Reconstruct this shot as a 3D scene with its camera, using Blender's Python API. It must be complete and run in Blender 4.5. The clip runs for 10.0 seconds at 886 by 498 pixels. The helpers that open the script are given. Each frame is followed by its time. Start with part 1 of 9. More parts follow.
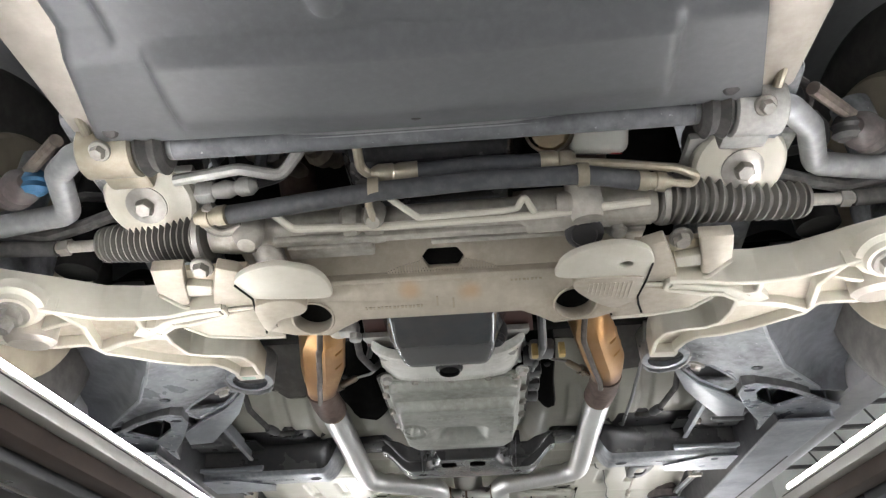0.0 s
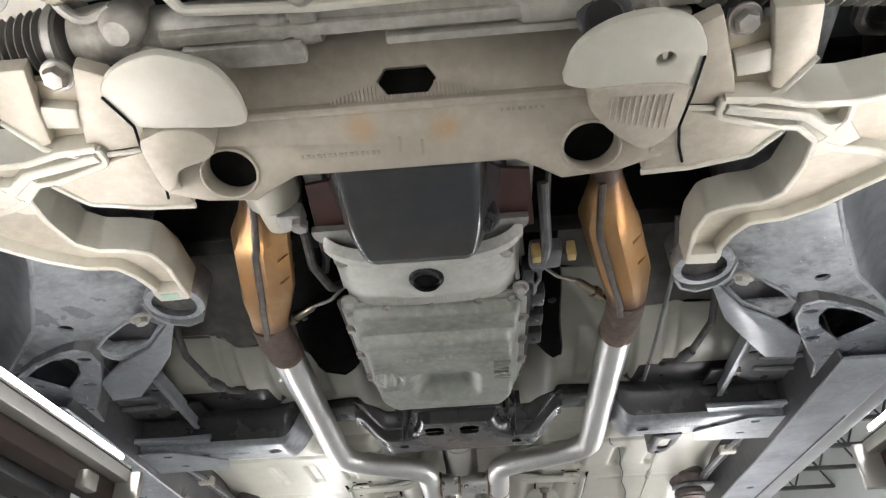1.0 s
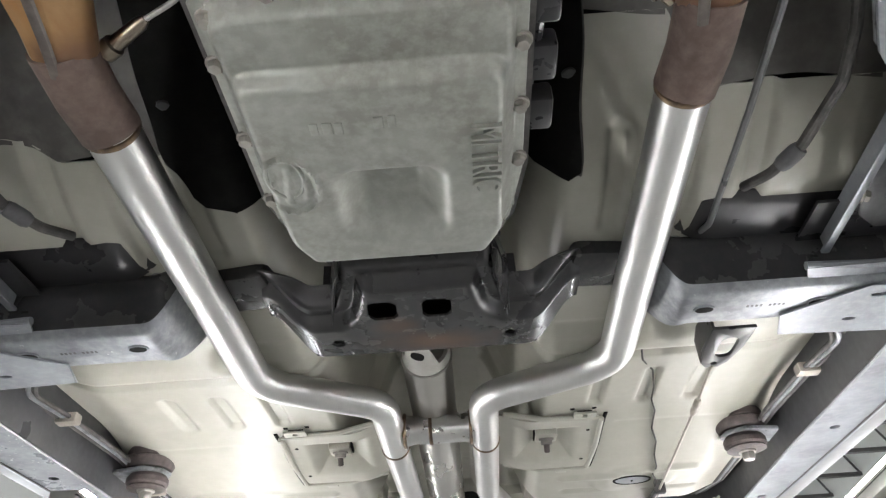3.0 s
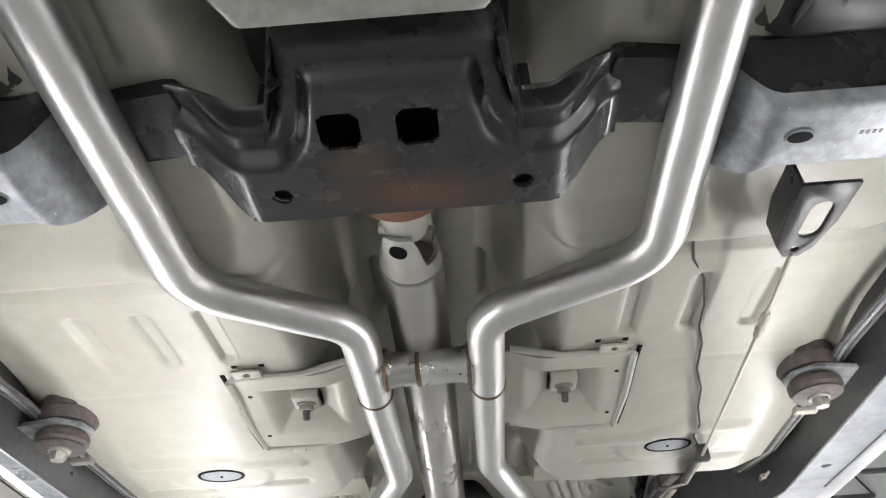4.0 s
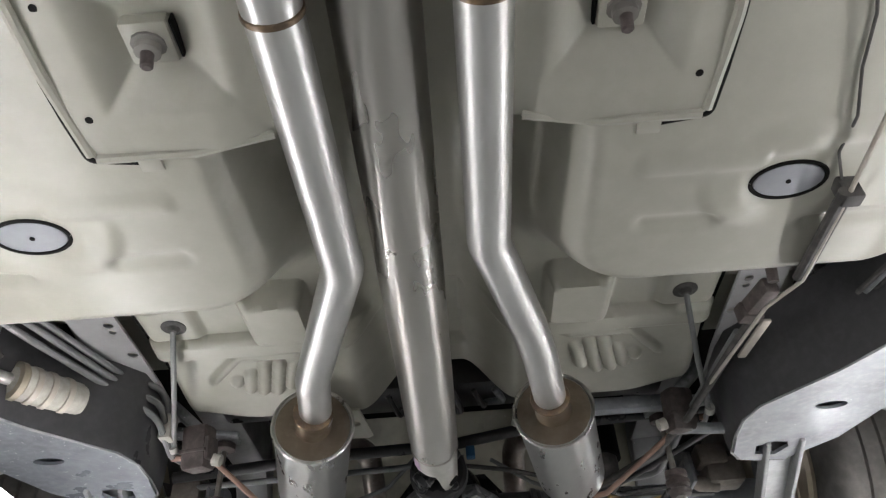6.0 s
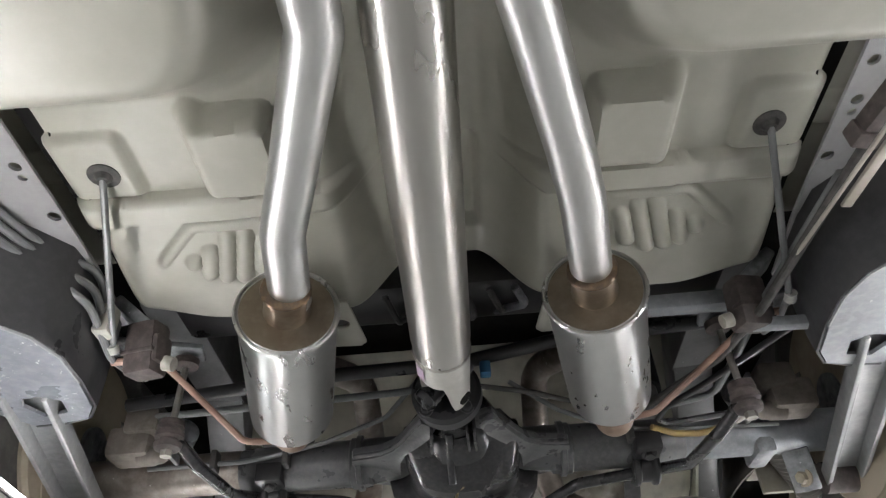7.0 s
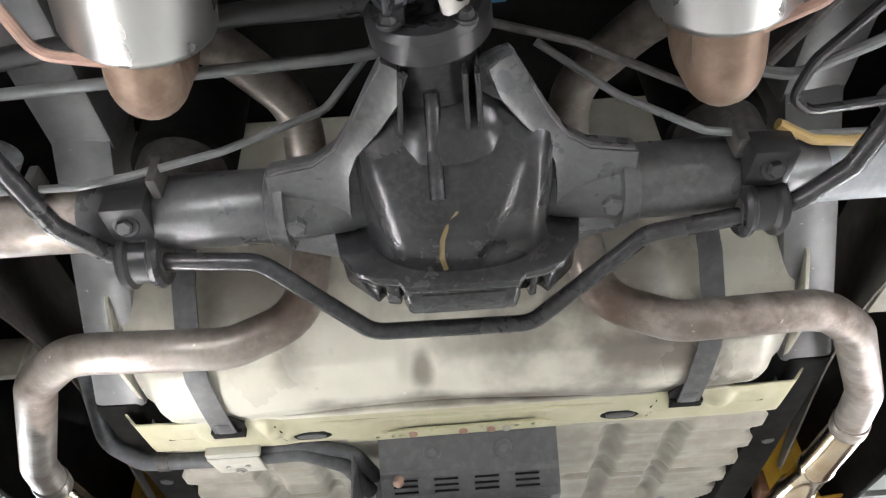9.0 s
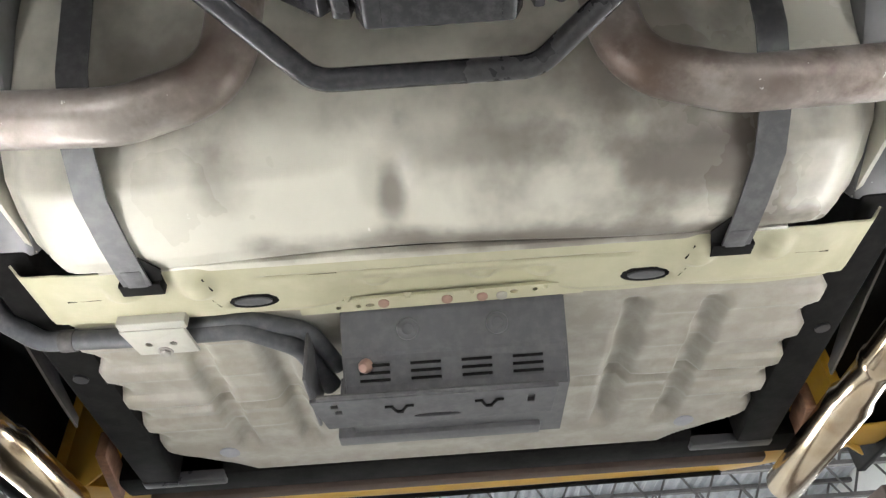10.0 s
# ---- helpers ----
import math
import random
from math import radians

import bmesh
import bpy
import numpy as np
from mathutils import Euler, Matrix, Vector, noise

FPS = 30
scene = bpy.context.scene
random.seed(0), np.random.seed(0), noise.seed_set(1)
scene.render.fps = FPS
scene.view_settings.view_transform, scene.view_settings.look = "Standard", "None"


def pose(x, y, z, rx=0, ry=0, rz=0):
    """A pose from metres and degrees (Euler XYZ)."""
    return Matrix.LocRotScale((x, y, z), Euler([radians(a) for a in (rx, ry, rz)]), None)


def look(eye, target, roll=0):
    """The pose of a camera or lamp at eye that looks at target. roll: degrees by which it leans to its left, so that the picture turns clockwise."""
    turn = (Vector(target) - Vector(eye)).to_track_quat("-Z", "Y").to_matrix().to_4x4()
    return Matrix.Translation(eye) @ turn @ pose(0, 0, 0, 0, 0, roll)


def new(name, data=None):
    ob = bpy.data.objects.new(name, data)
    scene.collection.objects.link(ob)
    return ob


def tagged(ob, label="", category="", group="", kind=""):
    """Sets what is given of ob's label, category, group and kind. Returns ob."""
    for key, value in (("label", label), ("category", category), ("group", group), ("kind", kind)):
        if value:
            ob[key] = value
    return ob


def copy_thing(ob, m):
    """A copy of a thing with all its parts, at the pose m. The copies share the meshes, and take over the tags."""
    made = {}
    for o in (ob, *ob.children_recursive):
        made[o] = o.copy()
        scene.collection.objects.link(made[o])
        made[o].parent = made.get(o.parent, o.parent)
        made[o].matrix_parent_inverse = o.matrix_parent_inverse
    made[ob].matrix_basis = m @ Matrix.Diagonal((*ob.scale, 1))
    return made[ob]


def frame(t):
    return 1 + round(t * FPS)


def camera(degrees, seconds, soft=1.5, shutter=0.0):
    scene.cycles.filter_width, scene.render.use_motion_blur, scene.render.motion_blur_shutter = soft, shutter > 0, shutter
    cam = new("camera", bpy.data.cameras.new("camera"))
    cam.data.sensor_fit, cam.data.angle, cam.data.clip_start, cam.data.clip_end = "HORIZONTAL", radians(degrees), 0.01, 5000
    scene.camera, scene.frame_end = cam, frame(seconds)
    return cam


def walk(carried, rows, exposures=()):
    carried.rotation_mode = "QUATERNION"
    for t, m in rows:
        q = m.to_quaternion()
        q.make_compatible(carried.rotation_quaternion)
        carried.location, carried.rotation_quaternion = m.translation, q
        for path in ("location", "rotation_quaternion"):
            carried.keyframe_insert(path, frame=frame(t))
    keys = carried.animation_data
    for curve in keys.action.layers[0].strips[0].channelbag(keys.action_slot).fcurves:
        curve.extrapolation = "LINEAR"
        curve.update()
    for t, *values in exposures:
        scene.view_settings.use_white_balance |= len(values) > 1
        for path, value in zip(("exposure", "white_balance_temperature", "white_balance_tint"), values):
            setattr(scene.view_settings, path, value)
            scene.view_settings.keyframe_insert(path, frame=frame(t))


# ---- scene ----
cam = camera(64.0, 10.0, soft=1.3)
PATH = [
    (0, (0.053, 0.768, 1.515), (-0.023, 2.462, 2.577), -2.2),
    (0.5, (0.04, 0.958, 1.492), (-0.039, 2.626, 2.591), -2.3),
    (1, (0.067, 1.14, 1.488), (-0.009, 2.795, 2.608), -2.6),
    (1.5, (0.08, 1.296, 1.501), (0.005, 2.945, 2.63), -2.6),
    (2, (0.066, 1.461, 1.507), (-0.001, 3.104, 2.646), -2.8),
    (2.2, (0.062, 1.524, 1.508), (-0.003, 3.162, 2.654), -2.8),
    (3.3, (0.077, 1.869, 1.521), (0.04, 3.493, 2.687), -3.4),
    (3.5, (0.078, 1.943, 1.517), (0.039, 3.554, 2.7), -3.5),
    (4, (0.066, 2.138, 1.514), (0.029, 3.728, 2.727), -3.5),
    (4.5, (0.052, 2.31, 1.502), (0.027, 3.884, 2.736), -3.7),
    (5, (0.064, 2.509, 1.495), (0.05, 4.077, 2.737), -3.9),
    (5.5, (0.061, 2.689, 1.487), (0.041, 4.254, 2.732), -3.8),
    (6.8, (0.033, 3.173, 1.471), (0.01, 4.732, 2.724), -3.9),
    (7, (0.024, 3.239, 1.471), (-0.004, 4.798, 2.724), -3.8),
    (7.5, (-0.001, 3.438, 1.453), (-0.037, 4.993, 2.71), -3.6),
    (8, (-0.024, 3.621, 1.439), (-0.053, 5.17, 2.704), -3.6),
    (8.5, (-0.013, 3.81, 1.441), (-0.033, 5.357, 2.709), -3.6),
    (9, (-0.007, 3.984, 1.441), (-0.01, 5.531, 2.709), -3.9),
    (9.5, (-0.016, 4.186, 1.423), (-0.011, 5.729, 2.696), -4.0),
    (10, (-0.004, 4.361, 1.402), (0.012, 5.893, 2.688), -4.3),
]
walk(cam, [(t, look(eye, target, roll)) for t, eye, target, roll in PATH],
     exposures=[(0, 0.25), (0.5, 0.17), (1.5, 0.15), (2.2, 0.28), (3.5, 0.44), (4.5, 0.04), (5.5, -0.24), (6.8, 0.08), (8.0, 0.72), (8.5, 0.98), (9.0, 1.18), (9.5, 1.28), (10.0, 1.12)])

# ---- light: a dim closed hall with high lamps, and the light bars on the lift ----
world = bpy.data.worlds.new("hall_air")
scene.world = world
world.use_nodes = True
world.node_tree.nodes["Background"].inputs["Color"].default_value = (0.9, 0.95, 1.0, 1)
world.node_tree.nodes["Background"].inputs["Strength"].default_value = 0.10
scene.view_settings.exposure = 0.0
BAR_LIGHT = 54.0
LAMP_LIGHT = 80.0


# ---- materials ----
def material(name, base, rough=0.5, metal=0.0, dark=None, light=None, grain=60.0, stain=6.0, amount=0.5,
             bump=0.15, stretch=(1, 1, 1), coat=0.0, rough_var=0.12, fleck=None, fleck_at=0.68, reach=(0.40, 0.74)):
    """Base colour with fine grain and larger stains towards the colours dark and light, specks and relief."""
    m = bpy.data.materials.new(name)
    m.use_nodes = True
    nt = m.node_tree
    nd, ln = nt.nodes, nt.links
    b = nd["Principled BSDF"]
    dark = dark or tuple(c * 0.6 for c in base)
    light = light or tuple(min(1, c * 1.2) for c in base)
    co = nd.new("ShaderNodeTexCoord")
    mp = nd.new("ShaderNodeMapping")
    mp.inputs["Scale"].default_value = stretch
    ln.new(co.outputs["Object"], mp.inputs["Vector"])

    def tex(scale, detail, rough_=0.6):
        t = nd.new("ShaderNodeTexNoise")
        t.inputs["Scale"].default_value = scale
        t.inputs["Detail"].default_value = detail
        t.inputs["Roughness"].default_value = rough_
        ln.new(mp.outputs["Vector"], t.inputs["Vector"])
        return t

    def ramp(a, bb, src):
        r = nd.new("ShaderNodeMapRange")
        r.inputs["From Min"].default_value, r.inputs["From Max"].default_value = a, bb
        ln.new(src, r.inputs["Value"])
        return r.outputs["Result"]

    def mix(f, a, c):
        x = nd.new("ShaderNodeMix")
        x.data_type = "RGBA"
        if isinstance(f, float):
            x.inputs["Factor"].default_value = f
        else:
            ln.new(f, x.inputs["Factor"])
        for sock, v in ((x.inputs["A"], a), (x.inputs["B"], c)):
            if isinstance(v, tuple):
                sock.default_value = (*v, 1)
            else:
                ln.new(v, sock)
        return x.outputs["Result"]

    def times(src, k):
        x = nd.new("ShaderNodeMath")
        x.operation = "MULTIPLY"
        x.inputs[1].default_value = k
        ln.new(src, x.inputs[0])
        return x.outputs[0]

    big = tex(stain, 5)
    fine = tex(grain, 4)
    c = mix(times(ramp(*reach, big.outputs["Fac"]), amount), base, dark)
    c = mix(times(ramp(0.42, 0.76, fine.outputs["Fac"]), amount * 0.7), c, light)
    if fleck:
        sp = tex(stain * 9, 3, 0.7)
        c = mix(ramp(fleck_at, fleck_at + 0.03, sp.outputs["Fac"]), c, fleck)
    ln.new(c, b.inputs["Base Color"])
    b.inputs["Metallic"].default_value = metal
    r = nd.new("ShaderNodeMapRange")
    r.inputs["To Min"].default_value, r.inputs["To Max"].default_value = max(0.02, rough - rough_var), min(1, rough + rough_var)
    r.inputs["From Min"].default_value, r.inputs["From Max"].default_value = 0.3, 0.7
    ln.new(big.outputs["Fac"], r.inputs["Value"])
    ln.new(r.outputs["Result"], b.inputs["Roughness"])
    if coat:
        b.inputs["Coat Weight"].default_value = coat
        b.inputs["Coat Roughness"].default_value = 0.2
    if bump:
        bp = nd.new("ShaderNodeBump")
        bp.inputs["Strength"].default_value = bump
        bp.inputs["Distance"].default_value = 0.002
        ln.new(fine.outputs["Fac"], bp.inputs["Height"])
        ln.new(bp.outputs["Normal"], b.inputs["Normal"])
    return m



def soil(m, spots, colour):
    """Cloudy dirt patches of their own: each spot is (centre, radii, strength) in metres."""
    nt = m.node_tree
    nd, ln = nt.nodes, nt.links
    b = nd["Principled BSDF"]
    last = b.inputs["Base Color"].links[0].from_socket
    co = nd.new("ShaderNodeTexCoord")
    ns = nd.new("ShaderNodeTexNoise")
    ns.inputs["Scale"].default_value = 11
    ns.inputs["Detail"].default_value = 5
    ln.new(co.outputs["Object"], ns.inputs["Vector"])
    for centre, radii, strength in spots:
        mp = nd.new("ShaderNodeMapping")
        mp.vector_type = "TEXTURE"
        mp.inputs["Location"].default_value = centre
        mp.inputs["Scale"].default_value = radii
        ln.new(co.outputs["Object"], mp.inputs["Vector"])
        le = nd.new("ShaderNodeVectorMath")
        le.operation = "LENGTH"
        ln.new(mp.outputs["Vector"], le.inputs[0])
        ad = nd.new("ShaderNodeMath")
        ad.operation = "MULTIPLY_ADD"
        ln.new(ns.outputs["Fac"], ad.inputs[0])
        ad.inputs[1].default_value = 1.6
        ln.new(le.outputs["Value"], ad.inputs[2])
        r = nd.new("ShaderNodeMapRange")
        r.interpolation_type = "SMOOTHSTEP"
        r.inputs["From Min"].default_value, r.inputs["From Max"].default_value = 0.95, 1.85
        r.inputs["To Min"].default_value, r.inputs["To Max"].default_value = strength, 0.0
        ln.new(ad.outputs[0], r.inputs["Value"])
        x = nd.new("ShaderNodeMix")
        x.data_type = "RGBA"
        ln.new(r.outputs["Result"], x.inputs["Factor"])
        ln.new(last, x.inputs["A"])
        x.inputs["B"].default_value = (*colour, 1)
        last = x.outputs["Result"]
    ln.new(last, b.inputs["Base Color"])


def glow(name, colour, strength):
    m = bpy.data.materials.new(name)
    m.use_nodes = True
    b = m.node_tree.nodes["Principled BSDF"]
    b.inputs["Base Color"].default_value = (0.8, 0.8, 0.8, 1)
    b.inputs["Emission Color"].default_value = (*colour, 1)
    b.inputs["Emission Strength"].default_value = strength
    return m


PRIMER = material("beige_primer", (0.40, 0.392, 0.34), 0.36, 0, (0.31, 0.298, 0.25), (0.48, 0.47, 0.42), 30, 3.5, 0.5, 0.06, rough_var=0.03)
PRIMER_OLIVE = material("olive_primer", (0.45, 0.43, 0.29), 0.45, 0, (0.33, 0.31, 0.22), (0.53, 0.5, 0.36), 30, 5, 0.6, 0.06)
TANK = material("sooty_tank_paint", (0.58, 0.56, 0.48), 0.36, 0, (0.17, 0.155, 0.135), (0.64, 0.62, 0.53), 14, 3.6, 0.9, 0.04, stretch=(1, 0.7, 1), fleck=(0.78, 0.76, 0.71), fleck_at=0.735, reach=(0.50, 0.72))
soil(TANK, (((0.32, 4.955, 2.02), (0.27, 0.11, 0.15), 0.9), ((0.16, 5.047, 1.99), (0.62, 0.042, 0.07), 0.85), ((-0.055, 4.97, 2.0), (0.022, 0.05, 0.08), 0.7),
            ((-0.32, 4.84, 2.08), (0.24, 0.12, 0.16), 0.75), ((0.24, 4.85, 2.08), (0.24, 0.11, 0.16), 0.8), ((0.06, 4.92, 2.02), (0.16, 0.05, 0.1), 0.5), ((-0.26, 4.93, 2.0), (0.05, 0.05, 0.08), 0.5)), (0.12, 0.10, 0.085))
REAR_RAIL = material("speckled_dark_rail_paint", (0.19, 0.19, 0.195), 0.42, 0.2, (0.05, 0.05, 0.05), (0.2, 0.2, 0.2), 60, 9, 0.6, 0.08, fleck=(0.6, 0.6, 0.6), fleck_at=0.70)
STRAP = material("dusty_black_strap", (0.085, 0.085, 0.088), 0.4, 0.2, (0.05, 0.05, 0.05), (0.2, 0.2, 0.2), 60, 9, 0.6, 0.06)
TRUNK = material("dusty_trunk_primer", (0.285, 0.265, 0.215), 0.42, 0, (0.27, 0.245, 0.215), (0.47, 0.45, 0.41), 25, 5, 0.7, 0.06, fleck=(0.62, 0.6, 0.56), fleck_at=0.77)
FRAME = material("dusty_black_frame_paint", (0.245, 0.255, 0.27), 0.36, 0.2, (0.055, 0.055, 0.058), (0.38, 0.39, 0.41), 60, 11, 0.95, 0.14, fleck=(0.6, 0.6, 0.62), fleck_at=0.69, reach=(0.44, 0.68))
RAIL = material("grey_rail_paint", (0.265, 0.28, 0.305), 0.4, 0.25, (0.17, 0.175, 0.185), (0.4, 0.41, 0.43), 80, 10, 0.8, 0.1, fleck=(0.6, 0.6, 0.62), fleck_at=0.72)
BLACK = material("satin_black_paint", (0.026, 0.026, 0.029), 0.33, 0.15, (0.032, 0.028, 0.025), (0.05, 0.048, 0.046), 90, 8, 0.4, 0.06)
soil(BLACK, (((0.03, 2.69, 2.01), (0.12, 0.035, 0.04), 0.7), ((-0.02, 2.64, 2.01), (0.04, 0.03, 0.04), 0.4)), (0.11, 0.06, 0.04))
BLACK_OIL = material("oily_black_casting", (0.036, 0.036, 0.040), 0.24, 0.25, (0.022, 0.020, 0.019), (0.075, 0.074, 0.074), 120, 9, 0.8, 0.09, rough_var=0.08)
# Near-black for dark parts and for shade painted into voids; specular cut to deepen it.
BLACK_SHADE = material("black_parts_and_void_shade", (0.007, 0.0067, 0.0065), 0.8, 0, (0.004, 0.004, 0.004), (0.016, 0.015, 0.014), 50, 7, 0.7, 0.25)
BLACK_SHADE.node_tree.nodes["Principled BSDF"].inputs["Specular IOR Level"].default_value = 0.12
CAST = material("raw_cast_aluminium", (0.49, 0.44, 0.36), 0.48, 0.3, (0.30, 0.25, 0.19), (0.62, 0.575, 0.49), 70, 6, 0.6, 0.22)
soil(CAST, (((-0.038, 1.692, 2.023), (0.022, 0.022, 0.03), 0.55), ((0.052, 1.695, 2.022), (0.026, 0.022, 0.03), 0.6), ((-0.23, 1.70, 2.02), (0.05, 0.02, 0.03), 0.3), ((0.27, 1.71, 2.02), (0.05, 0.03, 0.03), 0.3)), (0.50, 0.29, 0.13))
CAST_GREY = material("grey_cast_aluminium", (0.42, 0.41, 0.39), 0.5, 0.35, (0.2, 0.19, 0.18), (0.58, 0.57, 0.55), 90, 9, 0.7, 0.25)
PAN = material("galvanised_pan_steel", (0.37, 0.38, 0.345), 0.42, 0.35, (0.21, 0.205, 0.175), (0.52, 0.53, 0.50), 60, 8, 0.85, 0.1)
STEEL = material("brushed_exhaust_steel", (0.70, 0.695, 0.69), 0.37, 1.0, (0.40, 0.385, 0.37), (0.74, 0.735, 0.73), 26, 7, 0.6, 0.0, stretch=(1, 0.3, 1), rough_var=0.07)
STEEL_MUF = material("muffler_steel", (0.60, 0.595, 0.585), 0.30, 1.0, (0.42, 0.41, 0.40), (0.68, 0.675, 0.67), 60, 34, 0.25, 0.0, stretch=(1, 0.35, 1), rough_var=0.05, fleck=(0.74, 0.735, 0.72), fleck_at=0.725)
HEATED = material("heat_tinted_steel", (0.30, 0.26, 0.21), 0.38, 1.0, (0.24, 0.18, 0.14), (0.48, 0.42, 0.34), 30, 8, 0.8, 0.08)
CAT = material("gold_tinted_converter", (0.52, 0.29, 0.115), 0.42, 0.8, (0.19, 0.10, 0.075), (0.72, 0.48, 0.24), 14, 7, 1.0, 0.10, stretch=(2.2, 0.8, 1), rough_var=0.1)
soil(CAT, (((-0.272, 2.17, 2.06), (0.07, 0.05, 0.08), 0.9), ((0.312, 2.17, 2.06), (0.07, 0.05, 0.08), 0.9), ((-0.217, 1.85, 2.08), (0.07, 0.07, 0.08), 0.9), ((0.258, 1.86, 2.08), (0.07, 0.07, 0.08), 0.9)), (0.17, 0.10, 0.075))
CAT_PIPE = material("brown_scaled_pipe", (0.145, 0.10, 0.085), 0.7, 0.3, (0.07, 0.055, 0.05), (0.25, 0.19, 0.16), 60, 9, 0.7, 0.25)
ELBOW = material("rusty_brown_elbow", (0.27, 0.185, 0.135), 0.5, 0.4, (0.13, 0.075, 0.05), (0.46, 0.37, 0.30), 22, 9, 0.9, 0.12, fleck=(0.62, 0.56, 0.5), fleck_at=0.74)
LINE = material("dusty_grey_line", (0.19, 0.195, 0.20), 0.36, 0.2, (0.07, 0.07, 0.07), (0.24, 0.24, 0.24), 60, 10, 0.6, 0.05)
CHAN = material("pale_galvanised_channel", (0.29, 0.295, 0.30), 0.4, 0.3, (0.28, 0.28, 0.28), (0.5, 0.5, 0.5), 50, 6, 0.6, 0.06)
TAIL = material("weathered_tail_pipe", (0.30, 0.268, 0.243), 0.38, 0.45, (0.09, 0.06, 0.045), (0.48, 0.43, 0.39), 34, 8, 1.0, 0.2, fleck=(0.72, 0.70, 0.66), fleck_at=0.70)
soil(TAIL, (((-0.22, 4.78, 2.0), (0.10, 0.10, 0.12), 0.85), ((0.22, 4.80, 2.0), (0.10, 0.10, 0.12), 0.85), ((-0.62, 4.90, 1.94), (0.10, 0.12, 0.06), 0.5), ((0.36, 4.80, 1.94), (0.12, 0.05, 0.03), 0.5)), (0.09, 0.055, 0.038))
MAROON = material("dark_maroon_plate", (0.07, 0.03, 0.025), 0.55, 0.1)
SHAFT = material("driveshaft_aluminium", (0.53, 0.515, 0.49), 0.31, 1.0, (0.42, 0.40, 0.37), (0.56, 0.55, 0.53), 20, 3, 0.25, 0.0, stretch=(1, 0.4, 1))
YOKE = material("cast_yoke_aluminium", (0.56, 0.55, 0.52), 0.48, 0.6, (0.4, 0.39, 0.36), (0.66, 0.65, 0.62), 90, 10, 0.5, 0.2)
RUST = material("rusty_flange", (0.21, 0.105, 0.06), 0.75, 0.2, (0.11, 0.06, 0.04), (0.34, 0.18, 0.10), 80, 14, 0.8, 0.3)
COPPER = material("coppery_hanger_rod", (0.36, 0.24, 0.20), 0.45, 0.6, (0.3, 0.17, 0.12), (0.55, 0.36, 0.28), 60, 9, 0.6, 0.1)
# Polished metal with gold and brown reflections put into its colour.
CHROME = material("polish_with_gold_reflection", (0.50, 0.39, 0.26), 0.17, 1.0, (0.22, 0.13, 0.07), (0.72, 0.68, 0.6), 12, 5, 0.5, 0.0, rough_var=0.03)
RUBBER = material("dusty_black_rubber", (0.055, 0.052, 0.05), 0.62, 0, (0.03, 0.03, 0.03), (0.16, 0.15, 0.14), 60, 12, 0.7, 0.15)
BOOT = material("grey_brown_boot_rubber", (0.22, 0.21, 0.195), 0.6, 0, (0.08, 0.07, 0.065), (0.22, 0.21, 0.19), 60, 12, 0.6, 0.1)
HOSE = material("grey_black_hose", (0.050, 0.053, 0.060), 0.5, 0, (0.04, 0.04, 0.04), (0.15, 0.15, 0.15), 60, 12, 0.6, 0.1)
PLASTIC = material("grey_splash_plastic", (0.115, 0.118, 0.124), 0.42, 0, (0.085, 0.087, 0.092), (0.16, 0.163, 0.17), 90, 3, 0.5, 0.05)
TYRE = material("tyre_rubber", (0.075, 0.071, 0.067), 0.7, 0, (0.05, 0.047, 0.043), (0.15, 0.14, 0.13), 40, 8, 0.7, 0.15)
ALLOY = material("dusty_wheel_alloy", (0.46, 0.42, 0.37), 0.5, 0.5, (0.28, 0.24, 0.2), (0.56, 0.53, 0.48), 40, 7, 0.7, 0.1)
ZINC = material("yellow_zinc_fitting", (0.36, 0.32, 0.25), 0.42, 0.6, (0.24, 0.2, 0.14), (0.5, 0.46, 0.38), 80, 14, 0.6, 0.08)
BOLT = material("grey_bolt_steel", (0.38, 0.36, 0.33), 0.42, 0.7, (0.2, 0.18, 0.16), (0.52, 0.5, 0.47), 90, 20, 0.6, 0.1)
OFFWHITE = material("dusty_white_plastic", (0.33, 0.315, 0.28), 0.5, 0, (0.38, 0.36, 0.31), (0.64, 0.62, 0.57), 60, 12, 0.6, 0.06)
BROWN = material("brown_rubber", (0.06, 0.05, 0.048), 0.6, 0, (0.07, 0.05, 0.05), (0.2, 0.16, 0.15), 70, 14, 0.6, 0.12)
SILL = material("pale_grey_sill_paint", (0.33, 0.325, 0.33), 0.45, 0.1, (0.25, 0.245, 0.25), (0.40, 0.40, 0.405), 60, 6, 0.5, 0.05)
GALV = material("dusty_galvanised_steel", (0.34, 0.345, 0.35), 0.42, 0.5, (0.2, 0.2, 0.2), (0.5, 0.5, 0.5), 70, 9, 0.7, 0.12)
DUSTY = material("tan_brake_dust", (0.47, 0.41, 0.32), 0.6, 0.2, (0.22, 0.17, 0.12), (0.46, 0.40, 0.31), 30, 7, 0.7, 0.1)
PAD = material("pale_machined_aluminium", (0.60, 0.57, 0.49), 0.5, 0.15, (0.44, 0.39, 0.31), (0.68, 0.65, 0.58), 60, 6, 0.5, 0.12)
OIL_PAN = material("glossy_dark_pan_paint", (0.040, 0.045, 0.052), 0.16, 0.2, (0.06, 0.045, 0.035), (0.07, 0.068, 0.068), 30, 5, 0.7, 0.03)
TOE = material("sooty_grey_toe_panel", (0.125, 0.118, 0.11), 0.6, 0.1, (0.05, 0.047, 0.044), (0.19, 0.18, 0.17), 40, 6, 0.7, 0.15)
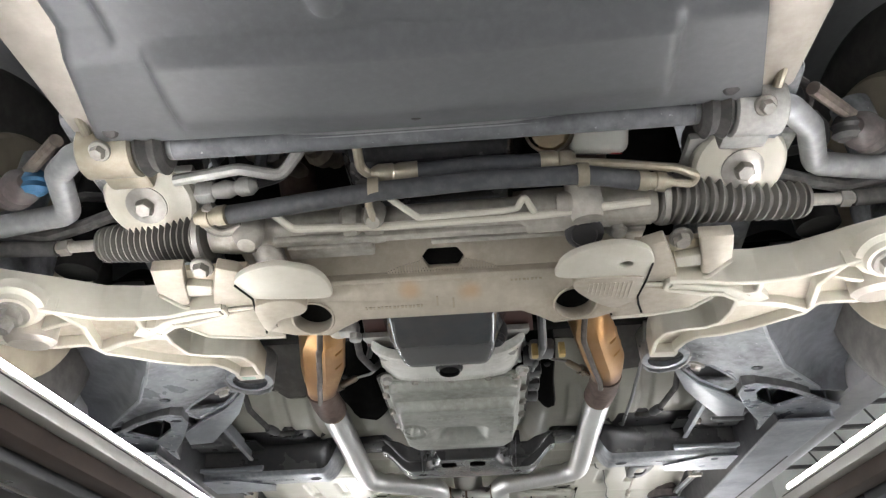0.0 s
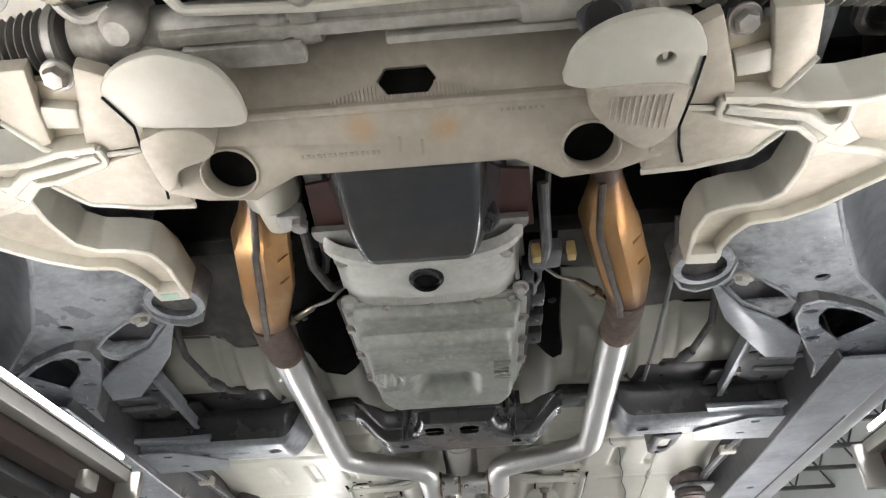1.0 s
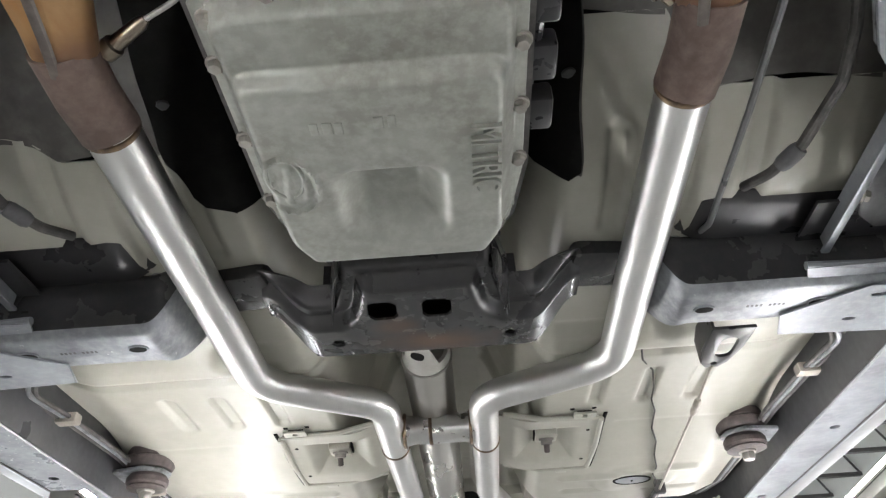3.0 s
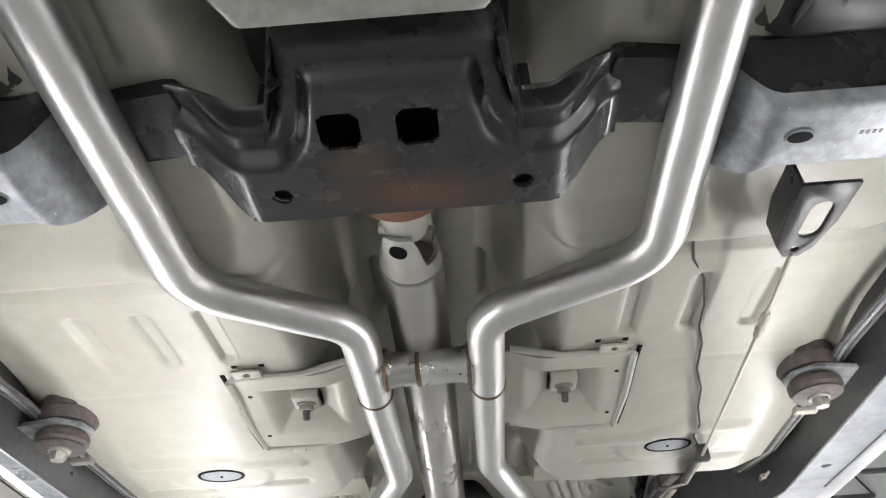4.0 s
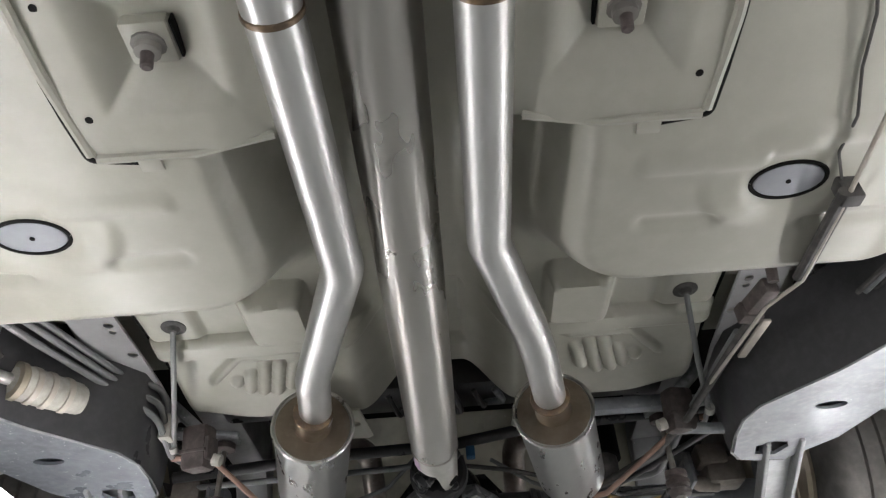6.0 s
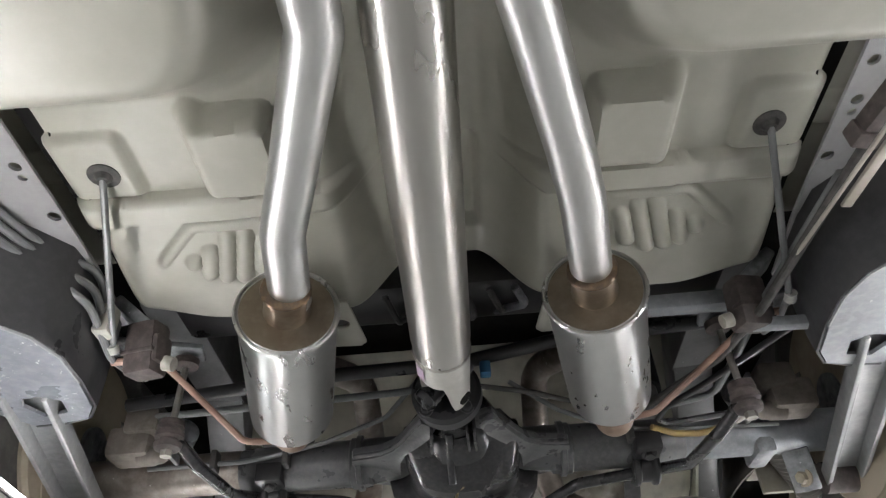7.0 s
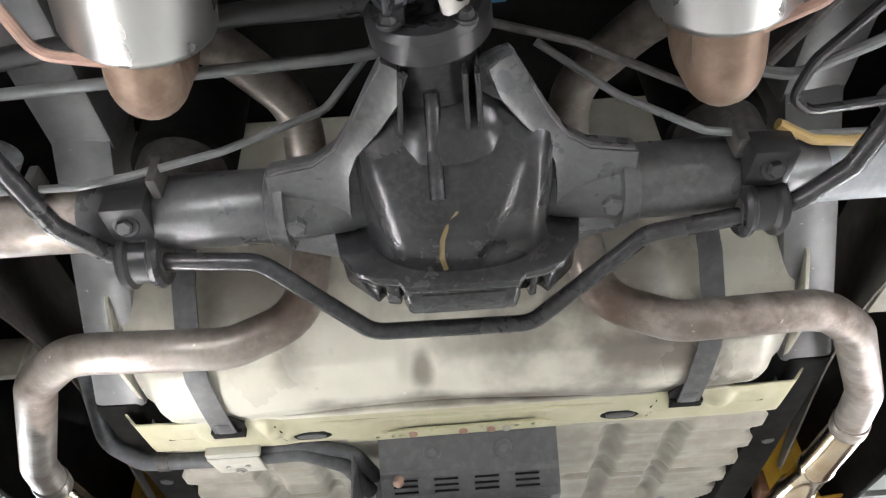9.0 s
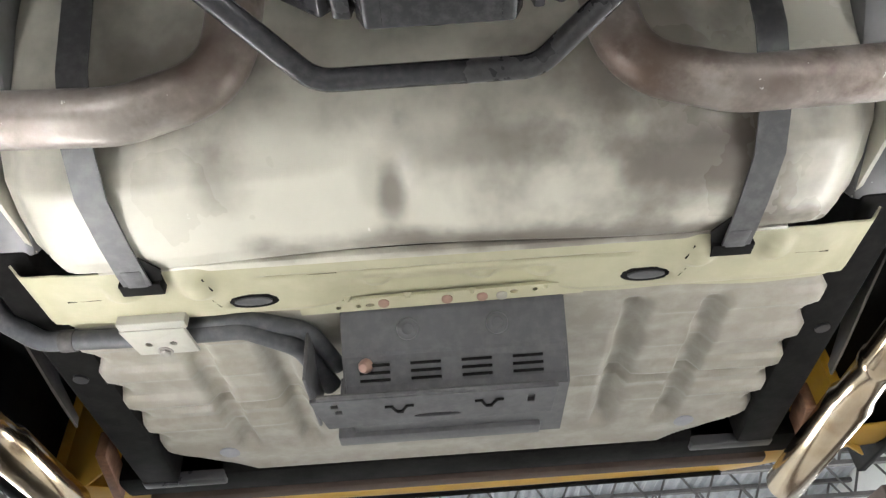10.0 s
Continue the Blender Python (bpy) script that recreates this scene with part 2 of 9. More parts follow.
GREY_PAINT = material("dusty_dark_grey_paint", (0.085, 0.085, 0.09), 0.45, 0.1, (0.05, 0.05, 0.052), (0.15, 0.148, 0.15), 70, 8, 0.6, 0.1)
HOUSE = material("blue_grey_wheelhouse_paint", (0.115, 0.122, 0.136), 0.42, 0.1, (0.06, 0.06, 0.066), (0.19, 0.198, 0.215), 40, 8, 0.8, 0.08)
FLECKED = material("chipped_rail_paint", (0.20, 0.212, 0.24), 0.34, 0.2, (0.11, 0.113, 0.125), (0.32, 0.33, 0.35), 60, 11, 0.8, 0.1, fleck=(0.66, 0.66, 0.67), fleck_at=0.655)
HOUSE_REAR = material("dusty_wheelhouse_coating", (0.15, 0.138, 0.125), 0.55, 0, (0.07, 0.064, 0.058), (0.25, 0.235, 0.215), 30, 5, 0.8, 0.12)
OCHRE = material("yellowed_hose_sleeve", (0.42, 0.29, 0.10), 0.5, 0, (0.2, 0.13, 0.06), (0.5, 0.38, 0.18), 40, 20, 0.8, 0.05)
RACK = material("dusty_cast_rack_alloy", (0.43, 0.405, 0.36), 0.46, 0.3, (0.22, 0.20, 0.17), (0.60, 0.57, 0.51), 70, 10, 0.8, 0.2)
BARGREY = material("pitted_grey_bar_paint", (0.135, 0.14, 0.15), 0.5, 0.1, (0.07, 0.07, 0.075), (0.26, 0.265, 0.275), 60, 14, 0.8, 0.2, fleck=(0.4, 0.4, 0.41), fleck_at=0.68)
RUST_DULL = material("dull_brown_link_steel", (0.16, 0.13, 0.11), 0.55, 0.3, (0.08, 0.06, 0.05), (0.30, 0.26, 0.22), 60, 14, 0.8, 0.2)
WHITE = material("white_reservoir_plastic", (0.72, 0.71, 0.66), 0.4, 0, (0.5, 0.48, 0.42), (0.78, 0.77, 0.73), 40, 12, 0.5, 0.03)
RED = material("red_label_ink", (0.5, 0.04, 0.04), 0.5)
CALIPER = material("dusty_brown_caliper", (0.20, 0.172, 0.15), 0.6, 0.1, (0.10, 0.085, 0.072), (0.32, 0.29, 0.26), 50, 9, 0.8, 0.15)
WEB = material("dusty_black_web_paint", (0.05, 0.05, 0.054), 0.36, 0.1, (0.03, 0.03, 0.032), (0.085, 0.084, 0.088), 70, 6, 0.6, 0.06)
BELL = material("chalky_bell_alloy", (0.60, 0.595, 0.555), 0.5, 0.2, (0.34, 0.33, 0.30), (0.74, 0.735, 0.70), 80, 9, 0.75, 0.3)
GLOSS = material("glossy_black_stamping_paint", (0.042, 0.042, 0.045), 0.27, 0.2, (0.03, 0.026, 0.024), (0.075, 0.073, 0.072), 70, 9, 0.6, 0.05)
soil(GLOSS, (((0.03, 2.685, 2.01), (0.13, 0.04, 0.04), 0.75), ((-0.02, 2.64, 2.01), (0.04, 0.03, 0.04), 0.5)), (0.15, 0.085, 0.055))
# Chipped paint; its pale blue-grey also holds the sheen of downward faces.
ARM = material("worn_arm_paint_with_sheen", (0.30, 0.315, 0.34), 0.38, 0.3, (0.16, 0.165, 0.18), (0.5, 0.51, 0.53), 70, 10, 0.8, 0.08, fleck=(0.72, 0.72, 0.74), fleck_at=0.70)
AXLE = material("satin_grey_black_axle_paint", (0.112, 0.113, 0.119), 0.34, 0.2, (0.035, 0.033, 0.032), (0.16, 0.158, 0.155), 110, 9, 0.8, 0.2, fleck=(0.34, 0.33, 0.31), fleck_at=0.74)
WELD = material("burnt_weld_bead", (0.16, 0.12, 0.09), 0.4, 0.8, (0.08, 0.06, 0.05), (0.4, 0.26, 0.14), 90, 25, 0.8, 0.3)
SEAM = material("dull_seam_steel", (0.16, 0.14, 0.13), 0.4, 0.8, (0.09, 0.075, 0.07), (0.28, 0.25, 0.23), 60, 12, 0.6, 0.1)
PLUG = material("grey_rubber_plug", (0.30, 0.31, 0.34), 0.55, 0, (0.22, 0.22, 0.24), (0.38, 0.39, 0.41), 60, 12, 0.4, 0.05)
YELLOW = material("yellow_bumper_paint", (0.55, 0.31, 0.03), 0.4, 0, (0.34, 0.18, 0.02), (0.62, 0.38, 0.07), 40, 5, 0.6, 0.05)
BLUE = material("blue_plastic", (0.025, 0.11, 0.22), 0.5, 0)
BAR_SHELL = material("light_bar_aluminium", (0.62, 0.60, 0.57), 0.4, 0.7, (0.5, 0.47, 0.43), (0.7, 0.69, 0.66), 50, 8, 0.4, 0.03)
LIFT = material("brown_lift_paint", (0.055, 0.033, 0.024), 0.68, 0.0, (0.03, 0.02, 0.016), (0.09, 0.06, 0.045), 40, 5, 0.6, 0.06)
LIFT_DARK = material("black_lift_paint", (0.03, 0.03, 0.032), 0.35, 0.0, (0.02, 0.02, 0.02), (0.08, 0.075, 0.07), 40, 5, 0.6, 0.06)
CONCRETE = material("shop_concrete", (0.42, 0.41, 0.39), 0.6, 0, (0.3, 0.29, 0.28), (0.5, 0.49, 0.47), 12, 1.2, 0.6, 0.1)
WALL = material("painted_wall", (0.6, 0.6, 0.58), 0.7, 0, (0.5, 0.5, 0.48), (0.65, 0.65, 0.63), 12, 1.0, 0.4, 0.05)
DECK = material("corrugated_roof_deck", (0.30, 0.31, 0.33), 0.5, 0.5, (0.2, 0.2, 0.22), (0.4, 0.41, 0.43), 10, 1.5, 0.5, 0.05)
JOIST = material("dark_joist_paint", (0.07, 0.065, 0.065), 0.6, 0, (0.04, 0.04, 0.04), (0.12, 0.11, 0.11), 20, 4, 0.5, 0.05)
TUBE_GLOW = glow("light_bar_diffuser", (1.0, 0.99, 0.99), BAR_LIGHT)
# Glow of the added door panes, a fill light for the underbody.
ADDED_PANE_GLOW = glow("added_pane_glow", (0.93, 0.97, 1.0), 9.0)
LAMP_GLOW = glow("hall_lamp_diffuser", (0.95, 0.98, 1.0), LAMP_LIGHT)


# ---- mesh helpers ----
def link(name, bm, mat, smooth=True, angle=0.6):
    bmesh.ops.recalc_face_normals(bm, faces=bm.faces)
    me = bpy.data.meshes.new(name)
    bm.to_mesh(me)
    bm.free()
    me.materials.append(mat)
    ob = new(name, me)
    if smooth:
        me.polygons.foreach_set("use_smooth", [True] * len(me.polygons))
        me.set_sharp_from_angle(angle=angle)
    return ob


def part(name, bm, mat, parent, label="", smooth=True, angle=0.6):
    """One mesh under a thing or a part; the mesh is given in world coordinates."""
    ob = link(name, bm, mat, smooth, angle)
    ob.parent = parent
    if parent.parent is None:
        ob.matrix_parent_inverse = Matrix.Translation(-parent.location)
    if label:
        ob["label"] = label
    return ob


def thing(name, at, label, category, group="", kind=""):
    ob = new(name)
    ob.location = at
    ob.empty_display_size = 0.05
    return tagged(ob, label, category, group, kind)


def whole(name, bm, mat, label, category, group="", kind="", smooth=True, angle=0.6):
    return tagged(link(name, bm, mat, smooth, angle), label, category, group, kind)


def join(*bms):
    """All the meshes given in one."""
    out = bmesh.new()
    for b in bms:
        me = bpy.data.meshes.new("tmp")
        b.to_mesh(me)
        b.free()
        out.from_mesh(me)
        bpy.data.meshes.remove(me)
    return out


def moved(bm, m):
    bmesh.ops.transform(bm, matrix=m, verts=bm.verts)
    return bm


def mirrored(bm, s, centre=0.01):
    """The mesh flipped across the car's middle when s is 1 (built for the side of negative x)."""
    if s > 0:
        bmesh.ops.transform(bm, matrix=Matrix.Translation((2 * centre, 0, 0)) @ Matrix.Diagonal((-1, 1, 1, 1)), verts=bm.verts)
        bmesh.ops.reverse_faces(bm, faces=bm.faces)
    return bm


def rounded(pts, radius, steps=5):
    """The line through pts with its corners rounded off."""
    pts = [Vector(p) for p in pts]
    radii = radius if isinstance(radius, (list, tuple)) else [radius] * len(pts)
    out = [pts[0]]
    for i in range(1, len(pts) - 1):
        a, b, c = pts[i - 1], pts[i], pts[i + 1]
        d0, d1 = (a - b), (c - b)
        l0, l1 = d0.length, d1.length
        d0.normalize(), d1.normalize()
        ang = d0.angle(d1, math.pi)
        if ang > math.pi - 0.03:
            out.append(b)
            continue
        cut = min(radii[i] / math.tan(ang / 2), 0.48 * l0, 0.48 * l1)
        p, q = b + d0 * cut, b + d1 * cut
        for k in range(steps + 1):
            t = k / steps
            out.append(p * (1 - t) ** 2 + b * 2 * t * (1 - t) + q * t * t)
    out.append(pts[-1])
    return out


def tube(pts, r, fillet=0.0, seg=16, steps=5, caps=True, flat=1.0):
    """A round bar or pipe along pts; r: one radius, or one for each point of an unrounded line. flat squashes it upright."""
    line = rounded(pts, fillet, steps) if fillet else [Vector(p) for p in pts]
    n = len(line)
    radii = list(r) if isinstance(r, (list, tuple)) else [r] * n
    bm = bmesh.new()
    tang = []
    for i in range(n):
        a = line[i] - line[i - 1] if i else line[1] - line[0]
        b = line[i + 1] - line[i] if i < n - 1 else a
        t = a.normalized() + b.normalized()
        tang.append((t if t.length > 1e-6 else b).normalized())
    up = Vector((0, 0, 1)) if abs(tang[0].z) < 0.9 else Vector((1, 0, 0))
    side = tang[0].cross(up).normalized()
    rings = []
    for i in range(n):
        if i:
            side = tang[i - 1].rotation_difference(tang[i]) @ side
        side = (side - tang[i] * side.dot(tang[i])).normalized()
        other = side.cross(tang[i])
        rings.append([bm.verts.new(line[i] + radii[i] * (side * math.cos(a) + other * math.sin(a) * flat))
                      for a in (2 * math.pi * k / seg for k in range(seg))])
    for a, b in zip(rings, rings[1:]):
        for k in range(seg):
            bm.faces.new((a[k], a[(k + 1) % seg], b[(k + 1) % seg], b[k]))
    if caps:
        bm.faces.new(rings[0][::-1])
        bm.faces.new(rings[-1])
    return bm


def lathe(profile, a, b, seg=32, caps=True):
    """Turned shape about the line from a to b; profile rows: share of the way along (0 to 1), radius."""
    a, b = Vector(a), Vector(b)
    t = (b - a).normalized()
    side = t.orthogonal().normalized()
    other = t.cross(side)
    bm = bmesh.new()
    rings = []
    for f, r in profile:
        c = a.lerp(b, f)
        rings.append([bm.verts.new(c + max(r, 1e-4) * (side * math.cos(q) + other * math.sin(q))) for q in (2 * math.pi * k / seg for k in range(seg))])
    for p, q in zip(rings, rings[1:]):
        for k in range(seg):
            bm.faces.new((p[k], p[(k + 1) % seg], q[(k + 1) % seg], q[k]))
    if caps:
        bm.faces.new(rings[0][::-1])
        bm.faces.new(rings[-1])
    return bm


def box(x0, x1, y0, y1, z0, z1, bevel=0.004, seg=2):
    bm = bmesh.new()
    bmesh.ops.create_cube(bm, size=1)
    bmesh.ops.transform(bm, matrix=Matrix.Translation(((x0 + x1) / 2, (y0 + y1) / 2, (z0 + z1) / 2)) @ Matrix.Diagonal((x1 - x0, y1 - y0, z1 - z0, 1)), verts=bm.verts)
    if bevel:
        bmesh.ops.bevel(bm, geom=bm.edges[:], offset=bevel, segments=seg, affect="EDGES", profile=0.5)
    return bm


def bar(a, b, w, h, bevel=0.004, roll=0.0):
    """A box-section bar from a to b, w wide and h high."""
    a, b = Vector(a), Vector(b)
    bm = box(-w / 2, w / 2, 0, (b - a).length, -h / 2, h / 2, bevel)
    q = (b - a).to_track_quat("Y", "Z").to_matrix().to_4x4()
    return moved(bm, Matrix.Translation(a) @ q @ pose(0, 0, 0, 0, roll, 0))


def ring_pts(cx, cy, rx, ry=None, n=20, a0=0.0, a1=360.0):
    ry = ry or rx
    full = abs(a1 - a0) >= 360
    k = n if full else n - 1
    return [(cx + rx * math.cos(radians(a0 + (a1 - a0) * i / k)), cy + ry * math.sin(radians(a0 + (a1 - a0) * i / k))) for i in range(n)]


def loop(pts, n=5):
    """A smooth closed curve through the points."""
    out = []
    for k in range(len(pts)):
        a, b, c, d = (pts[(k + j) % len(pts)] for j in (-1, 0, 1, 2))
        for i in range(n):
            t = i / n
            out.append(tuple(b[j] + 0.5 * t * (c[j] - a[j] + t * (2 * a[j] - 5 * b[j] + 4 * c[j] - d[j] + t * (3 * (b[j] - c[j]) + d[j] - a[j]))) for j in (0, 1)))
    return out


def plate(outline, z0, z1, holes=(), bevel=0.0, m=None):
    """A flat piece with holes right through it, between the heights z0 and z1."""
    bm = bmesh.new()
    for loop in (outline, *holes):
        vs = [bm.verts.new((x, y, z0)) for x, y in loop]
        for p, q in zip(vs, vs[1:] + vs[:1]):
            bm.edges.new((p, q))
    bmesh.ops.triangle_fill(bm, edges=bm.edges[:], use_beauty=True)
    bmesh.ops.recalc_face_normals(bm, faces=bm.faces)
    r = bmesh.ops.extrude_face_region(bm, geom=bm.faces[:])
    bmesh.ops.translate(bm, vec=(0, 0, z1 - z0), verts=[v for v in r["geom"] if isinstance(v, bmesh.types.BMVert)])
    bmesh.ops.recalc_face_normals(bm, faces=bm.faces)
    bmesh.ops.dissolve_limit(bm, angle_limit=0.01, verts=bm.verts[:], edges=bm.edges[:])
    if bevel:
        sharp = [e for e in bm.edges if len(e.link_faces) == 2 and e.calc_face_angle(0) > 0.9]
        bmesh.ops.bevel(bm, geom=sharp, offset=bevel, segments=2, affect="EDGES", profile=0.5)
    if m is not None:
        bmesh.ops.transform(bm, matrix=m, verts=bm.verts)
    return bm


def surf(fn, us, vs):
    """A sheet of the points fn(u, v)."""
    bm = bmesh.new()
    rows = [[bm.verts.new(fn(u, v)) for v in vs] for u in us]
    for a, b in zip(rows, rows[1:]):
        for k in range(len(vs) - 1):
            bm.faces.new((a[k], a[k + 1], b[k + 1], b[k]))
    return bm


def thick(bm, t):
    bmesh.ops.recalc_face_normals(bm, faces=bm.faces)
    bmesh.ops.solidify(bm, geom=bm.faces[:], thickness=t)
    return bm


def steps(a, b, n):
    return [a + (b - a) * i / n for i in range(n + 1)]


def smooth(a, b, x):
    t = min(1, max(0, (x - a) / (b - a)))
    return t * t * (3 - 2 * t)


def rect_sd(x, y, x0, x1, y0, y1, r):
    """Distance from a rounded rectangle, negative inside."""
    qx, qy = abs(x - (x0 + x1) / 2) - (x1 - x0) / 2 + r, abs(y - (y0 + y1) / 2) - (y1 - y0) / 2 + r
    return math.hypot(max(qx, 0), max(qy, 0)) + min(max(qx, qy), 0) - r


def strip(line, z, w, h, r=0.014, lip=0.0018):
    """An upright cast ridge along a line in the plan: w wide, its lower edge at z(x, y), h high, with chamfered lower corners."""
    pts = rounded([(x, y, 0) for x, y in line], r, 4) if r else [Vector((x, y, 0)) for x, y in line]
    n = len(pts)
    prof = [(-0.5, h), (-0.5, lip), (-0.5 + lip / w, 0), (0.5 - lip / w, 0), (0.5, lip), (0.5, h)]
    bm = bmesh.new()
    rows = []
    for i, p in enumerate(pts):
        d = (pts[min(i + 1, n - 1)] - pts[max(i - 1, 0)]).normalized()
        side = Vector((-d.y, d.x, 0))
        base = z(p.x, p.y)
        rows.append([bm.verts.new((p.x + side.x * a * w, p.y + side.y * a * w, base + b)) for a, b in prof])
    for a, b in zip(rows, rows[1:]):
        for k in range(6):
            bm.faces.new((a[k], a[(k + 1) % 6], b[(k + 1) % 6], b[k]))
    bm.faces.new(rows[0])
    bm.faces.new(rows[-1][::-1])
    return bm


def hexbolt(at, r, h, axis=(0, 0, -1), washer=0.0):
    """A hexagon head with its dome and, if asked, a washer; it stands on at and points along axis."""
    at, axis = Vector(at), Vector(axis).normalized()
    head = lathe([(0, r), (0.75, r), (1.0, r * 0.8)], at, at + axis * h, 6)
    if washer:
        return join(head, lathe([(0, washer), (0.8, washer), (1, washer * 0.93)], at - axis * 0.001, at + axis * h * 0.3, 20))
    return head


def bellows(a, b, r0, r1, n, depth):
    prof = [(0, r0 * 0.9), (0.03, r0)]
    for i in range(n):
        f = 0.04 + 0.92 * i / n
        r = r0 + (r1 - r0) * i / n
        w = 0.92 / n
        prof += [(f, r - depth * 0.75), (f + w * 0.40, r - depth * 0.7), (f + w * 0.58, r), (f + w * 0.72, r), (f + w * 0.90, r - depth * 0.7)]
    prof += [(0.965, r1 - depth), (0.97, r1), (1, r1 * 0.9)]
    return lathe(prof, a, b, 28)


X0 = 0.01  # the car's middle


# ---- setting: the hall ----
def hall():
    whole("floor", box(-9, 9, -8, 24, -0.2, 0, 0), CONCRETE, "smooth grey concrete floor of the workshop", "floor", kind="structure")
    for n, b in (("wall_north", (-9.2, 9.2, 24, 24.2, 0, 7.6)), ("wall_south", (-9.2, 9.2, -8.2, -8, 0, 7.6)),
                 ("wall_west", (-9.2, -9, -8, 24, 0, 7.6)), ("wall_east", (9, 9.2, -8, 24, 0, 7.6))):
        whole(n, box(*b, 0), WALL, "pale painted workshop wall", "wall", kind="structure")
    wave = []
    n = 300
    for i in range(n + 1):
        wave.append((-9.2 + 18.4 * i / n, 7.3 + (0.06 if i % 4 < 2 else 0.0)))
    bm = bmesh.new()
    rows = [[bm.verts.new((x, y, z)) for x, z in wave] for y in (-8.2, 24.2)]
    for k in range(n):
        bm.faces.new((rows[0][k], rows[0][k + 1], rows[1][k + 1], rows[1][k]))
    whole("ceiling", thick(bm, 0.02), DECK, "corrugated grey metal roof deck", "ceiling", kind="structure", smooth=False)
    # open-web joists across the hall
    bms = [bar((-9, 0, 7.22), (9, 0, 7.22), 0.12, 0.08, 0), bar((-9, 0, 6.3), (9, 0, 6.3), 0.12, 0.08, 0)]
    for k in range(18):
        a, b = -9 + k, -8.5 + k
        bms += [tube([(a, 0, 6.3), (b, 0, 7.2)], 0.025, seg=6), tube([(b, 0, 7.2), (b + 0.5, 0, 6.3)], 0.025, seg=6)]
    first = whole("roof_joist", join(*bms), JOIST, "dark open-web steel roof joist under the deck", "roof joist", "roof joists", smooth=False)
    for k in range(-4, 13):
        if k:
            copy_thing(first, pose(0, 1.7 * k, 0))
    first.location.y = 0
    # Unseen glowing doors, added for fill and for highlights on the axle's flanks.
    for s, name in ((-1, "added_door_1"), (1, "added_door_2")):
        d = thing(name, (8.96 * s, 16, 0), "unseen sectional door added with glowing panes as fill light", "garage door", kind="structure")
        for k in range(5):
            part("panel_rail", box(8.9 * s - 0.04, 8.9 * s + 0.04, 12.4, 19.6, 0.8 * k, 0.8 * k + 0.10, 0.01), BAR_SHELL, d)
        for k in range(4):
            for j in range(4):
                part("pane", box(8.93 * s - 0.01, 8.93 * s + 0.01, 12.5 + 1.76 * j, 14.2 + 1.76 * j, 0.8 * k + 0.10, 0.8 * k + 0.80, 0), ADDED_PANE_GLOW, d, "added glowing pane for fill light")
    lamp = thing("ceiling_lamp", (-4.5, 3, 6.3), "long white high-bay lamp hung under the roof joists", "ceiling lamp", "hall lamps")
    part("housing", box(-4.7, -4.3, 2.2, 4.3, 6.16, 6.262, 0.01), BAR_SHELL, lamp)
    part("diffuser", box(-4.66, -4.34, 2.24, 4.26, 6.13, 6.165, 0.004), LAMP_GLOW, lamp, "glowing white lamp diffuser")
    for x, y in ((-4.5, 9), (-4.5, 15), (4.5, 3), (4.5, 9), (4.5, 15), (-4.5, -3.4), (4.5, -3.4)):
        copy_thing(lamp, pose(x, y, 6.3))


hall()


# ---- setting: the lift, with its light bars ----
def light_bar(a, b, s):
    """A long lamp along a lift arm; its lit face looks up and inwards. s: -1 on the side of negative x."""
    a, b = Vector(a), Vector(b)
    t = thing("light_bar", a, "long aluminium work-light bar with a bright white diffuser strip", "light bar", "lift light bars")
    d = (b - a).normalized()
    side = Vector((s, 0, 0))
    at = lambda p, out, up: p + side * out + Vector((0, 0, up))
    part("housing", bar(at(a, 0.034, 0.004), at(b, 0.034, 0.004), 0.036, 0.024, 0.003), BAR_SHELL, t)
    part("seam", bar(at(a, 0.0165, 0.009), at(b, 0.0165, 0.009), 0.003, 0.0016, 0), RUBBER, t, "dark seam in the housing")
    part("lip", bar(at(a, 0.052, -0.020), at(b, 0.052, -0.020), 0.036, 0.024, 0.002), LIFT, t, "brown mounting lip")
    part("diffuser", tube([at(a, 0.022, 0.019) + d * 0.03, at(b, 0.022, 0.019) - d * 0.03], 0.006, seg=10), TUBE_GLOW, t, "glowing white diffuser strip")
    part("end_cap", bar(b + side * 0.03 - Vector((0, 0, 0.025)) - d * 0.004, b + side * 0.03 - Vector((0, 0, 0.025)) + d * 0.008, 0.062, 0.064, 0.004), BAR_SHELL, t)
    part("clip", bar(b + side * 0.0 - Vector((0, 0, 0.045)) - d * 0.15, b - Vector((0, 0, 0.045)) - d * 0.12, 0.014, 0.022, 0.003), BOLT, t)
    return t


def beam(a, b, s):
    """The brown channel that carries a light bar."""
    a, b = Vector(a), Vector(b)
    t = thing("light_bar_beam", a, "brown painted steel channel beam carrying a light bar", "lift beam", "lift beams")
    # The 3 mm pale strip paints the highlight line along the black channel.
    for out, up, w, h, m, n in ((0.100, -0.022, 0.056, 0.030, LIFT_DARK, "black painted channel"), (0.130, -0.030, 0.003, 0.018, BAR_SHELL, "thin pale strip painted as an edge highlight"), (0.182, -0.026, 0.100, 0.030, LIFT_DARK, "black painted flange"), (0.285, -0.03, 0.10, 0.03, LIFT, "brown outer flange")):
        off = Vector((s * out, 0, up))
        part("channel", bar(a + off, b + off, w, h, 0.003 if w > 0.01 else 0), m, t, n)
    return t


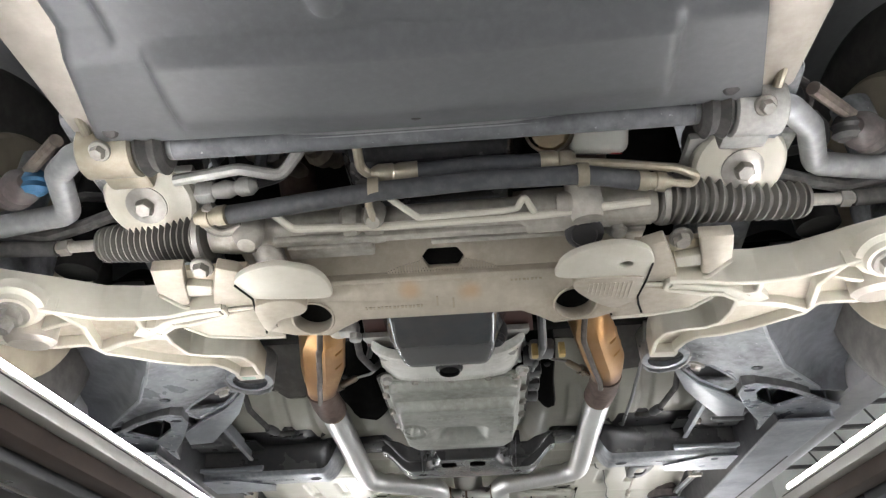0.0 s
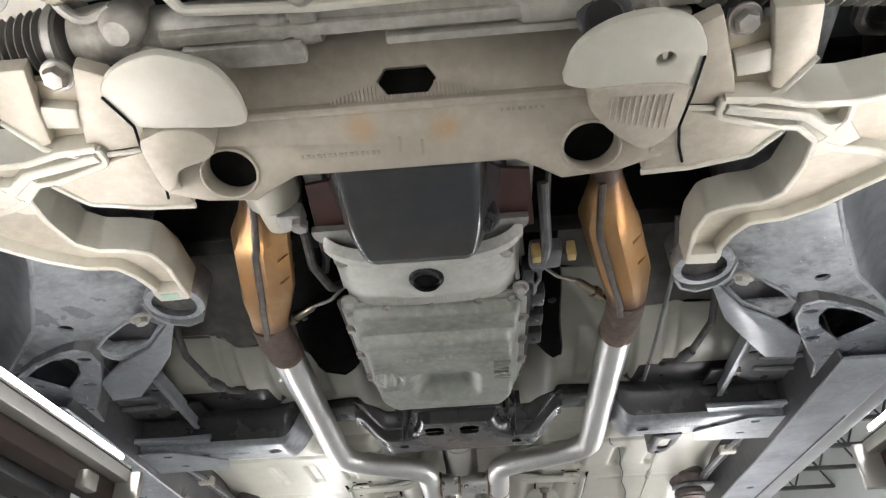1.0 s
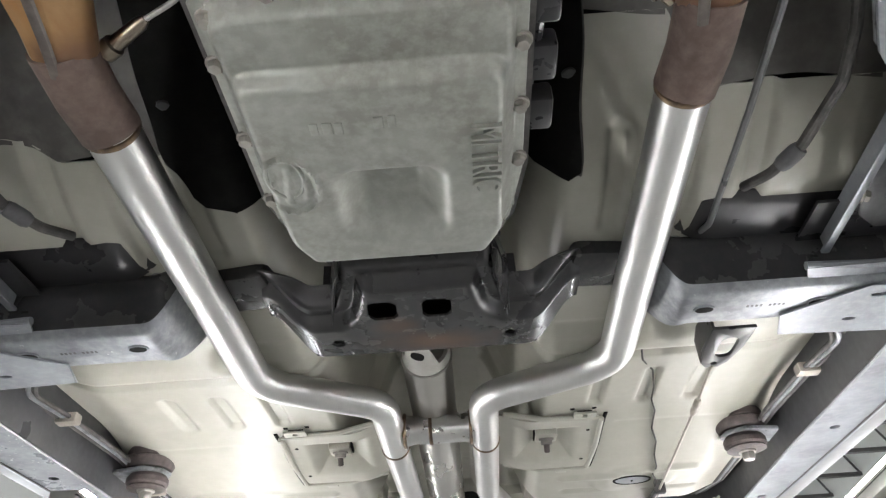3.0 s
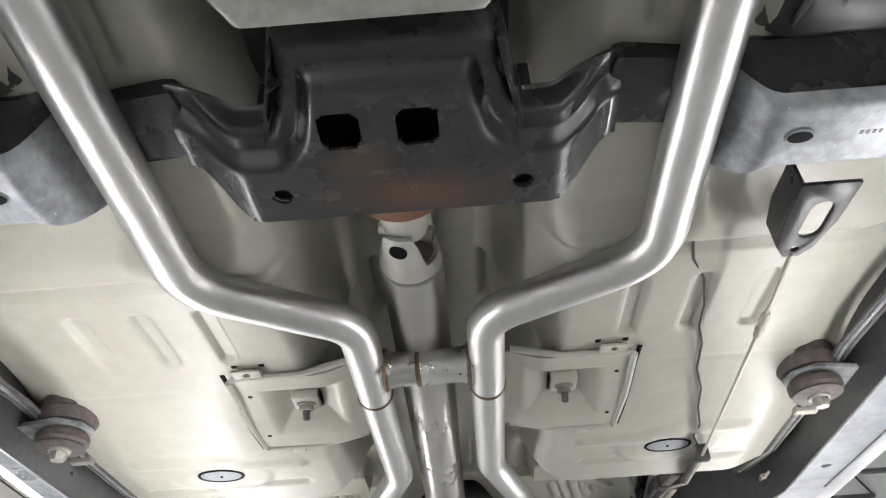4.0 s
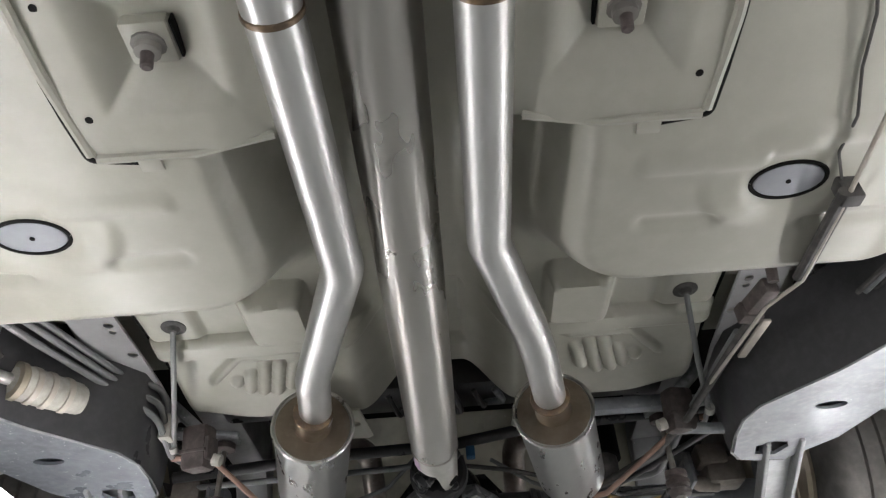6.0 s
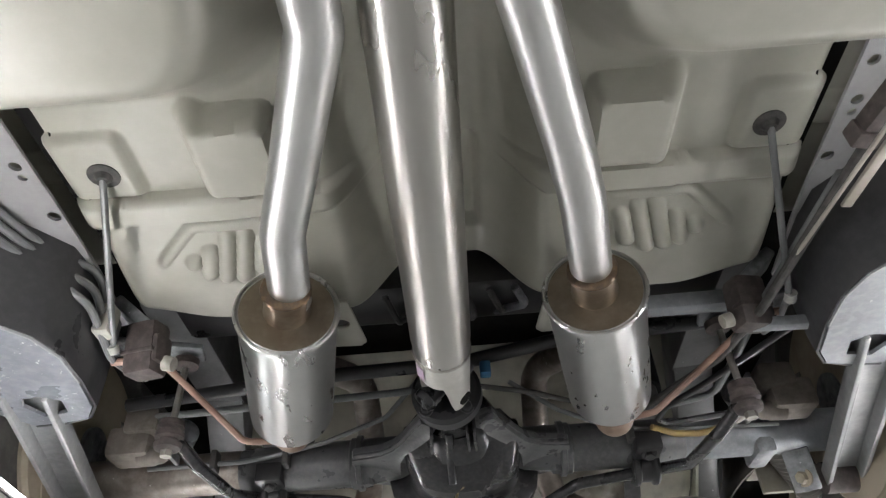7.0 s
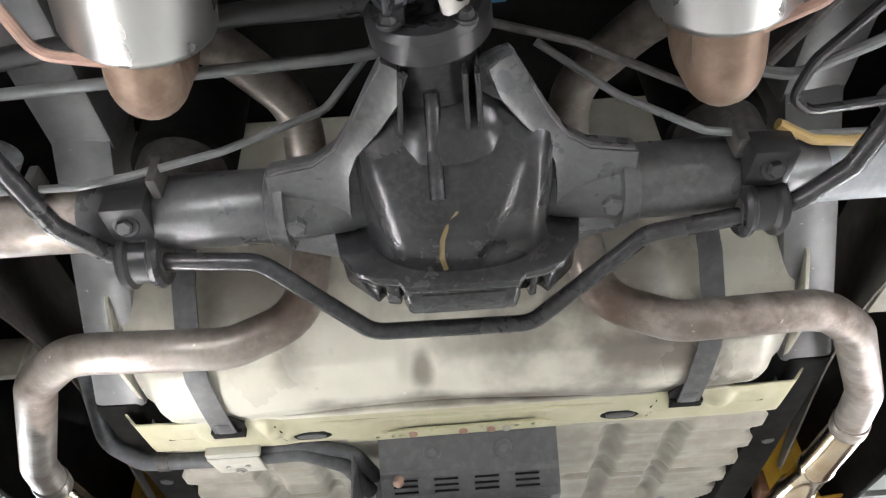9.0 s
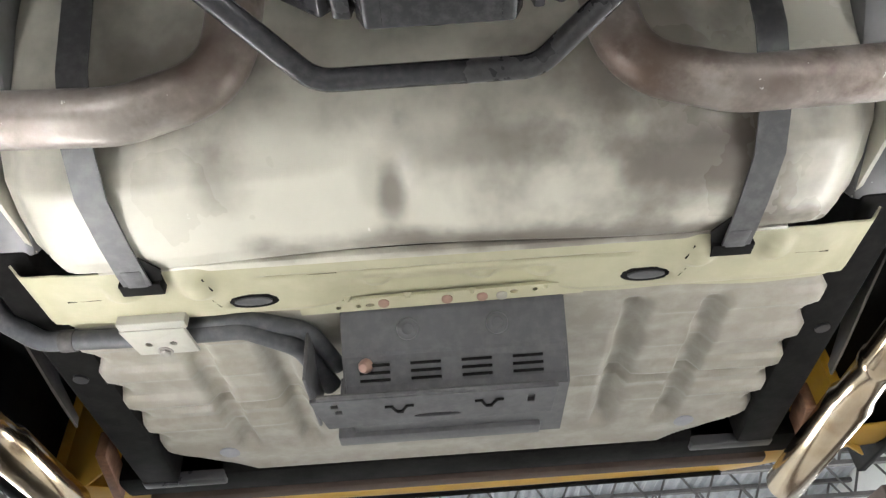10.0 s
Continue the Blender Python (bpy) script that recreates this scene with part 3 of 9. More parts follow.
def lift(s):
    """One drive-on runway with its posts outside the view, and the light bars along its inner edge."""
    xi = -0.42 if s < 0 else 0.597
    t = thing("lift_runway", (xi + 0.5 * s, 2.5, 1.62), "brown and black steel runway of a drive-on lift", "lift runway", "lift runways")
    xa, xb = (-1.04, -0.63) if s < 0 else (0.90, 1.31)
    part("deck", box(xa, xb, -1.6, 6.9, 1.79, 1.812, 0.004), LIFT_DARK, t, "black steel deck plate")
    for x in (xa + 0.02, xb - 0.02):
        part("side_channel", box(x - 0.02, x + 0.02, -1.6, 6.9, 1.63, 1.79, 0.006), LIFT, t)
    for k in range(9):
        part("cross_rib", box(xa + 0.04, xb - 0.04, -1.4 + k, -1.34 + k, 1.68, 1.79, 0.004), LIFT, t)
    for y in (-1.7, 7.0):
        x = 1.62 * s
        p = thing("lift_post", (x, y, 0), "brown steel corner post of the lift", "lift post", "lift posts")
        part("column", box(x - 0.1, x + 0.1, y - 0.1, y + 0.1, 0, 2.3, 0.01), LIFT, p)
        part("base_plate", box(x - 0.2, x + 0.2, y - 0.2, y + 0.2, 0, 0.02, 0.004), LIFT, p)
    front_end, rear_a, rear_b = (2.12, 2.66, (-0.537, 4.34)) if s < 0 else (2.19, 2.58, (0.86, 4.6))
    # Extra unseen bar, added low at the rear to light axle and tank.
    x_added = -0.60 if s < 0 else 0.84
    light_bar((x_added, 4.50, 1.60), (x_added, 5.45, 1.60), s)
    for a, b in (((xi, -1.2), (xi, front_end)), ((xi, rear_a), rear_b)):
        light_bar((*a, 1.80), (*b, 1.80 if b[1] < 3 else 1.79), s)
        beam((a[0], a[1] + 0.03, 1.80), (b[0], b[1] - 0.04, 1.79), s)


for y in (-1.7, 7.0):
    whole("lift_cross_beam", box(-1.55, 1.55, y - 0.09, y + 0.09, 1.50, 1.632, 0.01), LIFT, "brown steel cross beam of the lift", "lift beam", "lift cross beams")
lift(-1)
lift(1)


# ---- the car's floor, seen from below ----
def ribs(x, y):
    """Pressed relief of the front floor: upright lift in metres."""
    z = 0.0
    u = x - X0
    for cx in (0.312, 0.406, 0.500):
        d = rect_sd(abs(u), y, cx - 0.015, cx + 0.015, 2.972, 3.125, 0.012)
        z += 0.009 * (1 - smooth(-0.003, 0.003, d))
    a = abs(u)
    for x0, x1, y0, y1, h in ((0.26, 0.40, 3.43, 3.455, -0.006), (0.27, 0.37, 3.53, 3.553, 0.006), (0.47, 0.58, 3.40, 3.425, -0.006),
                              (0.47, 0.60, 3.545, 3.565, 0.006), (0.36, 0.62, 3.20, 3.208, 0.003)):
        z += h * (1 - smooth(-0.008, 0.008, rect_sd(a, y, x0, x1, y0, y1, 0.011)))
    z -= 0.007 * (1 - smooth(0.0, 0.02, abs(math.hypot(a - 0.435, (y - 3.48) * 1.2) - 0.075) - 0.012)) * (0.5 + 0.5 * math.sin(3 * math.atan2(y - 3.48, a - 0.435)))
    z += 0.012 * (1 - smooth(-0.01, 0.02, rect_sd(a, y, 0.20, 0.36, 2.82, 2.875, 0.02)))
    z += 0.009 * (1 - smooth(0, 0.009, abs(y - 2.905) - 0.005)) * smooth(0.17, 0.2, a)
    return z


def floor_z(x, y):
    a = abs(x - X0)
    well = rect_sd(a, y, 0.165, 0.80, 2.05, 3.70, 0.13)
    m = 1 - smooth(-0.055, 0.075, well)
    low = 2.076 - 0.048 * smooth(3.1, 3.45, y) + 0.03 * smooth(0.58, 0.7, a)
    low += 0.22 * smooth(2.52, 2.06, y) + 0.02 * smooth(2.86, 2.8, y)
    tunnel = 2.33 - 0.05 * min(a / 0.2, 1.25) ** 2
    rear = 2.168 - 0.036 * smooth(3.9, 4.16, y) + 0.05 * smooth(0.475, 0.53, a) + 0.10 * smooth(0.16, 0.05, a)
    high = tunnel + (rear - tunnel) * smooth(3.45, 3.75, y)
    z = low * m + high * (1 - m) + ribs(x, y) * m
    for x0, y0, y1 in ((0.255, 2.40, 2.56), (0.345, 2.38, 2.58), (0.43, 2.36, 2.56)):
        z += 0.007 * (1 - smooth(-0.004, 0.005, rect_sd(a, y, x0, x0 + 0.03, y0, y1, 0.01)))
    z += 0.05 * (1 - smooth(-0.03, 0.0, rect_sd(a, y, 0.09, 0.295, 3.175, 3.365, 0.02)))
    if y > 3.66:
        r = 0.0
        for x0, x1, y0, y1, h in ((0.40, 0.50, 3.82, 3.92, -0.014), (-0.05, 0.06, 3.95, 4.12, 0.02)):
            r += h * (1 - smooth(-0.006, 0.010, rect_sd(a, y, x0, x1, y0, y1, 0.010)))
        # the pressed box, with a steep front and a long outer flank
        d = rect_sd(a, y, 0.203, 0.290, 3.792, 3.897, 0.008)
        r -= 0.052 * (1 - smooth(-0.003, 0.007 + 0.020 * smooth(0.27, 0.30, a), d))
        r -= 0.024 * (1 - smooth(0.0, 0.006, abs(y - 3.948) - 0.014)) * smooth(0.08, 0.16, a)
        for k, (c, y0, y1) in enumerate(((0.269, 4.030, 4.075), (0.296, 4.018, 4.090), (0.323, 4.016, 4.088), (0.348, 4.040, 4.080), (0.373, 4.056, 4.060))):
            c += 0.25 * (y - 4.055)
            d = math.hypot(a - c, max(0.0, y0 - y, y - y1))
            r -= 0.011 * math.sqrt(max(0.0, 1 - (d / 0.0105) ** 2))
        r -= 0.010 * (1 - smooth(0, 0.006, abs((y - 3.988) - 1.0 * max(0.0, a - 0.355)) - 0.005)) * smooth(0.23, 0.25, a) * smooth(0.43, 0.41, a)
        r += 0.09 * smooth(4.185 - 0.05 * smooth(0.36, 0.5, a), 4.25, y) + 0.05 * smooth(0.485, 0.54, a)
        z += r
    return z


def floor_pan():
    us = steps(-0.69, 0.71, 340)
    vs = steps(0, 0.68, 210) + steps(0.683, 1, 180)
    front = lambda u: 2.365 + 0.03 * smooth(-0.47, -0.40, u) * smooth(-0.1, -0.3, u) - 0.075 * smooth(0.36, 0.33, u) * smooth(0.1, 0.2, u)
    at = lambda u, y: (u, y, floor_z(u, y))
    # Front of the toe board is near-black to paint in its shade.
    whole("toe_board", thick(surf(lambda u, v: at(u, v), steps(-0.69, 0.71, 100), steps(2.0, 2.21, 24)), 0.004), BLACK_SHADE,
          "toe board painted black for the shade below the firewall", "toe board", kind="structure", angle=1.2)
    whole("toe_felt", thick(surf(lambda u, v: at(u, 2.21 + 0.006 * math.sin(23 * u) + (front(u) - 2.21) * v), steps(-0.69, 0.71, 140), steps(0, 1, 40)), 0.004), TOE,
          "sooty grey felt pressed on the toe board", "toe felt", kind="structure", angle=1.2)
    return whole("floor_pan", thick(surf(lambda u, v: at(u, front(u) + (4.26 - front(u)) * v), us, vs), 0.004), PRIMER,
                 "beige primed car floor pan with pressed ribs and tunnel", "floor pan", kind="structure", angle=1.2)


floor_pan()
# Black sheet added as the tunnel's deep shade.
whole("tunnel_shade", thick(surf(lambda u, v: (X0 + 0.125 * math.sin(u), v, 2.20 + 0.085 * math.cos(u) - 0.05 * smooth(3.55, 3.75, v)), steps(-1.5, 1.5, 16), [2.3, 2.4, 2.55, 2.70]), 0.003),
      BLACK_SHADE, "black sheet painted as shade in the deep floor tunnel", "tunnel liner", kind="structure")
for s in (-1, 1):
    line = [(-0.468 - 0.030 * smooth(3.9, 4.2, y) + 0.0025 * math.sin(61 * y), y) for y in steps(3.72, 4.17, 46)]
    whole("seam_sealer", mirrored(tube([(x, y, floor_z(x if s < 0 else 0.02 - x, y) - 0.001) for x, y in line], 0.0026, 0, 6), s), BLACK_SHADE,
          "thin dark cracked seam along the floor edge", "seam", "floor seams", kind="structure")
for s in (-1, 1):
    # Added black sheet: paints the dark void beside the transmission.
    mat = thing("tunnel_shade_sheet", (X0 + 0.2 * s, 2.3, 2.1), "black sheet painted as deep shade beside the transmission", "insulation mat", "insulation mats")
    edge = lambda v: (0.305 - 0.012 * smooth(2.2, 2.38, v) - 0.030 * smooth(2.38, 2.45, v) if s < 0 else 0.222) - 0.05 * smooth(2.445, 2.47, v) ** 2 + 0.002 * math.sin(47 * v)
    at = lambda u, v: (X0 - 0.09 - (edge(v) - 0.09) * u, v, floor_z(X0 - 0.09 - (edge(v) - 0.09) * u, v) - 0.008)
    part("felt", mirrored(thick(surf(at, steps(0, 1, 14), steps(2.04, 2.468, 40)), 0.005), s), BLACK_SHADE, mat)
    part("sheet_edge", mirrored(tube([at(1, v) for v in steps(2.06, 2.468, 24)], 0.003, 0, 6), s), RUBBER, mat)
    for v in (2.16, 2.34):
        x, y, z = at(0.9, v)
        part("push_clip", mirrored(lathe([(0, 0.010), (0.5, 0.009), (1, 0.003)], (x, y, z - 0.001), (x, y, z - 0.007), 14), s), BLACK, mat)
whole("firewall", box(-0.50, 0.52, 1.98, 2.02, 2.1, 2.9, 0.005), BLACK_SHADE, "near-black steel firewall behind the engine", "firewall", kind="structure")
whole("hood", box(-0.85, 0.87, 0.3, 2.05, 2.72, 2.76, 0.01), BLACK_SHADE, "dark underside of the closed hood", "hood", kind="structure")
# Unseen sheet added to keep light from above out of the underbody.
whole("added_light_block", box(-0.9, 0.92, 2.0, 5.9, 2.42, 2.46, 0.01), BLACK_SHADE, "unseen near-black panel added above the underbody to block light", "closing panel", kind="structure")
for s in (-1, 1):
    prof = [(1.40, 2.54), (1.55, 2.62), (1.76, 2.64), (1.98, 2.60), (2.14, 2.46), (2.18, 2.30)]
    whole("wheel_arch_liner", mirrored(thick(surf(lambda u, v: (u, *v), [-0.93, -0.66], prof), 0.006), s), PLASTIC,
          "dark plastic liner over the front wheel", "wheel arch liner", "wheel arch liners")
    whole("fender_apron", mirrored(box(-0.60, -0.575, 0.9, 2.1, 2.40, 2.72, 0.004), s), BLACK_SHADE, "dark steel apron beside the engine bay", "fender apron", kind="structure")
    whole("side_sill", mirrored(box(-0.90, -0.805, 2.12, 4.15, 2.02, 2.44, 0.02), s), SILL, "grey painted box-section body sill", "body sill", kind="structure")
    whole("quarter_panel", mirrored(box(-0.95, -0.93, 4.0, 6.02, 2.02, 2.62, 0.004), s), BLACK_SHADE, "dark inner face of the rear body side", "body side", kind="structure")


# ---- frame ----
def rail(s):
    f = thing("frame_rail", (X0 + s * 0.72, 3.0, 1.985), "dusty grey-black boxed steel chassis side rail", "frame rail", "frame rails")
    hole = lambda x, y, r, q=1.0: ring_pts(x, y, r, r * q, 14)
    # inner edge of the rail: x, y, how far the web leans inwards at its top
    edge = [(-0.668, 2.30, 0), (-0.675, 2.55, 0), (-0.685, 2.85, 0), (-0.688, 3.2, 0), (-0.70, 3.55, 0.0), (-0.706, 3.70, 0.0), (-0.678, 3.79, 0.005), (-0.622, 3.885, 0.012), (-0.562, 3.957, 0.015), (-0.529, 3.997, 0.012), (-0.515, 4.05, 0.0), (-0.520, 4.12, 0.0), (-0.534, 4.195, 0.0), (-0.556, 4.230, 0.0), (-0.60, 4.245, 0.0), (-0.65, 4.248, 0.0)]
    outline = [(x - 0.006, y) for x, y, _ in edge[:-2]] + [(-0.60, 4.238), (-0.65, 4.241), (-0.72, 4.15), (-0.78, 3.95), (-0.795, 3.7), (-0.79, 3.0), (-0.79, 2.30)]
    slot = [(-0.574, 4.168), (-0.60, 4.150), (-0.628, 4.155), (-0.637, 4.178), (-0.622, 4.214), (-0.582, 4.205)]
    part("bottom_plate", mirrored(plate(outline, 1.985, 1.991, [hole(-0.655, 4.010, 0.027, 0.55), slot, hole(-0.74, 3.55, 0.01), hole(-0.74, 3.1, 0.01)]), s), FLECKED if s < 0 else RAIL, f, "dusty pale blue-grey bottom plate")
    web = [(0.0, -0.010, 1.9875), (0.25, -0.003, 1.993), (0.5, 0.0, 2.003), (0.75, 0.0, 2.02), (1.0, 0.3, 2.06), (1, 0.7, 2.11), (1, 1.0, 2.145)]

    def side(e, k):
        q, lean, z = k
        x, y, n = e
        return (x - 0.004 * (1 - q) + (lean * n if lean > 0 else 0), y, z)

    part("inner_web", mirrored(thick(surf(side, edge, web), -0.004), s), WEB, f, "dark inner web with rounded lower edge")
    part("worn_edge", mirrored(tube([(x - 0.005, y, 1.9865) for x, y, _ in edge[:12]], 0.0024, 0.01, 6), s), CHAN, f, "bright worn lower edge")
    part("plate_seam", mirrored(bar((-0.784, 2.58, 1.9845), (-0.784, 3.68, 1.9845), 0.004, 0.002, 0), s), RUBBER, f, "dark lap seam")
    outer = [(-0.788, 2.30), (-0.788, 3.0), (-0.793, 3.7), (-0.778, 3.95), (-0.718, 4.15), (-0.66, 4.243)]
    part("outer_web", mirrored(thick(surf(lambda u, v: (u[0], u[1], v), outer, [1.99, 2.06, 2.13]), 0.004), s), RAIL, f)
    top = [(x + n, y) for x, y, n in edge] + [(-0.66, 4.235), (-0.72, 4.15), (-0.78, 3.95), (-0.795, 3.7), (-0.79, 3.0), (-0.79, 2.30)]
    part("top_plate", mirrored(plate(top, 2.142, 2.147), s), FRAME, f)
    # Holes in the web are black solids; their shade is only colour.
    part("square_hole", mirrored(bar((-0.655, 3.862, 2.076), (-0.641, 3.882, 2.078), 0.006, 0.024, 0.001), s), BLACK_SHADE, f, "black block painted as the shade of a square hole")
    for y, x in ((3.925, -0.60), (3.80, -0.668)):
        part("round_hole", mirrored(lathe([(0, 0.006), (1, 0.006)], (x, y, 2.07), (x - 0.01, y, 2.075), 12), s), BLACK_SHADE, f, "black disc painted as the shade of a round hole")
    part("line_clip", mirrored(join(box(-0.690, -0.678, 3.72, 3.735, 2.025, 2.035, 0.002), tube([(-0.688, 3.70, 2.03), (-0.684, 3.75, 2.03)], 0.003, seg=8)), s), OFFWHITE, f, "small white line clip")
    b = thing("body_longitudinal", (X0 + 0.53 * s, 3.95, 2.14), "pale primed body side member with punched holes", "body rail", "body side members", kind="structure")
    part("lower_plate", mirrored(plate([(-0.572, 3.66), (-0.492, 3.66), (-0.498, 3.9), (-0.505, 4.05), (-0.52, 4.20), (-0.60, 4.22), (-0.58, 4.0)], 2.135, 2.14, [hole(-0.511, 3.776, 0.008), hole(-0.515, 3.835, 0.008), hole(-0.516, 3.855, 0.006), hole(-0.512, 3.93, 0.009)]), s), SILL, b)
    part("inner_side", mirrored(thick(surf(lambda u, v: (u, *v), [-0.493, -0.470, -0.452], [(3.66, 2.17), (4.0, 2.17), (4.18, 2.16)]), 0.003), s), BLACK_SHADE, b, "dark brown inner channel")
    return f


for s in (-1, 1):
    rail(s)


def front_frame(s):
    """The flared front end of the rail behind the wheel: low box, inner plate with its large hole, gusset and brackets."""
    f = thing("frame_torque_box", (X0 + 0.6 * s, 2.2, 2.0), "dusty stamped steel torque box with punched holes", "frame section", "frame torque boxes")
    hole = lambda x, y, r, q=1.0: ring_pts(x, y, r, r * q, 14)

    def tilt(bm):
        for v in bm.verts:
            v.co.z += 0.040 * smooth(-0.575, -0.43, v.co.x)
        return bm

    low = [(-0.80, 2.275), (-0.74, 2.232), (-0.708, 2.204), (-0.66, 2.165), (-0.60, 2.132), (-0.575, 2.125), (-0.556, 2.135), (-0.558, 2.175), (-0.585, 2.235), (-0.625, 2.31), (-0.655, 2.36), (-0.675, 2.44), (-0.675, 2.56), (-0.80, 2.56)]
    pocket = [(-0.702, 2.208), (-0.660, 2.172), (-0.624, 2.150), (-0.592, 2.142), (-0.588, 2.165), (-0.602, 2.205), (-0.657, 2.268)]
    part("box_bottom", mirrored(plate(low, 2.006, 2.012, [pocket, hole(-0.571, 2.152, 0.012, 0.55), hole(-0.608, 2.248, 0.012, 0.5), hole(-0.716, 2.28, 0.009, 0.5)]), s), FLECKED, f, "chipped blue-grey bottom plate")
    # The pocket's sheet is darker than its plate to paint in the shade.
    part("pocket_shade", mirrored(thick(surf(lambda u, v: (u, v, 2.03 + 0.06 * smooth(-0.58, -0.70, u)), steps(-0.72, -0.575, 8), steps(2.13, 2.285, 6)), 0.003), s), STRAP, f, "dark sheet painted as shade in the triangular pocket")
    part("box_edge", mirrored(tube([(x, y, 2.010) for x, y in low[1:12]], 0.003, 0.02, 8), s), FRAME, f, "rolled plate edge")
    part("box_wall", mirrored(thick(surf(lambda u, v: (u[0], u[1], v), low[2:13], [2.01, 2.06, 2.14]), 0.003), s), STRAP, f)
    big = [(-0.560, 2.158), (-0.528, 2.128), (-0.492, 2.112), (-0.462, 2.126), (-0.452, 2.150), (-0.486, 2.190), (-0.545, 2.203)]
    inner = [(-0.528, 1.905), (-0.425, 1.930), (-0.414, 2.0), (-0.430, 2.06), (-0.425, 2.118), (-0.432, 2.150), (-0.470, 2.238), (-0.482, 2.245), (-0.540, 2.22), (-0.556, 2.145), (-0.606, 2.150), (-0.660, 2.172), (-0.706, 2.210), (-0.745, 2.225), (-0.622, 2.084)]
    part("inner_plate", mirrored(tilt(plate(inner, 2.024, 2.030, [big, hole(-0.569, 2.080, 0.0115, 0.95)])), s), FRAME, f)
    part("plate_edge", mirrored(tilt(tube([(x, y, 2.027) for x, y in inner[8:] + inner[:1]], 0.004, 0.012, 8)), s), RAIL, f, "worn rolled plate edge")
    part("hole_lip", mirrored(tilt(tube([(x, y, 2.025) for x, y in big + big[:1]], 0.004, 0.012, 8, caps=False)), s), RAIL, f, "rolled lip of the large hole")
    part("hole_cup", mirrored(lathe([(0, 0.058), (0.7, 0.056), (1, 0.0)], (-0.505, 2.155, 2.062), (-0.508, 2.165, 2.14), 28), s), GREY_PAINT, f, "dark grey dished sleeve inside")
    part("cup_ring", mirrored(lathe([(0, 0.034), (0.5, 0.040), (1, 0.034)], (-0.498, 2.146, 2.085), (-0.500, 2.15, 2.097), 26, False), s), GALV, f)
    gus = [(-0.425, 2.118), (-0.432, 2.150), (-0.472, 2.242), (-0.500, 2.275), (-0.560, 2.34), (-0.615, 2.345), (-0.600, 2.265), (-0.545, 2.212), (-0.490, 2.198), (-0.450, 2.156)]
    part("gusset", mirrored(tilt(plate(gus, 2.016, 2.022, (), 0.001)), s), RAIL, f, "smooth pale blue-grey gusset")
    part("eye_bracket", mirrored(thick(surf(lambda u, v: (u[0], u[1], v), [(-0.358, 2.10), (-0.372, 2.128), (-0.400, 2.142), (-0.430, 2.130), (-0.446, 2.10), (-0.446, 2.06)], [2.048, 2.075, 2.12]), 0.004), s), GALV, f, "worn bracket round the bushing")
    part("bracket_bolt", mirrored(hexbolt((-0.462, 2.098, 2.046), 0.011, 0.012, (0.4, 0.2, -1), 0.016), s), BOLT, f)
    liner = [(-0.516, 1.86, 2.036), (-0.530, 1.905, 2.034), (-0.575, 2.0, 2.032), (-0.622, 2.084, 2.032), (-0.66, 2.15, 2.032), (-0.705, 2.208, 2.032), (-0.74, 2.228, 2.032), (-0.80, 2.245, 2.03)]
    wave = lambda v: 0.012 * math.sin(9 * v) ** 2 * smooth(0.03, 0.1, v)
    part("side_panel", mirrored(thick(surf(lambda u, v: (u[0] - 0.30 * v, u[1] - 0.05 * v, u[2] + 0.16 * v + wave(v)), liner, steps(0, 1, 30)), 0.004), s), HOUSE, f, "smooth blue-grey wheelhouse panel", angle=1.2)
    part("panel_flange", mirrored(tube(liner, 0.004, 0.03, 8), s), FRAME, f)
    b = part("brace", mirrored(join(bar((-0.538, 2.325, 2.060), (-0.548, 2.578, 2.058), 0.005, 0.030, 0.0015), bar((-0.5355, 2.325, 2.046), (-0.5455, 2.580, 2.044), 0.011, 0.005, 0.001)), s), RAIL, f, "thin bright-edged brace")
    part("brace_bolt", mirrored(hexbolt((-0.551, 2.470, 2.052), 0.008, 0.010, (-1, 0, -0.4), 0.011), s), BOLT, b)
    bp = part("bracket_plate", mirrored(plate([(-0.548, 2.335), (-0.66, 2.34), (-0.678, 2.55), (-0.605, 2.552), (-0.575, 2.525), (-0.552, 2.46)], 2.060, 2.065, [hole(-0.616, 2.419, 0.0085, 0.7), hole(-0.637, 2.446, 0.0085, 0.7), hole(-0.572, 2.41, 0.009, 0.6)], 0.001), s), STRAP, f, "dark stamped bracket plate")
    for k in range(3):
        part("stiffening_rib", mirrored(tube([(-0.583 - 0.004 * k, 2.378 + 0.052 * k, 2.060), (-0.615, 2.372 + 0.055 * k, 2.056), (-0.668, 2.368 + 0.058 * k, 2.056)], 0.006, 0.02, 8), s), REAR_RAIL, bp)
    return f


for s in (-1, 1):
    front_frame(s)


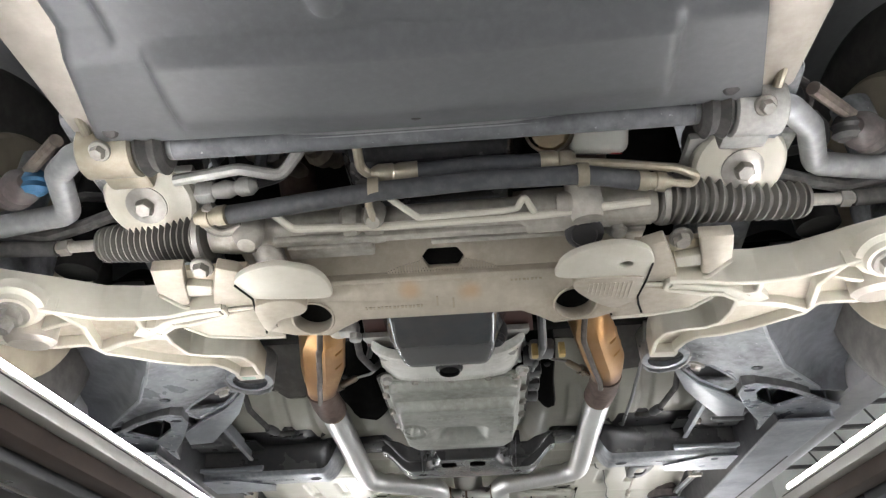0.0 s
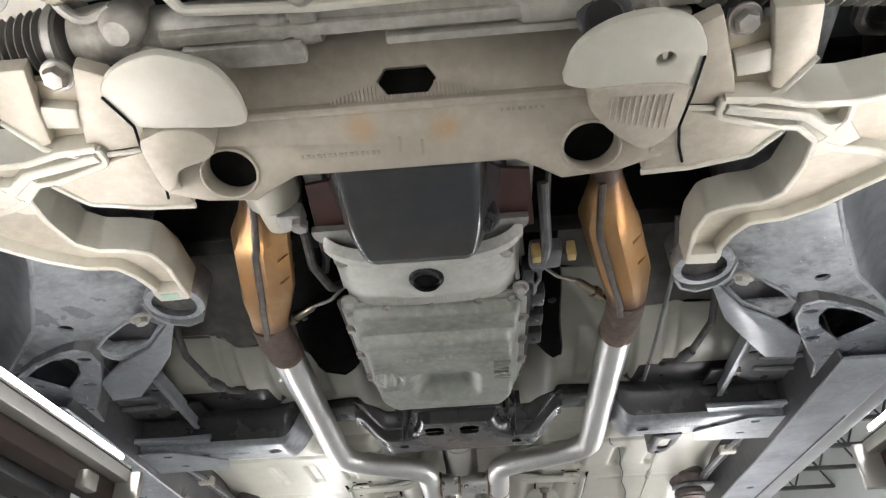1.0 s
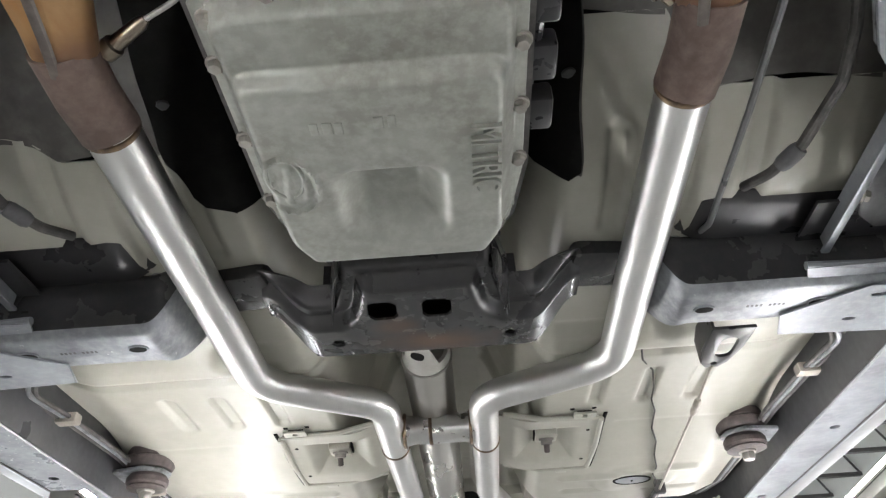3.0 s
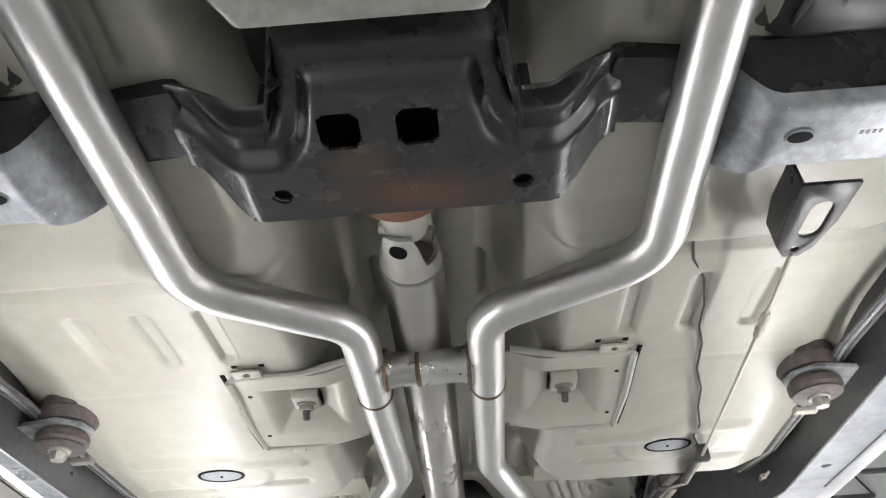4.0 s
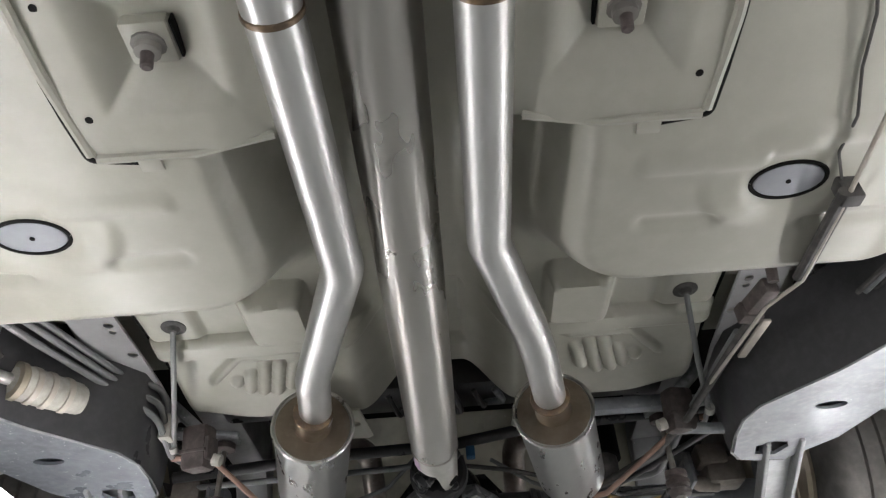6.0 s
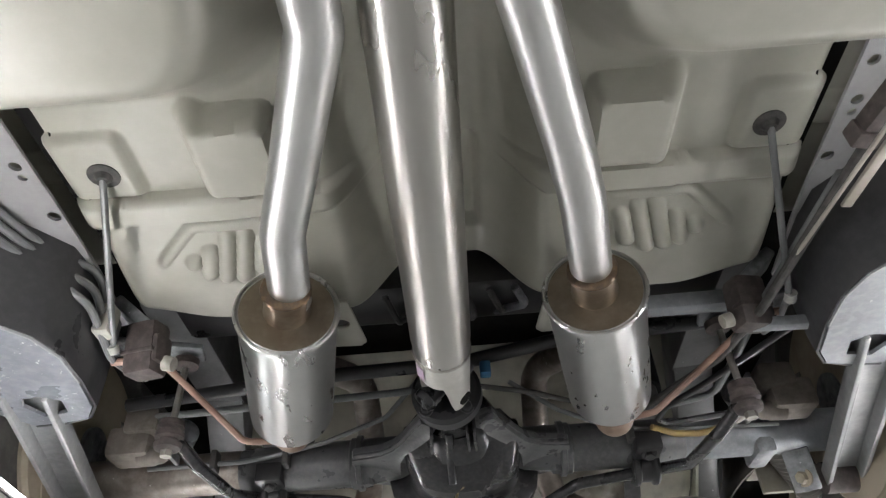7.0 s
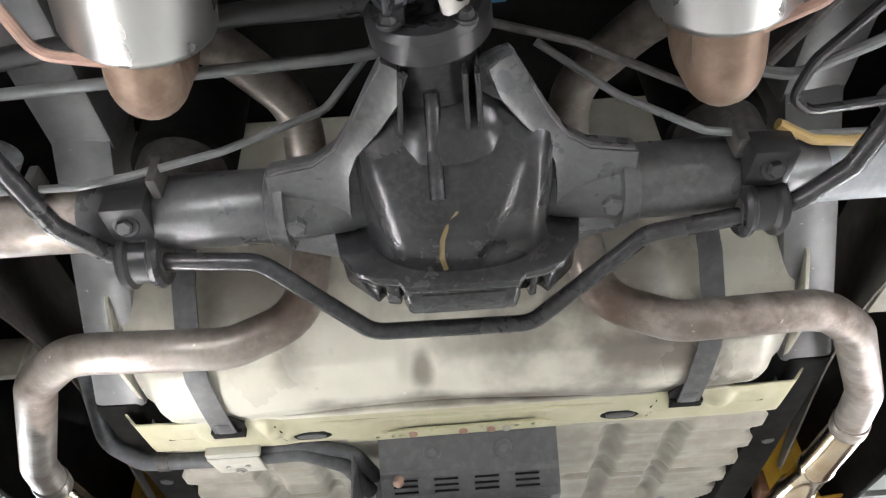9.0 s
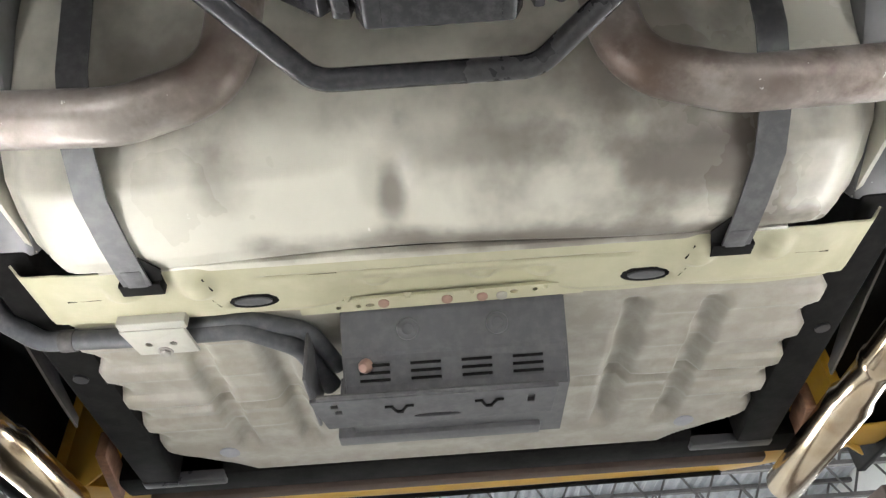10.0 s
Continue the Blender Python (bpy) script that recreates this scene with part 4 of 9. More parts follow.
def outer_crossmember(s):
    """A pressed arm between the rail and the exhaust: low bottom face, sloping front wall, rolled lip and turned-up inner end."""
    c = thing("outer_crossmember", (X0 + 0.5 * s, 2.65, 2.0), "grey-black stamped frame crossmember arm with oval holes", "crossmember", "outer crossmembers")
    prof = [(2.598, 2.098), (2.585, 2.088), (2.583, 2.076), (2.590, 2.060), (2.594, 2.036), (2.598, 2.018), (2.604, 2.008), (2.612, 2.005), (2.650, 2.004), (2.680, 2.004), (2.686, 2.007), (2.688, 2.014), (2.690, 2.07)]

    def arm(u, v):
        k = smooth(-0.375, -0.318, u)
        y, z = v
        return (u + 0.012 * k * (z - 2.0) / 0.1, y + 0.052 * k * smooth(2.60, 2.69, y), z + (0.078 - 0.55 * (z - 2.004)) * k * k)

    us = steps(-0.70, -0.39, 30) + steps(-0.385, -0.312, 26)
    # Lit bottom and shaded front wall of one arm get separate colours.
    part("channel", mirrored(thick(surf(arm, us, prof[5:]), 0.004), s), ARM, c, "worn blue-grey channel, painted paler for its sheen", angle=0.9)
    part("front_wall", mirrored(thick(surf(arm, us, prof[:6]), 0.004), s), GLOSS, c, "glossy front wall, painted black for its shade", angle=0.9)
    # Uncut holes: black plates on the channel stand for the shade inside.
    for x, rx, ry in ((-0.388, 0.0125, 0.0075), (-0.548, 0.0155, 0.0085)):
        part("oval_hole", mirrored(plate(ring_pts(x, 2.642, rx, ry, 22), 2.0015, 2.012), s), BLACK_SHADE, c, "black disc painted as the shade of an oval hole")
        part("hole_edge", mirrored(tube([(p, q, 2.0035) for p, q in ring_pts(x, 2.642, rx + 0.001, ry + 0.001, 24)] + [(x + rx + 0.001, 2.642, 2.0035)], 0.0018, 0, 6, caps=False), s), RAIL, c)
    part("top_lip", mirrored(tube([(-0.335, 2.585, 2.112), (-0.37, 2.594, 2.082), (-0.40, 2.597, 2.070), (-0.525, 2.602, 2.068)], 0.0055, 0.02, 10), s), CHAN, c, "bright rolled lip")
    part("front_channel", mirrored(thick(surf(lambda u, v: (u, v[0] - 0.018 * smooth(-0.42, -0.32, u), v[1] + 0.03 * smooth(-0.40, -0.32, u)), steps(-0.56, -0.31, 24), [(2.502, 2.13), (2.506, 2.100), (2.520, 2.090), (2.575, 2.088), (2.592, 2.084)]), 0.004), s), BLACK, c, "black front channel")
    # Black block in place of a shaded slot.
    part("end_slot", mirrored(box(-0.545, -0.528, 2.592, 2.603, 2.042, 2.064, 0.004), s), BLACK_SHADE, c, "black block painted as slot shade under the lip")
    d = part("dark_plate", mirrored(plate([(-0.515, 2.500), (-0.690, 2.500), (-0.690, 2.578), (-0.515, 2.582)], 2.066, 2.071), s), BLACK, c, "black upper plate")
    for x in (-0.568, -0.628):
        part("plate_bolt", mirrored(hexbolt((x, 2.535, 2.066), 0.009, 0.008, (0, 0, -1), 0.013), s), BLACK, d)
    part("plate_lip", mirrored(tube([(-0.512, 2.577, 2.022), (-0.60, 2.580, 2.020), (-0.685, 2.570, 2.018), (-0.735, 2.534, 2.012)], 0.006, 0.02, 8), s), RAIL, c, "bright flange edge")
    part("end_fold", mirrored(plate([(-0.512, 2.575), (-0.69, 2.568), (-0.735, 2.530), (-0.735, 2.615), (-0.66, 2.612), (-0.52, 2.598)], 2.016, 2.020), s), RAIL, c)
    part("tail_plate", mirrored(plate([(-0.50, 2.668), (-0.515, 2.725), (-0.70, 2.735), (-0.70, 2.60), (-0.60, 2.60)], 1.9985, 2.0015, [ring_pts(-0.62, 2.625, 0.010, 0.006, 12), ring_pts(-0.605, 2.69, 0.010, 0.005, 12)]), s), RAIL, c, "pale lapped plate")
    part("lap_rib", mirrored(bar((-0.685, 2.61, 2.0), (-0.690, 2.70, 2.0), 0.016, 0.006, 0.002), s), FRAME, c)
    for k in range(9):
        if k != 4:
            part("stamped_mark", mirrored(box(-0.500 + 0.0062 * k, -0.497 + 0.0062 * k, 2.641, 2.6455, 2.0035, 2.006, 0), s), STRAP, c)
    return c


for s in (-1, 1):
    outer_crossmember(s)


# ---- front end ----
def splash_shield():
    t = thing("splash_shield", (0.01, 1.2, 2.0), "grey moulded plastic splash shield with raised panels", "splash shield")

    def wide(y):
        return 0.855 + 0.145 * min(1.0, max(0.0, (y - 1.225) / 0.17))

    def z(x, y, rim=0.0):
        a = abs(x - X0) if x < X0 else abs(x - X0) + 0.004
        base = 2.052 + 0.25 * max(0.0, y - 1.228) - 0.02 * smooth(1.2, 1.0, y) + 0.004 * smooth(1.232, 1.226, y)
        side = 0.258 + 0.025 * (y - 1.225) / 0.17
        base -= 0.013 * smooth(0.005, -0.005, a - side) * smooth(1.224, 1.232, y) * smooth(1.402, 1.33, y)
        base -= 0.014 * (1 - smooth(-0.004, 0.008, rect_sd(x, y, -0.075, -0.055, 0.95, 1.19, 0.01)))
        base += 0.012 * (1 - smooth(-0.004, 0.012, rect_sd(a, y, 0.29, 0.6, 0.6, 1.215, 0.01)))
        return base + 0.035 * smooth(0.392, 0.408, rim)

    part("panel", thick(surf(lambda u, v: (X0 + (u - X0) * wide(v), v + 0.008 * smooth(0.4, 0.0, abs(u)), z(X0 + (u - X0) * wide(v), v, abs(u - X0))), steps(-0.404, 0.402, 130), steps(0.55, 1.398, 100)), 0.004), PLASTIC, t, angle=1.0)
    part("rolled_edge", tube([(-0.402, 1.398, 2.108), (-0.385, 1.400, 2.097), (0.0, 1.406, 2.096), (0.385, 1.400, 2.097), (0.401, 1.398, 2.108)], 0.005, 0.01, seg=8), PLASTIC, t)
    for x in (-0.36, 0.0, 0.36):
        part("push_pin", lathe([(0, 0.010), (0.7, 0.010), (1, 0.007)], (x, 1.375, z(x, 1.375) + 0.002), (x, 1.373, z(x, 1.375) - 0.006), 14), RUBBER, t)
    return t


splash_shield()


def bumper_corner(s):
    t = thing("frame_horn", (X0 + 0.42 * s, 1.1, 2.05), "scuffed pale grey front frame horn", "frame horn", "frame horns")
    part("box_section", mirrored(bar((-0.40, 0.5, 2.145), (-0.382, 1.405, 2.145), 0.080, 0.08, 0.012), s, 0.012), ALLOY, t, "scuffed pale box section")
    part("rear_section", mirrored(bar((-0.395, 1.38, 2.17), (-0.46, 2.0, 2.17), 0.09, 0.11, 0.015), s), FRAME, t)


for s in (-1, 1):
    bumper_corner(s)


def front_stabilizer():
    t = thing("front_stabilizer_bar", (0.01, 1.41, 2.08), "galvanised tubular front stabilizer bar in rubber bushings", "stabilizer bar")
    z = 2.103
    part("bar", tube([(-0.70, 1.58, 2.11), (-0.617, 1.572, z), (-0.505, 1.552, z), (-0.475, 1.463, z), (-0.435, 1.43, z), (-0.40, 1.427, z), (0.42, 1.427, z), (0.448, 1.430, z), (0.488, 1.470, z), (0.523, 1.548, z), (0.625, 1.568, z), (0.70, 1.575, 2.11)], 0.0165, 0.03), GALV, t)
    part("dark_sleeve", tube([(-0.305, 1.427, z), (-0.1, 1.428, z), (0.1, 1.428, z), (0.332, 1.427, z)], 0.0172, 0, 18), BARGREY, t, "pitted dark grey middle of the bar")
    for s in (-1, 1):
        x0, x1, x2 = (-0.418, -0.348, -0.312) if s < 0 else (0.436, 0.374, 0.338)
        m = (x0 + x1) / 2
        b = part("bracket", join(lathe([(0, 0.031), (0.05, 0.035), (0.95, 0.035), (1, 0.031)], (x0, 1.427, z), (x1, 1.427, z), 28), box(m - 0.03, m + 0.03, 1.43, 1.49, z - 0.015, z + 0.06, 0.006)), ZINC if s < 0 else CAST_GREY, t, "tan-coloured steel clamp bracket" if s < 0 else "dusty grey steel clamp bracket")
        part("bushing", lathe([(0, 0.028), (0.2, 0.036), (0.5, 0.030), (0.8, 0.035), (1, 0.026)], (x1, 1.427, z), (x2, 1.427, z), 24), RUBBER, t, "black rubber bushing")
        part("bracket_bolt", hexbolt((m, 1.40, z - 0.022), 0.009, 0.014, (0, -0.5, -1), 0.013), BOLT, b)
        part("upper_stud", tube([(m + 0.015 * s, 1.39, z - 0.005), (m + 0.02 * s, 1.365, z + 0.01)], 0.006, seg=10), ZINC, b)


front_stabilizer()


def engine_mount(s):
    t = thing("engine_mount", (X0 + 0.40 * s, 1.545, 2.11), "pale dusty steel engine mount dish with centre bolt", "engine mount", "engine mounts")
    tilt = Vector((0.0, -0.45, -0.9)).normalized()
    c = Vector((-0.383, 1.537, 2.108)) if s < 0 else Vector((-0.400, 1.542, 2.108))
    flip = lambda b: mirrored(b, s)
    part("dish", flip(lathe([(0, 0.05), (0.3, 0.063), (0.65, 0.063), (0.8, 0.058), (0.86, 0.04), (1.0, 0.030)], c - tilt * 0.02, c + tilt * 0.018, 40)), PAD, t)
    part("plate", flip(bar(c - tilt * 0.02 + Vector((-0.07, 0, 0)), c - tilt * 0.02 + Vector((0.07, 0, 0)), 0.10, 0.012, 0.003)), CAST_GREY, t)
    part("washer", flip(lathe([(0, 0.028), (0.7, 0.028), (1, 0.02)], c + tilt * 0.014, c + tilt * 0.022, 24)), BOLT, t)
    part("centre_bolt", flip(hexbolt(c + tilt * 0.02, 0.013, 0.014, tilt)), BOLT, t)
    part("insulator", flip(lathe([(0, 0.05), (1, 0.055)], c - tilt * 0.09, c - tilt * 0.02, 24)), RUBBER, t, "black rubber insulator")


for s in (-1, 1):
    engine_mount(s)


def steering_rack():
    t = thing("steering_rack", (0.01, 1.57, 2.05), "cast aluminium power steering rack with ribbed boots", "steering rack")
    y, z = 1.575, 2.072
    part("housing", lathe([(0, 0.026), (0.05, 0.03), (0.10, 0.03), (0.11, 0.022), (0.30, 0.022), (0.31, 0.027), (0.34, 0.027), (0.35, 0.022), (0.70, 0.022), (0.72, 0.03), (0.86, 0.03), (0.88, 0.026), (1, 0.026)],
                          (-0.305, y + 0.006, z), (0.305, y - 0.01, z - 0.004), 28), RACK, t)
    part("mount_boss", join(lathe([(0, 0.020), (0.8, 0.020), (1, 0.012)], (-0.245, 1.565, 2.09), (-0.245, 1.55, 2.03), 20), lathe([(0, 0.022), (1, 0.02)], (-0.235, 1.60, 2.06), (-0.225, 1.615, 2.035), 18)), RACK, t)
    part("pinion_housing", join(lathe([(0, 0.022), (0.7, 0.024), (1, 0.02)], (0.205, 1.53, 2.11), (0.21, 1.548, 2.035), 20), lathe([(0, 0.02), (1, 0.016)], (0.20, 1.545, 2.06), (0.17, 1.545, 2.06), 14)), RACK, t)
    part("adjuster_cap", lathe([(0, 0.026), (0.8, 0.026), (0.9, 0.022), (0.92, 0.018), (1, 0.016)], (0.212, 1.592, 2.062), (0.207, 1.575, 2.028), 24), BLACK, t, "black round adjuster cap")
    part("rack_bolt", hexbolt((0.255, 1.585, 2.045), 0.012, 0.014, (0, -0.3, -1), 0.016), BOLT, t)
    part("flat_rib", join(box(-0.215, 0.30, 1.566, 1.580, 2.042, 2.052, 0.002), box(-0.20, -0.08, 1.584, 1.612, 2.040, 2.056, 0.004), box(0.0, 0.295, 1.590, 1.600, 2.045, 2.055, 0.002)), RACK, t)
    part("saddle", join(lathe([(0, 0.026), (0.5, 0.028), (1, 0.026)], (-0.088, 1.576, 2.070), (-0.062, 1.576, 2.070), 26), lathe([(0, 0.015), (0.7, 0.014), (1, 0.009)], (-0.072, 1.552, 2.075), (-0.072, 1.530, 2.040), 16)), RACK, t)
    part("upper_pressure_pipe", tube([(-0.215, 1.505, 2.058), (-0.200, 1.514, 2.052), (-0.183, 1.544, 2.048), (-0.06, 1.549, 2.046), (0.155, 1.545, 2.046), (0.290, 1.532, 2.048)], 0.0055, 0.012, 10), PAD, t, "pale bent pressure pipe")
    part("return_pipe", tube([(-0.052, 1.490, 2.056), (-0.040, 1.500, 2.050), (-0.012, 1.534, 2.046), (0.100, 1.530, 2.046), (0.118, 1.526, 2.046), (0.126, 1.508, 2.052), (0.140, 1.540, 2.048)], 0.0045, 0.008, 10), PAD, t, "pale bent return pipe")
    part("clip_pipe", tube([(-0.066, 1.480, 2.06), (-0.074, 1.505, 2.052), (-0.071, 1.530, 2.045)], 0.005, 0.01, 10), ZINC, t)
    part("left_loop_pipe", tube([(-0.285, 1.50, 2.06), (-0.30, 1.53, 2.055), (-0.28, 1.55, 2.05), (-0.25, 1.54, 2.055)], 0.006, 0.02, 10), RACK, t)
    ys = {-1: (1.585, 1.60), 1: (1.562, 1.60)}
    for s in (-1, 1):
        xs = (-0.312, -0.475) if s < 0 else (0.305, 0.52)
        y0, y1 = ys[s]
        b = part("boot", bellows((xs[0], y0, z), (xs[1], y1, z + 0.008), 0.036, 0.026, 16 if s < 0 else 15, 0.013), BOOT, t, "ribbed grey rubber boot" if s < 0 else "ribbed black rubber boot")
        part("boot_clamp", lathe([(0, 0.037), (1, 0.037)], (xs[0] + 0.006 * s, y0, z), (xs[0] + 0.014 * s, y0, z), 28), BOLT, b)
        part("tie_rod", tube([(xs[1], y1, z + 0.008), (xs[1] + 0.07 * s, y1 + 0.005, z + 0.01)], 0.0085, 0, 12), RACK, t)
        part("tie_rod_nut", lathe([(0, 0.013), (1, 0.013)], (xs[1] + 0.05 * s, y1 + 0.004, z + 0.01), (xs[1] + 0.065 * s, y1 + 0.005, z + 0.01), 6), BOLT, t)
        part("tie_rod_end", tube([(xs[1] + 0.07 * s, y1 + 0.005, z + 0.01), (xs[1] + 0.2 * s, y1 + 0.01, z + 0.02)], 0.012, 0, 12), RUBBER, t)


steering_rack()


def steering_hoses():
    t = thing("power_steering_hose", (0.0, 1.49, 2.05), "thick grey-black steering hose with zinc crimp fittings", "hose")
    part("main_hose", tube([(-0.268, 1.518, 2.058), (-0.17, 1.503, 2.058), (-0.065, 1.487, 2.058), (0.07, 1.480, 2.060), (0.20, 1.485, 2.062), (0.275, 1.506, 2.062)], 0.0125, 0.1, 14), HOSE, t)
    for a, b, r in (((-0.262, 1.512, 2.055), (-0.305, 1.517, 2.055), 0.0135), ((0.272, 1.505, 2.062), (0.315, 1.51, 2.06), 0.0135)):
        part("crimp_fitting", lathe([(0, r), (0.3, r), (0.32, r * 0.85), (0.5, r * 0.85), (0.52, r), (0.8, r), (0.82, r * 0.7), (1, r * 0.6)], a, b, 20), ZINC, t, "tan zinc crimp fitting")
    for x, y in ((-0.064, 1.487), (0.20, 1.485)):
        part("clip", lathe([(0, 0.0155), (0.5, 0.0155), (1, 0.0155)], (x - 0.007, y, 2.062), (x + 0.007, y, 2.062), 20), ZINC, t)
    part("elbow_pipe", tube([(0.312, 1.512, 2.062), (0.345, 1.522, 2.064), (0.350, 1.510, 2.068), (0.322, 1.497, 2.072), (0.250, 1.489, 2.078), (0.18, 1.486, 2.085)], 0.006, 0.015, 10), ZINC, t)
    u = thing("oil_cooler_hose", (0.0, 1.45, 2.09), "black oil hose with brass fittings and steel pipe", "hose")
    part("hose", tube([(-0.01, 1.494, 2.090), (0.07, 1.490, 2.092), (0.155, 1.493, 2.092)], 0.012, 0, 14), HOSE, u)
    for a, b in (((-0.068, 1.493, 2.088), (-0.008, 1.494, 2.090)), ((0.195, 1.494, 2.092), (0.150, 1.493, 2.092))):
        part("sleeve", lathe([(0, 0.011), (0.15, 0.015), (0.45, 0.015), (0.5, 0.013), (0.6, 0.015), (1, 0.015)], a, b, 18), ZINC, u, "tan brass sleeve")
    part("pipe", tube([(-0.066, 1.493, 2.088), (-0.082, 1.482, 2.092), (-0.082, 1.44, 2.11), (-0.08, 1.42, 2.2)], 0.0065, 0.02, 10), ZINC, u)
    part("pipe_left", tube([(-0.33, 1.49, 2.10), (-0.24, 1.475, 2.10), (-0.19, 1.495, 2.10), (-0.16, 1.47, 2.12), (-0.14, 1.46, 2.2)], 0.008, 0.02, 10), CAST_GREY, u)
    v = thing("wiring_connector", (-0.26, 1.52, 2.10), "grey ribbed electrical connector with black cable", "connector")
    part("plug", join(box(-0.31, -0.285, 1.505, 1.525, 2.085, 2.108, 0.003), lathe([(0, 0.010), (0.3, 0.013), (0.5, 0.009), (0.6, 0.013), (0.85, 0.013), (1, 0.006)], (-0.285, 1.515, 2.097), (-0.225, 1.51, 2.10), 16)), CAST_GREY, v)
    part("cable", tube([(-0.225, 1.51, 2.10), (-0.19, 1.51, 2.11), (-0.17, 1.49, 2.15), (-0.17, 1.49, 2.3)], 0.006, 0.03, 8), BLACK, v)


steering_hoses()


def engine():
    t = thing("engine", (0.0, 1.7, 2.1), "dark grimy engine block above the front crossmember", "engine")
    part("block", box(-0.13, 0.14, 1.50, 2.0, 2.17, 2.6, 0.03), BLACK_SHADE, t)
    part("front_cover", box(-0.16, 0.17, 1.44, 1.52, 2.16, 2.62, 0.02), BLACK_OIL, t)
    part("crank_pulley", lathe([(0, 0.07), (0.1, 0.085), (0.35, 0.085), (0.4, 0.075), (0.6, 0.075), (0.65, 0.085), (1, 0.085)], (0.02, 1.36, 2.24), (0.02, 1.43, 2.24), 36), BLACK, t)
    part("cooling_fan_shroud", box(-0.3, 0.3, 1.25, 1.30, 2.17, 2.7, 0.02), BLACK, t)
    part("sump_front", box(-0.11, 0.12, 1.48, 1.74, 2.10, 2.2, 0.03), BLACK_OIL, t, "black oily front sump section")
    part("side_skirt", box(-0.15, 0.16, 1.72, 2.0, 2.10, 2.18, 0.01), CAST_GREY, t, "pale alloy lower block edge")
    part("inspection_plate", plate([(-0.14, 1.84), (-0.085, 1.83), (-0.085, 1.97), (-0.15, 1.99)], 2.075, 2.08), MAROON, t, "dark maroon inspection plate")
    part("inspection_plate", plate([(0.092, 1.83), (0.15, 1.84), (0.16, 1.96), (0.092, 1.97)], 2.075, 2.08), MAROON, t, "dark maroon inspection plate")
    part("starter_motor", lathe([(0, 0.03), (0.1, 0.036), (0.75, 0.036), (0.8, 0.028), (1, 0.026)], (-0.19, 1.72, 2.10), (-0.19, 1.92, 2.085), 24), PAD, t)
    part("starter_lug", join(hexbolt((-0.155, 1.885, 2.05), 0.012, 0.012), box(-0.185, -0.15, 1.87, 1.90, 2.05, 2.075, 0.005)), CAST_GREY, t)
    part("exhaust_side_pipe", tube([(-0.21, 1.5, 2.35), (-0.215, 1.65, 2.22), (-0.215, 1.8, 2.1)], 0.03, 0.1, 16), CAT_PIPE, t)
    part("exhaust_side_pipe", tube([(0.24, 1.5, 2.35), (0.245, 1.65, 2.22), (0.245, 1.8, 2.1)], 0.03, 0.1, 16), CAT_PIPE, t)
    for k in range(5):
        x = -0.28 + 0.1 * k
        part("accessory_tube", tube([(x, 1.44 + 0.02 * (k % 2), 2.15), (x + 0.03, 1.46, 2.2), (x + 0.02 * (-1) ** k, 1.47, 2.4)], 0.008 + 0.002 * (k % 3), 0.03, 8), (ZINC, RUBBER, CAST_GREY, RUST, RUBBER)[k], t)


engine()


